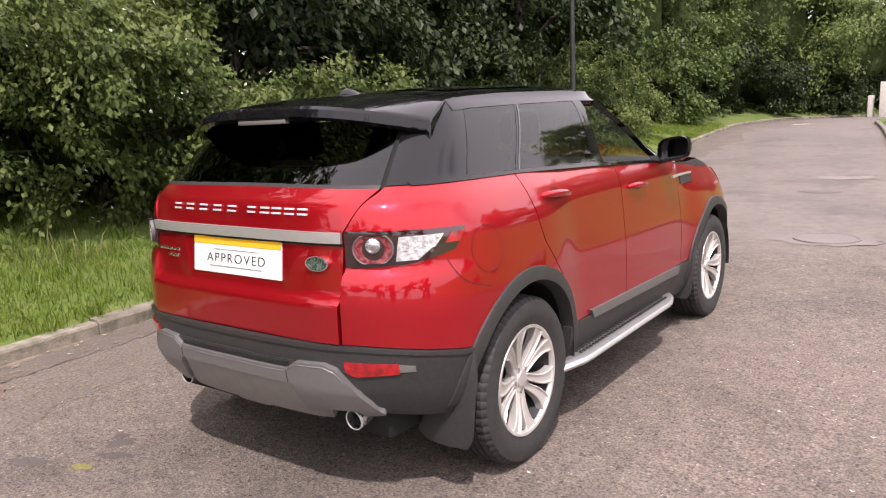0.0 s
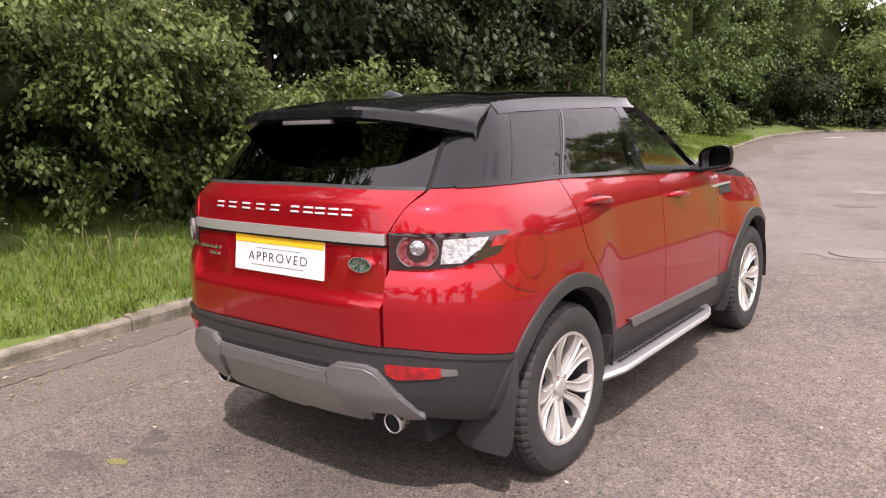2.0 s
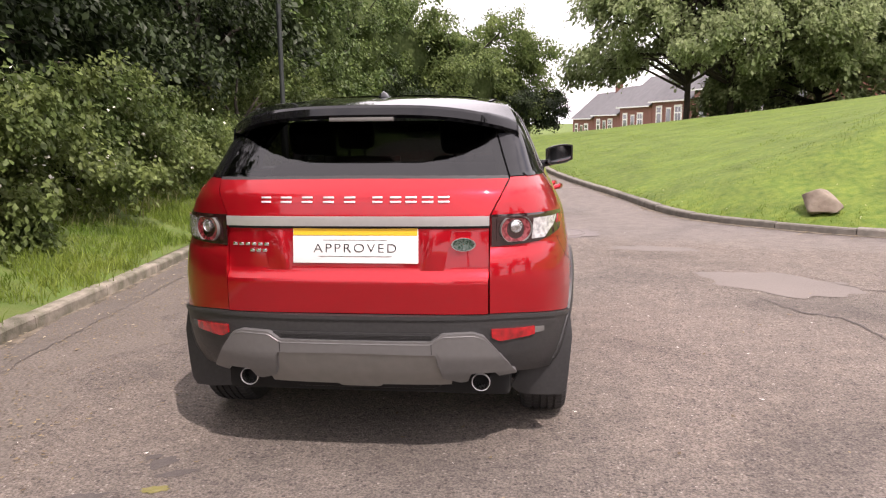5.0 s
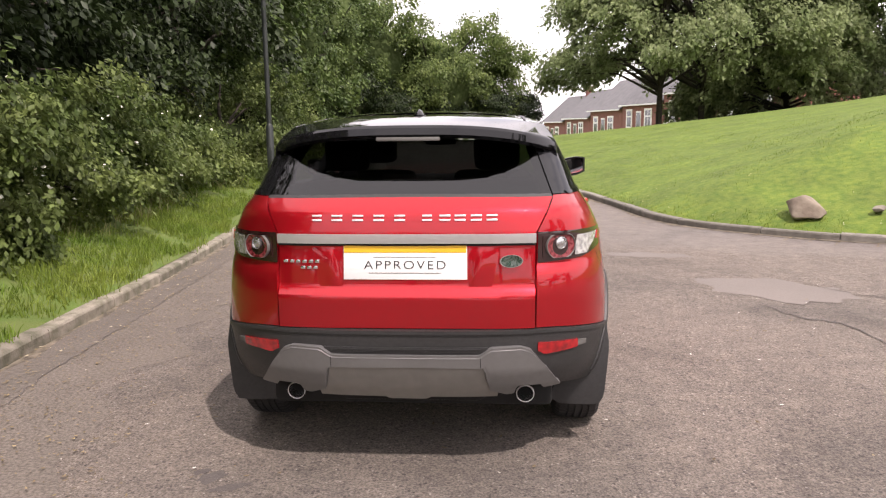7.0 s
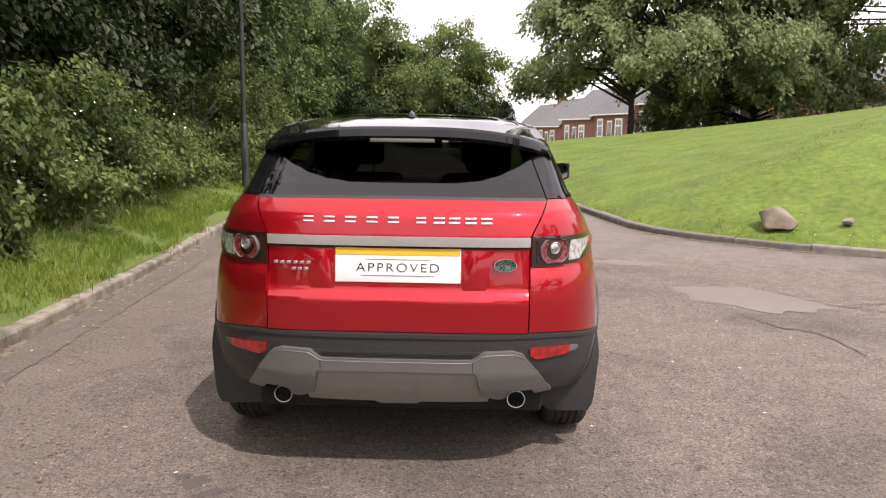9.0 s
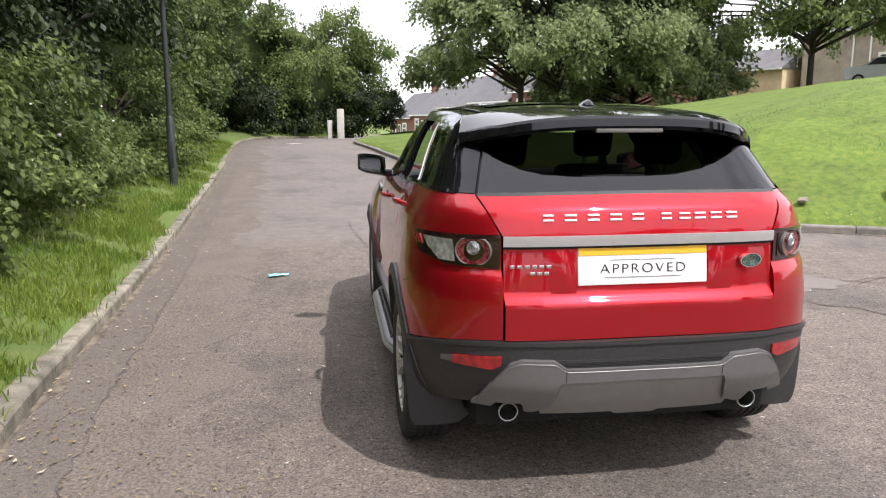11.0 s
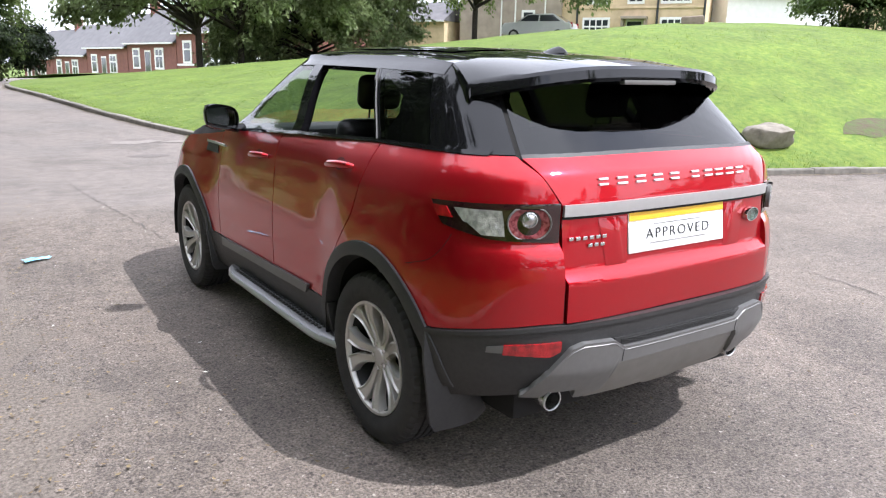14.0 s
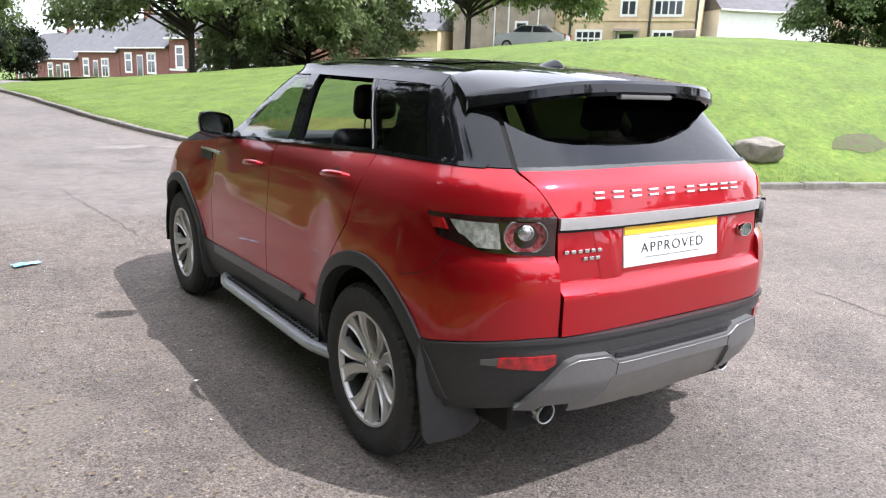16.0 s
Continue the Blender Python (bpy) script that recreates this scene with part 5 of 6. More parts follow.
ff = [(j * w + i, ((j + 1) % n_) * w + i, ((j + 1) % n_) * w + i + 1, j * w + i + 1) for j in range(n_) for i in range(w - 1)]
flat("lawn", vv, ff, M["grass"], "mown grass bank rising from the road", "lawn")


def kerb(line, nrm, flip, name, label, stone="kerb"):
    root = tagged(new(name), label, "kerb", "", "structure")
    pts, run = [], 0.0
    i, last = 0, 0
    joints = [0]
    for i in range(1, len(line)):
        run += (line[i] - line[i - 1]).length
        if run > 0.88:
            joints.append(i)
            run = 0.0
    for a, b in zip(joints, joints[1:]):
        bm = bmesh.new()
        rows = []
        tilt, rise = random.uniform(-0.008, 0.008), random.uniform(-0.008, 0.008)
        for i in range(a, b + 1):
            p, n2 = line[i], nrm[i] * flip
            t = (line[b] - line[a]).normalized()
            sh = 0.006 if i == a else (-0.006 if i == b else 0)
            p = p + t * sh
            z = road_z(p.y) + rise
            row = []
            for d, h in ((0.0, -0.12), (0.0, KH - 0.025), (0.008, KH - 0.008), (0.025, KH + tilt), (KW, KH + tilt), (KW, -0.12)):
                row.append(bm.verts.new((p.x + n2.x * d, p.y + n2.y * d, z + h)))
            rows.append(row)
        for r0, r1 in zip(rows, rows[1:]):
            for k in range(5):
                bm.faces.new((r0[k], r0[k + 1], r1[k + 1], r1[k]))
        bm.faces.new(rows[0][::-1])
        bm.faces.new(rows[-1])
        bmesh.ops.recalc_face_normals(bm, faces=bm.faces)
        part("kerb_stone", bm, M[stone], root, smooth=25)


def strip(name, line, nrm, flip, d0, d1, h, material, label, wob=0.0):
    v = []
    for p, n2 in zip(line, nrm):
        e = wob * noise.noise(Vector((p.x * 1.7, p.y * 1.7, 1.0)))
        for d in (d0, max(0.02, d1 + e)):
            q = p + n2 * flip * d
            v.append((q.x, q.y, road_top(q.x, q.y) + h))
    f = [(2 * i, 2 * i + 2, 2 * i + 3, 2 * i + 1) for i in range(len(line) - 1)]
    flat(name, v, f, material, label, "gutter", 0)


strip("gutter_band", LINE_L, NL, -1, 0.0, 0.36, 0.002, M["gutter"], "darker smooth asphalt gutter band beside the kerb", 0.05)
strip("dirt_band", LINE_L, NL, -1, 0.34, 1.0, 0.0012, M["dirt"], "brown dirt-stained asphalt along the gutter", 0.6)
strip("gutter_left", LINE_L, NL, -1, 0.0, 0.05, 0.0035, M["channel"], "brown grit and litter along the kerb foot", 0.14)
strip("gutter_right", LINE_R, NR_, 1, 0.0, 0.07, 0.006, M["channel"], "pale grit and litter along the kerb foot", 0.1)

kerb(LINE_L, NL, 1, "kerb_left", "row of weathered concrete kerb stones beside the verge")
kerb(LINE_R, NR_, -1, "kerb_right", "row of weathered concrete kerb stones round the lawn", "kerbdark")


# ---- foliage ----
def leaves(rng, centres, spread, per, size, droop=0.3):
    """Leaf quads in clumps round centres: arrays of vertices and faces."""
    n = len(centres) * per
    c = np.repeat(centres, per, axis=0) + rng.normal(0, 1, (n, 3)) * spread
    a = np.arctan2(c[:, 1], c[:, 0]) + rng.normal(0, 0.9, n)
    tilt = rng.normal(-droop, 0.5, n)
    ax = np.stack([np.cos(a) * np.cos(tilt), np.sin(a) * np.cos(tilt), np.sin(tilt)], 1)
    up = np.stack([rng.normal(0, 0.45, n), rng.normal(0, 0.45, n), np.ones(n)], 1)
    sd = np.cross(ax, up)
    sd /= np.linalg.norm(sd, axis=1)[:, None]
    nm = np.cross(sd, ax)
    s = size * rng.uniform(0.6, 1.3, n)[:, None]
    v = np.stack([c, c + ax * s * 0.55 + sd * s * 0.3 + nm * s * 0.08, c + ax * s, c + ax * s * 0.55 - sd * s * 0.3 + nm * s * 0.08], 1).reshape(-1, 3)
    i = np.arange(n) * 4
    f = np.stack([i, i + 1, i + 2, i, i + 2, i + 3], 1).reshape(-1, 3)
    return v, f


def leaf_mesh(name, v, f, material):
    me = bpy.data.meshes.new(name)
    me.vertices.add(len(v))
    me.vertices.foreach_set("co", v.astype(np.float32).ravel())
    me.loops.add(len(f) * 3)
    me.loops.foreach_set("vertex_index", f.astype(np.int32).ravel())
    me.polygons.add(len(f))
    me.polygons.foreach_set("loop_start", np.arange(len(f), dtype=np.int32) * 3)
    me.materials.append(material)
    me.update(calc_edges=True)
    return me


def blob_points(rng, blobs, n, lo=0.72, hi=1.05):
    """Points near the surface of a union of ellipsoids."""
    out = []
    area = np.array([b[3] * b[4] + b[4] * b[5] + b[3] * b[5] for b in blobs])
    pick = rng.choice(len(blobs), n * 2, p=area / area.sum())
    B = np.array(blobs)
    d = rng.normal(0, 1, (n * 2, 3))
    d /= np.linalg.norm(d, axis=1)[:, None]
    r = rng.uniform(lo ** 2, hi ** 2, n * 2) ** 0.5
    p = B[pick, :3] + d * B[pick, 3:] * r[:, None]
    keep = np.ones(len(p), bool)
    for k, b in enumerate(B):
        q = (((p - b[:3]) / b[3:]) ** 2).sum(1)
        keep &= (q > lo * lo * 0.8) | (pick == k)
    return p[keep][:n]


def boughs(rng, blobs, n, lo, reach, each=9):
    """Leaf-clump centres grouped on drooping sprays that stand off the crown, with gaps between them."""
    base = blob_points(rng, blobs, max(6, n // each), lo)
    mid = np.array(blobs[0][:3])
    d = base - mid
    d[:, 2] *= 0.45
    d += rng.normal(0, 0.35, d.shape) * np.linalg.norm(d, axis=1)[:, None]
    d /= np.linalg.norm(d, axis=1)[:, None] + 1e-6
    t = np.linspace(-0.6, 1.0, each)[None, :, None]
    r = reach * rng.uniform(0.6, 1.3, len(base))[:, None, None]
    p = base[:, None, :] + d[:, None, :] * t * r
    p[:, :, 2] -= (0.35 * np.clip(t, 0, 1) ** 2 * r)[:, :, 0]
    width = (0.34 * (1.15 - np.clip(t, 0, 1)) * r)
    p += rng.normal(0, 1, p.shape) * width * np.array((1.0, 1.0, 0.38))
    return p.reshape(-1, 3)


# solid dark lump in a crown's middle, standing in for the shade there
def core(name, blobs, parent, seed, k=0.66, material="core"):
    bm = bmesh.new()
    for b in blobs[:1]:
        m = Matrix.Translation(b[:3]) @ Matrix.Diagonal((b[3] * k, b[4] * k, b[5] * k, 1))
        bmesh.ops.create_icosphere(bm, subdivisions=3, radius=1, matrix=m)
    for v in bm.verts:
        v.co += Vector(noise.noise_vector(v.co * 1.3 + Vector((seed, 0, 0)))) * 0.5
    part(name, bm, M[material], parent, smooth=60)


def bush(name, place, blobs, clumps, size, material, seed, label, category, group, blossoms=0, per=26, spread=0.13, trunk=True, has_core=True, limbs=None, lo=0.72, inner="core", reach=0.4):
    rng = np.random.default_rng(seed)
    root = empty(name, place, label, category, group)
    pts = boughs(rng, blobs, clumps, lo, reach, 13)
    v, f = leaves(rng, pts, spread, per, size, 0.75)
    new("crown", leaf_mesh("crown", v, f, material)).parent = root
    if has_core:
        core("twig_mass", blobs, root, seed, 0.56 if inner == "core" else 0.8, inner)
    if trunk:
        top = max(b[2] for b in blobs)
        r = limbs or 0.05
        lots = [tube([(0, 0, -0.3), (0.03, 0.02, top * 0.35), (-0.05, 0.06, top * 0.7), (0.0, 0.1, top)], [r * 1.25, r, r * 0.8, r * 0.35], 10)]
        for b in blobs:
            st = Vector((0, 0.03, max(0.2, min(top * 0.45, b[2] * 0.6))))
            en = Vector(b[:3])
            lots.append(tube([st, st.lerp(en, 0.5) + Vector((0, 0, 0.12 * (en - st).length)), en], [r * 0.6, r * 0.42, r * 0.15], 7))
        put("trunk", *merge(*lots), M["bark"], root)
    if blossoms:
        bp = blob_points(rng, blobs, blossoms, 0.98, 1.08)
        lots = []
        for p in bp:
            for k in range(3):
                q = p + rng.normal(0, 0.03, 3)
                e = rng.normal(0, 1, 3)
                e /= np.linalg.norm(e)
                g = np.cross(e, (0.3, 0.2, 1))
                g /= np.linalg.norm(g)
                h = 0.022
                lots.append(([tuple(q + e * h), tuple(q + g * h), tuple(q - e * h), tuple(q - g * h)], [(0, 1, 2, 3)]))
        put("blossom", *merge(*lots), M["blossom"], root, "small white blossom", 0)
    return root


rnd = random.Random(4)
# low bramble and rose bushes along the verge
for k, (d, y, h, r) in enumerate(((3.0, -7.5, 3.4, 1.4), (2.9, -5.4, 3.2, 1.4), (2.9, -3.4, 3.0, 1.3), (2.9, -1.5, 3.2, 1.35), (2.95, 0.4, 3.3, 1.3), (2.6, 2.0, 2.9, 1.3), (2.35, 3.6, 1.4, 1.15), (2.4, 5.2, 1.2, 1.15), (2.5, 6.9, 1.1, 1.15), (2.4, 8.6, 1.05, 1.1), (2.3, 10.4, 1.25, 1.15), (2.0, 12.6, 2.0, 1.3), (1.9, 15.0, 2.1, 1.4), (1.9, 18.0, 2.2, 1.5))):
    i = int(np.argmin((ARR_L[:, 1] - y) ** 2))
    p = LINE_L[i] + NL[i] * d
    z = land(p.x, p.y)[0]
    blobs = [(0, 0, h * 0.42, r * 0.85, r, h * 0.46)]
    for q in range(9):
        a = rnd.uniform(0, 6.28)
        blobs.append((math.cos(a) * r * 0.8, math.sin(a) * r * 0.9, rnd.uniform(0.12, 0.95) * h, rnd.uniform(0.32, 0.6), rnd.uniform(0.32, 0.6), rnd.uniform(0.25, 0.5)))
    bush("hedge_bush", (p.x, p.y, z - 0.05), blobs, 800 if y < 7 else 460, 0.082, M["leafA"], 10 + k, "dense green bramble hedge bush with white blossom", "bush", "hedge bushes along the verge", (75 if y > 1 else 30) if y < 9 else 0, per=30, spread=0.075, reach=0.5)
# taller trees behind them; the middle ones take leaves darkened for shade
for k, (d, y, h, r) in enumerate(((5.0, -9.5, 10, 2.5), (4.9, -6.5, 9.5, 2.4), (4.7, -3.2, 9.0, 2.2), (4.8, -0.2, 9.5, 2.3), (4.7, 2.9, 9.5, 2.4), (4.6, 6.0, 10.5, 2.5), (4.6, 9.3, 10.5, 2.5), (4.4, 12.6, 10.5, 2.6), (4.1, 16.0, 13.5, 2.7), (4.1, 19.5, 13.0, 2.7), (3.8, 23.2, 12.0, 2.7), (3.7, 27.0, 9.0, 2.5), (3.3, 31.0, 8.0, 2.5))):
    i = int(np.argmin((ARR_L[:, 1] - y) ** 2))
    p = LINE_L[i] + NL[i] * d
    z = land(p.x, p.y)[0]
    blobs = [(0, 0, h * 0.5, r * 0.85, r * 0.9, h * 0.45)]
    for q in range(20 if h < 12 else 26):
        a = rnd.uniform(0, 6.28)
        e = rnd.uniform(0.12, 1.0)
        w_ = 0.9 if e < 0.75 else 0.6
        blobs.append((math.cos(a) * r * w_, math.sin(a) * r * w_, e * h, rnd.uniform(0.6, 1.2), rnd.uniform(0.6, 1.2), rnd.uniform(0.4, 0.8)))
    bush("tree", (p.x, p.y, z - 0.1), blobs, 1250 if h < 12 else 1600, 0.15 if h < 12 else 0.18, M["leafD"] if 2 < y < 17.5 else M["leafB"], 40 + k, "tall green broadleaf tree in the roadside belt", "tree", "roadside trees", per=18, spread=0.14, limbs=0.1, reach=0.75, inner="core" if y < 20 else "inner")
# shaded undergrowth between the hedge and the trees, mostly by darkened leaf colour
for k in range(10):
    y = -8.5 + 2.6 * k
    i = int(np.argmin((ARR_L[:, 1] - y) ** 2))
    p = LINE_L[i] + NL[i] * (6.3 + 0.5 * math.sin(k * 1.3))
    h, r = 4.2 + 0.6 * math.sin(k * 2.3), 1.7
    blobs = [(0, 0, h * 0.45, r * 0.9, r, h * 0.47)]
    for q in range(9):
        a = rnd.uniform(0, 6.28)
        blobs.append((math.cos(a) * r * 0.8, math.sin(a) * r * 0.8, rnd.uniform(0.2, 0.95) * h, 0.7, 0.7, 0.5))
    bush("hedge_bush", (p.x, p.y, land(p.x, p.y)[0] - 0.2), blobs, 400, 0.16, M["leafD"] if k % 3 else M["leafB"], 270 + k, "undergrowth bush beneath the roadside trees", "bush", "undergrowth", per=24, spread=0.14, reach=0.55)
# deeper woodland behind the belt, its shade put into the leaf colour
for k in range(11):
    y = -11 + 4.2 * k
    i = int(np.argmin((ARR_L[:, 1] - y) ** 2))
    p = LINE_L[i] + NL[i] * (8.8 + 0.8 * math.sin(k * 2.1))
    h, r = 9.0 + 1.2 * math.sin(k * 1.7), 2.8
    blobs = [(0, 0, h * 0.48, r * 0.95, r, h * 0.48)]
    for q in range(14):
        a = rnd.uniform(0, 6.28)
        blobs.append((math.cos(a) * r * 0.85, math.sin(a) * r * 0.85, rnd.uniform(0.08, 0.95) * h, rnd.uniform(0.9, 1.5), rnd.uniform(0.9, 1.5), rnd.uniform(0.6, 1.0)))
    bush("tree", (p.x, p.y, land(p.x, p.y)[0] - 0.2), blobs, 430, 0.26, M["leafD"], 240 + k, "woodland tree with shade-darkened leaves behind the roadside belt", "tree", "woodland trees", per=22, spread=0.2, limbs=0.12, reach=0.9)
# trees that close the end of the road
for k, (x, y, h, r) in enumerate(((-3.2, 38.5, 6.8, 3.2), (-1.2, 42.5, 5.6, 2.5), (-6.8, 37.0, 8.0, 3.2))):
    blobs = [(0, 0, h * 0.5, r * 0.85, r * 0.85, h * 0.45)]
    for q in range(18):
        a = rnd.uniform(0, 6.28)
        e = rnd.uniform(0.1, 0.95)
        blobs.append((math.cos(a) * r * 0.85, math.sin(a) * r * 0.85, e * h, rnd.uniform(0.8, 1.5), rnd.uniform(0.8, 1.5), rnd.uniform(0.5, 1.0)))
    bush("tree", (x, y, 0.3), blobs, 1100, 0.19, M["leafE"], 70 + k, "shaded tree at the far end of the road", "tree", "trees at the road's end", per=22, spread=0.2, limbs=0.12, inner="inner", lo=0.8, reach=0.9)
# low shaded growth that shuts off the road's end, mostly in darkened leaves
for k, (x, y, h, r) in enumerate(((-6.6, 21.5, 2.4, 1.5), (-6.7, 25.0, 2.6, 1.6), (-6.5, 29.0, 2.8, 1.7), (-5.6, 33.0, 2.8, 1.8), (-3.6, 36.6, 2.6, 1.8), (-1.2, 39.0, 2.4, 1.9), (1.2, 41.5, 2.2, 1.9))):
    blobs = [(0, 0, h * 0.42, r * 0.9, r, h * 0.45)]
    for q in range(9):
        a = rnd.uniform(0, 6.28)
        blobs.append((math.cos(a) * r * 0.8, math.sin(a) * r * 0.9, rnd.uniform(0.15, 0.9) * h, 0.6, 0.6, 0.45))
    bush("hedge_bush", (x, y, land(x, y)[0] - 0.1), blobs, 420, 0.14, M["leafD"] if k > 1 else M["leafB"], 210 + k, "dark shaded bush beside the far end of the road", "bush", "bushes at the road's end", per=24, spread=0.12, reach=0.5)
# lawn trees
for k, (x, y, h, r, low) in enumerate(((8.6, 35.3, 12.0, 3.9, 2.9), (10.7, 35.3, 12.5, 5.0, 2.6), (15.5, 37.0, 9.5, 4.2, 0.3), (23.0, 32.3, 11.5, 5.6, 3.3))):
    z = land(x, y)[0]
    blobs = [(0, 0, (h + low) / 2 + 0.8, r * 0.7, r * 0.7, (h - low) / 2 - 0.8)]
    for q in range(66):
        a = rnd.uniform(0, 6.28)
        zz = low + (h - low) * rnd.random() ** 1.3
        w_ = 1.08 - 0.6 * max(0.0, (zz - low) / (h - low)) ** 1.4
        blobs.append((math.cos(a) * r * w_, math.sin(a) * r * w_, zz, rnd.uniform(0.9, 1.7), rnd.uniform(0.9, 1.7), rnd.uniform(0.4, 0.75)))
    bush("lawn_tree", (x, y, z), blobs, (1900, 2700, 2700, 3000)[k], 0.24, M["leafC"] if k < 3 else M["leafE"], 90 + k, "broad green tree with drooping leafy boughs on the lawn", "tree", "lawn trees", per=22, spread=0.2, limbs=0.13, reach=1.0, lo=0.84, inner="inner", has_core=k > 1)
# clipped bush on the rise
z = land(23.3, 11.1)[0]
bush("round_bush", (23.6, 11.0, z), [(0, 0, 1.3, 2.0, 2.0, 1.3), (1.2, 0.6, 1.5, 1.4, 1.4, 1.2), (-1.0, 0.4, 1.1, 1.3, 1.3, 1.0), (0.2, -0.8, 1.8, 1.3, 1.3, 0.9), (2.4, -0.6, 1.4, 1.5, 1.5, 1.4)], 900, 0.14, M["leafB"], 131, "dark green rounded bush on the grass rise", "bush", "", per=22, spread=0.16)
# belt of trees across the road behind the start
for k, (x, y) in enumerate(((-9, -24), (-3, -27), (4, -28), (11, -26), (18, -23), (23, -16), (28, -9))):
    blobs = [(0, 0, 4.2, 2.8, 2.8, 3.6)]
    for q in range(10):
        a = rnd.uniform(0, 6.28)
        blobs.append((math.cos(a) * 2.4, math.sin(a) * 2.4, rnd.uniform(1.5, 8), 1.5, 1.5, 1.1))
    bush("tree", (x, y, 0), blobs, 320, 0.34, M["leafB"], 150 + k, "broadleaf tree across the road, seen as a reflection", "tree", "trees across the road", per=20, spread=0.3, limbs=0.15)

# lamp post
px, py = -4.2, 11.0
pz = land(px, py)[0]
post = empty("street_lamp", (px, py, pz), "dark painted steel street lamp post in the verge", "street lamp")
put("post_base", *tube([(0, 0, -0.2), (0, 0, 1.25), (0, 0, 1.3)], [0.075, 0.075, 0.05], 16), M["post"], post)
put("post_shaft", *tube([(0, 0, 1.28), (0, 0, 4.0), (0, 0, 7.6)], [0.05, 0.047, 0.04], 16), M["post"], post)
part("post_door", box_bm(-0.045, 0.045, -0.08, -0.066, 0.35, 0.85, 0.004), M["post"], post)


# boulders by the lawn's kerb
def boulder(x, y, r, seed, turn, stone="rock", label="weathered brown boulder lying on the grass by the kerb", flat_k=1.0):
    z = land(x, y)[0]
    bm = bmesh.new()
    bmesh.ops.create_icosphere(bm, subdivisions=4, radius=1)
    rr = random.Random(int(seed * 7))
    planes = []
    for q in range(9):
        n3 = Vector((rr.gauss(0, 1), rr.gauss(0, 1), rr.gauss(0.2, 0.8))).normalized()
        planes.append((rr.uniform(0.66, 0.86) - 0.1 * (flat_k < 1), n3))
    planes.append((0.72, Vector((0.55, 0.2, 1)).normalized()))
    planes.append((0.68, Vector((-0.75, -0.3, 1)).normalized()))
    for v in bm.verts:
        d = v.co.copy()
        k = 1 + 0.28 * noise.noise(d * 1.1 + Vector((seed, 0, 0))) + 0.12 * noise.noise(d * 2.7 + Vector((0, seed, 0))) + 0.045 * noise.noise(d * 6)
        v.co = Vector((d.x * 1.15, d.y * 0.9, d.z * 0.88)) * k * r
        for c_, n3 in planes:
            e = v.co.dot(n3) - c_ * r
            if e > 0:
                v.co -= n3 * e * 0.9
        v.co.z *= flat_k
    ob = part("boulder", bm, M[stone], None, smooth=40)
    ob.matrix_basis = pose(x, y, z + 0.18 * r, 0, 0, turn)
    tagged(ob, label, "boulder", "boulders along the lawn")


boulder(4.62, 6.62, 0.28, 4.0, 110, flat_k=0.75)
boulder(5.45, 6.26, 0.09, 6.0, 50, "rockgrey", "small pale stone lying in the grass by the kerb", 0.7)
boulder(6.85, 5.95, 0.30, 9.0, 80)
boulder(9.3, 4.9, 0.48, 7.0, 35, "rockgrey", "pale grey boulder lying on the grass by the kerb", 0.55)
# squared block on the crest
bz = land(15.3, 11.45)[0]
ob = part("stone_block", box_bm(-0.3, 0.3, -0.22, 0.22, -0.2, 0.2, 0.05), M["rock"])
ob.matrix_basis = pose(15.3, 11.45, bz - 0.03, 3, -4, -50)
tagged(ob, "squared brown stone block on the grass crest", "stone block")
# gate pillars at the road's end
gx, gy = -0.85, 31.8
ob = part("gate_pillar", box_bm(-0.16, 0.16, -0.16, 0.16, -0.2, 1.36, 0.02), M["concrete"])
ob.matrix_basis = pose(gx, gy, land(gx, gy)[0])
tagged(ob, "pale concrete gate pillar at the road's end", "pillar")
ob = part("bollard", box_bm(-0.11, 0.11, -0.11, 0.11, -0.2, 0.85, 0.03), M["concrete"])
ob.matrix_basis = pose(gx - 0.5, gy + 0.3, land(gx, gy)[0])
tagged(ob, "short pale concrete bollard beside the pillar", "bollard")


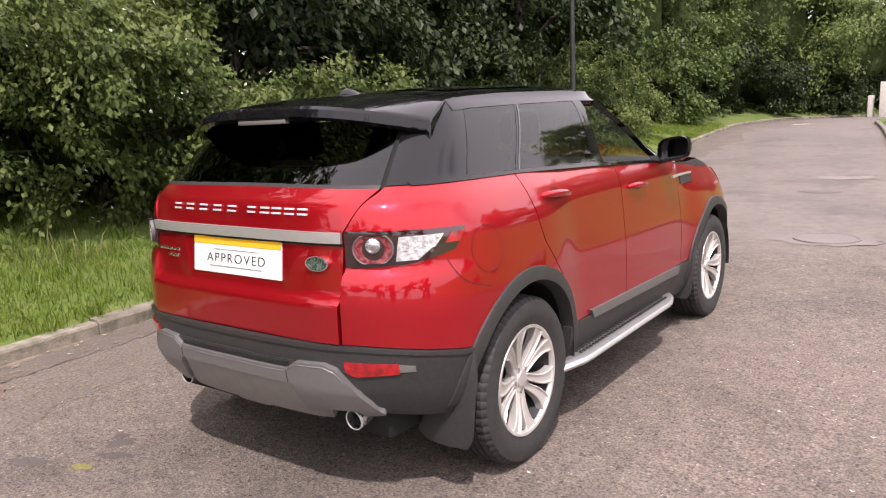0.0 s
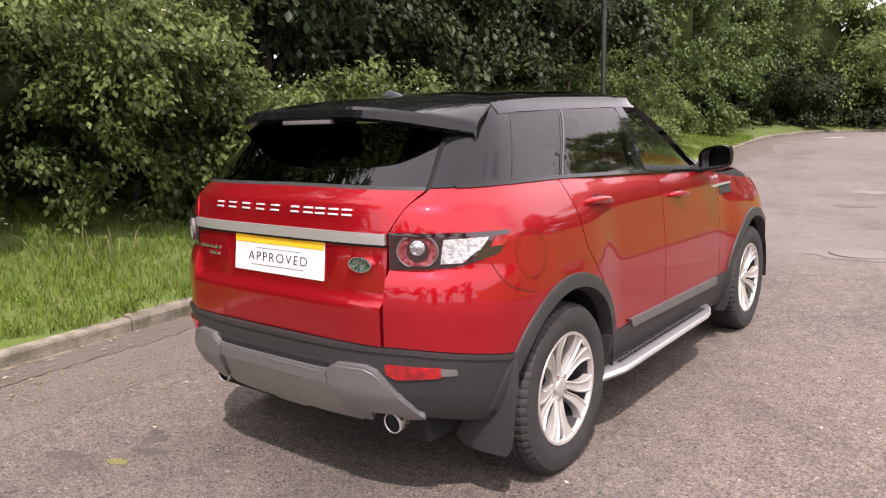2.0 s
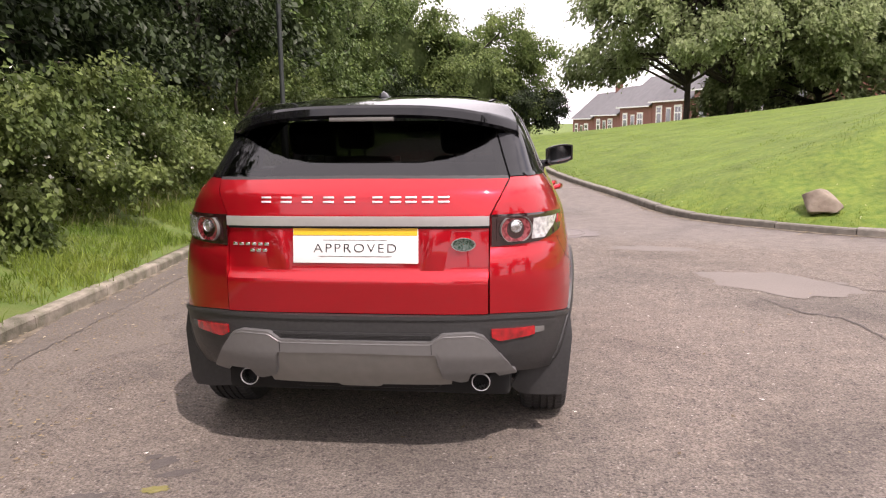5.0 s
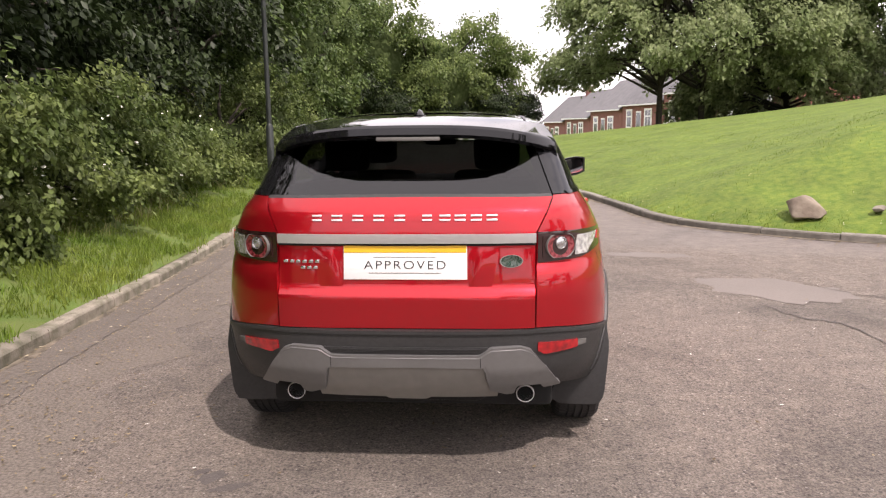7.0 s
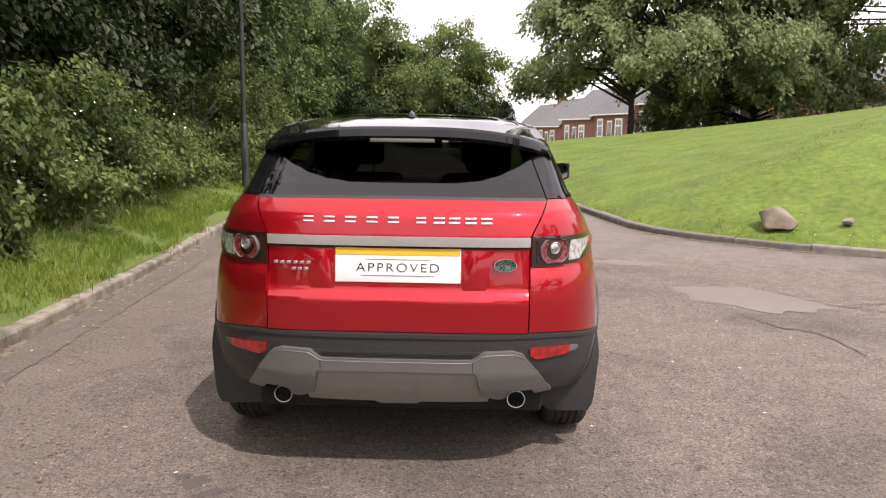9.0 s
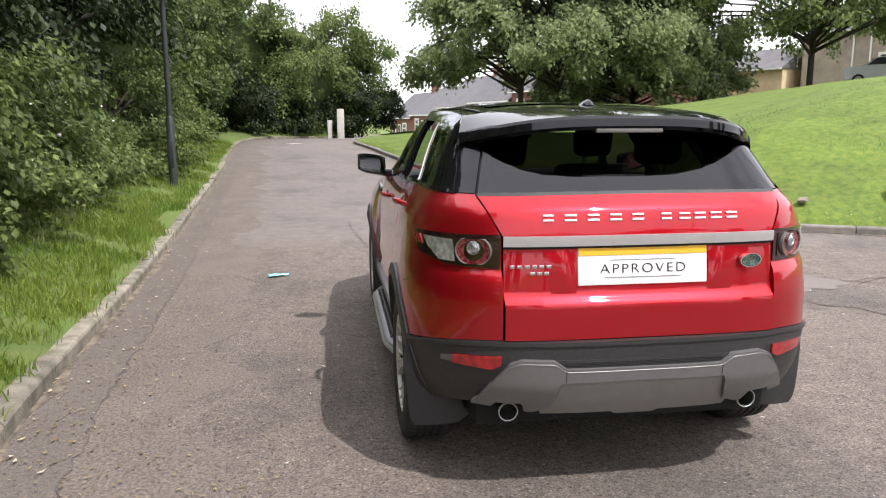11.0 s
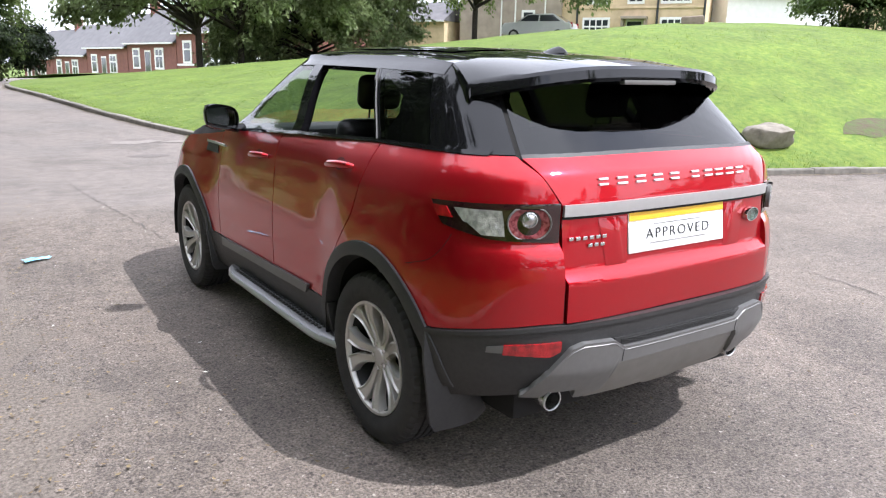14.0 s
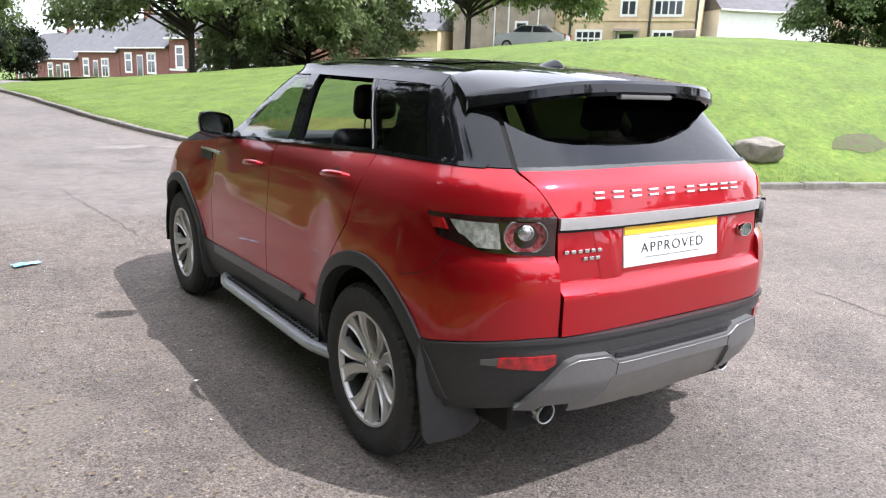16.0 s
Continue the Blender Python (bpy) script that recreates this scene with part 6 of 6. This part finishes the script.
# ---- houses ----
def house(name, place, turn, wdt, dep, eave, ridge, wall_m, label, windows, doors=(), chimney=None, roof_m="slate", group="", rim_w=0.12, sill_band=False):
    root = empty(name, place, label, "house", group, turn)
    part("wall", box_bm(-wdt / 2, wdt / 2, 0, dep, -2.5, eave), M[wall_m], root, smooth=0)
    o = 0.35
    e0, r0 = eave - 0.05, ridge
    if ridge > eave:
        v = [(-wdt / 2 - 0.1, -o, e0), (wdt / 2 + 0.1, -o, e0), (wdt / 2 + 0.1, dep + o, e0), (-wdt / 2 - 0.1, dep + o, e0), (-wdt / 2 - 0.1, dep / 2, r0), (wdt / 2 + 0.1, dep / 2, r0)]
        put("roof", v, [(0, 1, 5, 4), (2, 3, 4, 5), (0, 4, 3), (1, 2, 5), (0, 3, 2, 1)], M[roof_m], root, "", 0)
        part("gutter", box_bm(-wdt / 2 - 0.1, wdt / 2 + 0.1, -o - 0.08, -o + 0.02, e0 - 0.1, e0 + 0.02), M["white"], root, smooth=0)
    for x, z, ww, hh, bars in windows:
        win = part("window", box_bm(x - ww / 2 - rim_w, x + ww / 2 + rim_w, -0.05, 0.02, z - 0.15, z + hh + 0.15), M["white"], root, smooth=0)
        for b in range(bars):
            pw = ww / bars
            for lo_, hi_ in ((0, 0.62), (0.66, 1.0)):
                part("pane", box_bm(x - ww / 2 + pw * b + 0.05, x - ww / 2 + pw * (b + 1) - 0.05, -0.058, -0.03, z + hh * lo_ + 0.03, z + hh * hi_ - 0.03), M["darkpane"], win, smooth=0)
    if sill_band:
        part("sill_band", box_bm(-wdt / 2, wdt / 2, -0.04, 0.02, 0.42, 0.58), M["white"], root, smooth=0)
    for x, ww, hh, mt in doors:
        d = part("door", box_bm(x - ww / 2, x + ww / 2, -0.06, 0.02, 0, hh), M[mt], root, smooth=0)
        part("door_frame", box_bm(x - ww / 2 - 0.12, x + ww / 2 + 0.12, -0.04, 0.02, 0, hh + 0.14), M["white"], d, smooth=0)
    if chimney:
        for x, hgt in chimney:
            c = part("chimney", box_bm(x - 0.4, x + 0.4, dep / 2 - 0.35, dep / 2 + 0.35, ridge - 0.8, ridge + hgt), M["brick"], root, smooth=0)
            part("chimney_cap", box_bm(x - 0.46, x + 0.46, dep / 2 - 0.41, dep / 2 + 0.41, ridge + hgt, ridge + hgt + 0.12), M["concrete"], c, smooth=0)
    return root


# brick terrace that runs away beyond the lawn
a0, a1 = Vector((19.0, 45)), Vector((6.6, 102))
dirn = (a1 - a0).normalized()
turn = math.degrees(math.atan2(-dirn.y, -dirn.x))
for i in range(6):
    c = a0 + dirn * (4.8 + 9.6 * i)
    z = lut(i, (0, 5), (1.5, -1.3))
    house("terraced_house", (c.x, c.y, z), turn, 9.5, 7, 2.9 + (0.2 if i % 2 else 0), 6.2 + (0.2 if i % 2 else 0), "brick", "single-storey red brick terraced house with slate roof and white windows", [(-2.9, 0.75, 1.1, 1.55, 1), (1.6, 0.75, 1.3, 1.55, 2)], [(-0.6, 0.9, 2.1, "darkpane")], [(3.8, 1.0)] if i in (1, 3, 5) else None, group="brick terrace", rim_w=0.2, sill_band=i < 2)
# tan stone house on the rise
stone = house("stone_house", (39.6, 36.25, 3.0), -57, 10.1, 8, 6.6, 9.6, "stone", "two-storey tan stone house with white casement windows", [(-2.45, 0.9, 1.8, 1.35, 4), (-2.45, 3.45, 1.7, 1.5, 3), (0.3, 3.45, 1.0, 1.5, 2), (3.05, 3.45, 1.9, 1.5, 4), (3.05, 0.9, 1.8, 1.35, 4)], [(0.3, 1.0, 2.1, "darkpane")], rim_w=0.1)
part("string_course", box_bm(-5.08, 5.08, -0.09, 0.02, 3.0, 3.16), M["stone"], stone, smooth=0)
part("string_course", box_bm(-5.08, 5.08, -0.09, 0.02, 5.7, 5.9), M["stone"], stone, smooth=0)
part("door_hood", box_bm(-0.6, 1.2, -0.7, 0.02, 2.25, 2.45, 0.03), M["greystone"], stone, smooth=0)
for x in (-0.5, 1.1):
    part("hood_bracket", box_bm(x - 0.1, x + 0.1, -0.5, 0.02, 1.75, 2.25, 0.03), M["greystone"], stone, smooth=0)
for x in (-3.85, 1.85, 5.0):
    put("downpipe", *tube([(x, -0.1, -0.5), (x, -0.1, 6.4)], [0.08, 0.08], 8), M["post"], stone)
wing = house("stone_wing", (34.4, 43.6, 2.9), -57, 8.0, 7, 4.7, 6.9, "greystone", "lower grey-brown wing beside the stone house", [(1.5, 1.9, 0.8, 1.0, 1)])
for x in (-0.6, 0.5, 2.8):
    put("downpipe", *tube([(x, -0.1, -0.5), (x, -0.1, 4.5)], [0.06, 0.06], 8), M["white"], wing)
house("stone_outbuilding", (29.0, 50.0, 2.2), -60, 7.0, 6, 3.0, 4.6, "stone", "low tan stone outbuilding behind the tree", [])
house("white_house", (50.0, 31.0, 3.0), -25, 9, 7, 4.2, 7.0, "white", "white rendered house behind the rise", [])
house("gabled_house", (60.0, 25.0, 3.0), -30, 9.0, 8, 4.6, 8.5, "stone", "pale stone house with steep slate roof beyond the rise", [(0, 2.5, 1.0, 1.2, 2)], None or (), [(2.0, 1.2)])


# ---- cars parked in the distance ----
def far_car(place, turn, paint, label):
    """A small hatchback: x along its length, seen from afar."""
    root = empty("parked_car", place, label, "car", "cars parked far off", turn)
    side = [(-2.0, 0.32), (-2.02, 0.75), (-1.9, 0.95), (-1.1, 1.0), (-0.55, 1.42), (0.9, 1.46), (1.6, 1.0), (1.98, 0.92), (2.0, 0.4), (1.9, 0.3)]
    bm = bmesh.new()
    a, b = [bm.verts.new((x, -0.85 + 0.16 * max(0, z - 0.9) * 2, z)) for x, z in side], [bm.verts.new((x, 0.85 - 0.16 * max(0, z - 0.9) * 2, z)) for x, z in side]
    n = len(side)
    bm.faces.new(a)
    bm.faces.new(b[::-1])
    for i in range(n):
        bm.faces.new((a[i], b[i], b[(i + 1) % n], a[(i + 1) % n]))
    bmesh.ops.recalc_face_normals(bm, faces=bm.faces)
    bmesh.ops.bevel(bm, geom=list(bm.edges), offset=0.05, segments=2, affect="EDGES")
    part("body", bm, paint, root, smooth=50)
    for s in (1, -1):
        lean = lambda z: s * (0.856 - 0.32 * (z - 0.9))
        for x0, x1, x2, x3 in ((-0.95, 0.1, 0.1, -0.52), (0.18, 1.35, 0.88, 0.18)):
            put("side_window", [(x0, lean(1.03), 1.03), (x1, lean(1.03), 1.03), (x2, lean(1.37), 1.37), (x3, lean(1.37), 1.37)], [(0, 1, 2, 3)], M["darkpane"], root, "", 0)
        for x in (-1.28, 1.25):
            w_ = put("wheel", *lathe([(-0.09, 0.3), (0.09, 0.3), (0.1, 0.2), (0.1, 0.001), (-0.09, 0.001)], 24, "y"), M["rubber"], root)
            w_.matrix_basis = pose(x, s * 0.78, 0.3)
            put("hubcap", *lathe([(s * 0.105, 0.19), (s * 0.115, 0.001)], 16, "y", closed=False), M["alloy"], w_)
        part("headlight", box_bm(-2.02, -1.9, s * 0.65 - 0.14, s * 0.65 + 0.14, 0.7, 0.86, 0.03), M["lens_clear"], root)
        part("tail_light", box_bm(1.9, 2.02, s * 0.68 - 0.1, s * 0.68 + 0.1, 0.72, 0.98, 0.03), M["lens_red"], root)
    put("windscreen", [(-1.06, -0.72, 1.05), (-1.06, 0.72, 1.05), (-0.62, 0.62, 1.40), (-0.62, -0.62, 1.40)], [(0, 1, 2, 3)], M["darkpane"], root, "", 0)
    put("back_window", [(1.58, -0.7, 1.06), (1.58, 0.7, 1.06), (1.0, 0.62, 1.42), (1.0, -0.62, 1.42)], [(0, 1, 2, 3)], M["darkpane"], root, "", 0)
    return root


far_car((15.3, 52.8, 0.8), 85, M["carwhite"], "small white hatchback parked before the brick terrace")
far_car((26.4, 30.7, land(26.4, 30.7)[0] + 0.01), -57, M["carwhite"], "small white hatchback parked before the stone house")


# ---- grass blades ----
def blades(name, pts, size, rng, material, label, parent=None):
    n = len(pts)
    a = rng.uniform(0, 2 * np.pi, n)
    lean = rng.normal(0, 0.45, (n, 2))
    h = size * rng.uniform(0.5, 1.4, n)
    wv = np.stack([np.cos(a), np.sin(a), np.zeros(n)], 1) * (0.003 + 0.02 * h)[:, None]
    mid = pts + np.stack([lean[:, 0] * h * 0.35, lean[:, 1] * h * 0.35, h * 0.6], 1)
    tip = pts + np.stack([lean[:, 0] * h, lean[:, 1] * h, h], 1)
    v = np.stack([pts - wv, pts + wv, mid + wv * 0.7, mid - wv * 0.7, tip], 1).reshape(-1, 3)
    i = np.arange(n) * 5
    f = np.stack([i, i + 1, i + 2, i, i + 2, i + 3, i + 3, i + 2, i + 4], 1).reshape(-1, 3)
    ob = new(name, leaf_mesh(name, v, f, material))
    return tagged(ob, label, "grass", "", "stuff")


rng = np.random.default_rng(7)
pts = []
LN = len(LINE_L)
for _ in range(250000):
    i = rng.integers(0, LN)
    p, n2 = LINE_L[i], NL[i]
    if not -7 < p.y < 24 or (p.y > 9 and rng.random() < 0.5):
        continue
    d = 0.09 + 3.2 * rng.random() ** 1.3
    if d < 0.2 and noise.noise(Vector((p.x * 2, p.y * 1.6, 3))) < 0.05:
        continue
    q = p + n2 * d
    qx, qy = q.x + rng.normal(0, 0.05), q.y + rng.normal(0, 0.12)
    if noise.noise(Vector((qx * 1.3, qy * 1.3, 5))) < -0.32:
        continue
    pts.append((qx, qy, road_z(p.y) + 0.09 + 0.2 * d - 0.01 + 0.012 * (d < 0.2)))
blades("verge_grass", np.array(pts), 0.09, rng, M["blade"], "long ragged grass growing on the verge")
pts = []
for _ in range(9000):      # taller weeds and dry stems at the hedge's foot
    i = rng.integers(0, LN)
    p, n2 = LINE_L[i], NL[i]
    if not -4 < p.y < 13:
        continue
    d = 1.15 + 0.75 * rng.random()
    q = p + n2 * d
    qx, qy = q.x + rng.normal(0, 0.1), q.y + rng.normal(0, 0.15)
    if noise.noise(Vector((qx * 1.1, qy * 1.1, 15))) < 0.0:
        continue
    pts.append((qx, qy, road_z(p.y) + 0.09 + 0.2 * d - 0.02))
blades("verge_weeds", np.array(pts), 0.19, rng, M["weed"], "tall weeds and dry stems at the foot of the hedge")
pts = []
for _ in range(16000):
    i = rng.integers(0, len(LINE_R))
    p, n2 = LINE_R[i], NR_[i]
    if p.x > 17 or p.y > 24:
        continue
    d = 0.11 + 0.45 * rng.random() ** 1.6
    q = p - n2 * d
    qx, qy = q.x + rng.normal(0, 0.05), q.y + rng.normal(0, 0.05)
    dd, s = off_line(ARR_R, qx, qy)
    if s >= 0 or dd < 0.1:
        continue
    pts.append((qx, qy, lawn_z(qx, qy, max(0, dd - KW)) - 0.012))
for _ in range(110000):      # tufts over the bank
    qx, qy = rng.uniform(0, 21), rng.uniform(-2, 24)
    dd, s = off_line(ARR_R, qx, qy)
    if dd > 9 * rng.random() ** 0.6:
        continue
    if s >= 0 or dd < 0.15 or noise.noise(Vector((qx * 0.9, qy * 0.9, 2))) + 0.5 * noise.noise(Vector((qx * 3, qy * 3, 6))) < -0.12:
        continue
    pts.append((qx, qy, lawn_z(qx, qy, max(0, dd - KW)) + 0.05 * noise.noise(Vector((qx * 0.5, qy * 0.5, 7))) * min(dd, 1) - 0.012))
blades("lawn_grass", np.array(pts), 0.032, rng, M["blade"], "short mown grass near the kerb")

# ---- road marks, covers and litter ----
def decal(name, x, y, rx, ry, turn, material, label, category, h=0.012, seed=0, n=40, rough=0.25):
    """A thin ragged patch lying on the road."""
    v = [(0, 0, 0.001)]
    for k in range(n):
        a = 2 * math.pi * k / n
        e = 1 + rough * noise.noise(Vector((math.cos(a) * 2.2 + seed, math.sin(a) * 2.2, seed * 1.7))) + rough * 0.6 * noise.noise(Vector((math.cos(a) * 6 + seed, math.sin(a) * 6, 2)))
        v.append((math.cos(a) * rx * e, math.sin(a) * ry * e, 0))
    f = [(0, 1 + k, 1 + (k + 1) % n) for k in range(n)]
    ob = put(name, v, f, material, None, "", 0)
    slope = math.degrees(math.atan((road_z(y + 0.3) - road_z(y - 0.3)) / 0.6))
    ob.matrix_basis = pose(x, y, road_top(x, y) + h * 0.5, slope, 0, 0) @ pose(0, 0, 0, 0, 0, turn)
    return tagged(ob, label, category)


# manhole covers set in worn patches
for x, y, r in ((1.15, 6.0, 0.30),):
    decal("road_patch", x, y, 0.55, 0.36, 10, M["patch"], "pale worn surround of a manhole cover", "road patch", 0.010, 3)
    cover = empty("manhole_cover", (x, y + 0.03, road_z(y) + 0.016), "round iron manhole cover in the road", "manhole cover")
    put("rim", *lathe([(-0.01, r + 0.03), (0.004, r + 0.028), (0.004, r), (-0.01, r)], 36, "z"), M["patch"], cover)
    put("lid", *lathe([(0.002, r - 0.006), (0.0, 0.001)], 36, "z", closed=False), M["patch"], cover)
decal("road_patch", 1.43, 11.6, 0.42, 0.14, 0, M["scrape"], "faded white paint mark on the road", "road marking", 0.012, 31, rough=0.4)
decal("road_patch", 0.54, 11.7, 0.45, 0.22, 5, M["scrape"], "pale scraped patch of asphalt", "road patch", 0.012, 7, rough=0.6)
decal("road_patch", 0.42, 10.0, 0.34, 0.16, 0, M["faint"], "dark pothole repair in the road", "road patch", 0.012, 11, rough=0.5)
decal("oil_stain", -0.89, -0.85, 0.07, 0.05, 60, M["stain"], "small dark oil stain", "stain", 0.004, 19, rough=0.4)
decal("road_patch", -2.66, 25.4, 0.35, 0.12, 30, M["paper"], "faded white paint dash on the road", "road marking", 0.012, 27)


def crack(points, width, label, seed):
    r = random.Random(seed)
    line = smooth_line(points, 0.06)
    v = []
    for i, p in enumerate(line):
        t = (line[min(i + 1, len(line) - 1)] - line[max(i - 1, 0)]).normalized()
        n2 = Vector((-t.y, t.x))
        c = p + n2 * r.uniform(-0.025, 0.025)
        w_ = width * r.uniform(0.25, 1.0) * (0.2 + 0.8 * math.sin(math.pi * min(1, max(0, i / (len(line) - 1)))))
        for s in (-1, 1):
            q = c + n2 * w_ * s
            v.append((q.x, q.y, road_top(q.x, q.y) + 0.0055))
    f = [(2 * i, 2 * i + 2, 2 * i + 3, 2 * i + 1) for i in range(len(line) - 1)]
    ob = put("road_crack", v, f, M["stain"], None, "", 0)
    tagged(ob, label, "crack", "cracks in the road")


crack(((2.67, 2.52), (2.84, 2.08), (2.98, 2.0), (3.14, 1.76), (3.12, 1.17)), 0.02, "ragged dark crack in the asphalt", 1)
crack(((3.36, 3.43), (3.59, 2.97), (4.1, 2.6), (4.6, 2.5)), 0.012, "thin dark crack in the asphalt", 2)
crack(((3.41, 0.84), (3.4, 0.44), (3.21, -0.15), (3.0, -0.6)), 0.01, "thin dark crack in the asphalt", 4)
crack(((-1.05, 8.4), (-1.0, 7.2), (-0.85, 5.6), (-0.75, 4.1), (-0.7, 3.4)), 0.008, "long dark crack in the asphalt", 5)
edge = [p - n_ * 0.37 for p, n_ in zip(LINE_L, NL) if -6 < p.y < 9]
crack([(p.x, p.y) for p in edge[::3]], 0.007, "long ragged joint at the edge of the gutter band", 8)

decal("road_patch", 3.05, 3.1, 0.75, 0.42, -32, M["smoothpatch"], "smooth resurfaced strip of asphalt", "road patch", 0.004, 41, rough=0.45)
decal("road_patch", 2.2, 4.9, 0.5, 0.16, -10, M["smoothpatch"], "smooth resurfaced patch of asphalt", "road patch", 0.004, 43, rough=0.5)
cr = random.Random(21)
for k in range(14):
    x, y = 4.3 + cr.uniform(-0.9, 1.0), 2.9 + cr.uniform(-0.7, 0.6)
    a, run = cr.uniform(-0.6, 0.5), cr.uniform(0.25, 0.55)
    crack([(x + run * q * math.cos(a) + cr.uniform(-0.05, 0.05), y + run * q * math.sin(a) + cr.uniform(-0.05, 0.05)) for q in range(4)], 0.008, "fine crazed crack in the asphalt", 60 + k)
for k, (x, y, rx, ry) in enumerate(((-1.08, -1.2, 0.10, 0.045), (-0.78, -0.95, 0.085, 0.028), (-0.96, -0.80, 0.045, 0.025))):
    decal("oil_stain", x, y, rx, ry, 25, M["stain"], "dark worn stain on the asphalt", "stain", 0.004, 50 + k, rough=0.45)
decal("moss_patch", -0.80, -1.10, 0.055, 0.03, 20, M["moss"], "small yellow-green moss patch on the asphalt", "moss", 0.006, 57, rough=0.5)

# blue litter
lv, lf = grid(lambda u, v: (0.10 * (u - 0.5) * 2, 0.05 * (v - 0.5) * 2 * (1 - 0.5 * u), 0.012 + 0.02 * noise.noise(Vector((u * 3, v * 3, 2)))), 8, 6)
ob = put("litter", lv, lf, M["litter"], None, "", 50)
ob.matrix_basis = pose(-1.79, 3.88, road_z(3.88) + 0.012, 0, 0, 15)
tagged(ob, "crumpled piece of blue plastic litter on the road", "litter")

# fallen leaves, twigs and paper scraps
def scatter(name, n, place, size, material, label, seed, curl=0.5):
    r = np.random.default_rng(seed)
    v, f = [], []
    for k in range(n):
        x, y, z = place(r)
        a, s = r.uniform(0, 6.28), size * r.uniform(0.5, 1.4)
        c, d = math.cos(a) * s, math.sin(a) * s
        w_ = r.uniform(0.25, 0.6)
        o = len(v)
        lift = curl * s * r.uniform(0.1, 0.6)
        v += [(x - c, y - d, z + lift), (x - d * w_, y + c * w_, z), (x + c, y + d, z + lift * 0.6), (x + d * w_, y - c * w_, z)]
        f += [(o, o + 1, o + 3), (o + 1, o + 2, o + 3)]
    ob = put(name, v, f, material, None, "", 0)
    return tagged(ob, label, "debris", "", "stuff")


def by_left(spread):
    def g(r):
        while True:
            i = r.integers(0, LN)
            p, n2 = LINE_L[i], NL[i]
            if -4 < p.y < 16:
                break
        d = abs(r.normal(0, spread)) + 0.02
        q = p - n2 * d
        return q.x + r.normal(0, 0.1), q.y + r.normal(0, 0.15), road_z(q.y) + 0.014
    return g


def by_right(r):
    while True:
        i = r.integers(0, len(LINE_R))
        p, n2 = LINE_R[i], NR_[i]
        if p.x < 14 and p.y < 18:
            break
    q = p + n2 * (abs(r.normal(0, 0.25)) + 0.03)
    return q.x, q.y, road_z(q.y) + 0.014


def anywhere(r):
    x, y = r.uniform(-2.6, 3.5), r.uniform(-3, 6)
    return x, y, road_z(y) + 0.012


scatter("fallen_leaves", 8500, by_left(0.7), 0.012, M["deadleaf"], "dry yellow-brown leaves scattered along the kerb", 3)
scatter("leaf_fragments", 5000, by_left(1.1), 0.006, M["twig"], "small brown leaf fragments and bark bits on the asphalt", 14)
scatter("pale_debris", 260, by_left(0.3), 0.018, M["husk"], "pale scraps and dry petals along the kerb", 4)
scatter("kerb_debris", 900, by_right, 0.02, M["deadleaf"], "dry leaves scattered along the lawn kerb", 5)
scatter("road_debris", 90, anywhere, 0.012, M["paper"], "small pale chips lying on the road", 6)
scatter("road_leaves", 90, anywhere, 0.018, M["deadleaf"], "few dry leaves lying on the road", 8)


def on_lawn(r):
    while True:
        i = r.integers(0, len(LINE_R))
        p, n2 = LINE_R[i], NR_[i]
        q = p - n2 * (0.25 + 2.6 * r.random() ** 1.5)
        d, s = off_line(ARR_R, q.x, q.y)
        if p.x < 16 and p.y < 16 and s < 0 and d > 0.2 and noise.noise(Vector((q.x * 0.5, q.y * 0.5, 9))) > -0.05:
            return q.x, q.y, lawn_z(q.x, q.y, max(0, d - KW)) + 0.035


scatter("lawn_flowers", 170, on_lawn, 0.017, M["petal"], "small white and yellow flowers in the mown grass", 12, 0.2)


# bare earth worn into the bank
v = []
for j in range(9):
    for i in range(13):
        a, r = 2 * math.pi * i / 12, j / 8
        e = 1 + 0.8 * noise.noise(Vector((math.cos(a) * 2.3, math.sin(a) * 2.3, 4)))
        x, y = 12.1 + 0.8 * r * e * math.cos(a), 4.6 + 0.28 * r * e * math.sin(a)
        d, s = off_line(ARR_R, x, y)
        v.append((x, y, lawn_z(x, y, max(0, d - KW)) + 0.05 * noise.noise(Vector((x * 0.5, y * 0.5, 7))) * min(d, 1) + 0.03 - 0.025 * r))
f = [(j * 13 + i, j * 13 + i + 1, (j + 1) * 13 + i + 1, (j + 1) * 13 + i) for j in range(8) for i in range(12)]
tagged(put("bare_patch", v, f, M["soil"], None, "", 60), "worn patch of bare brown earth in the grass bank", "earth patch")
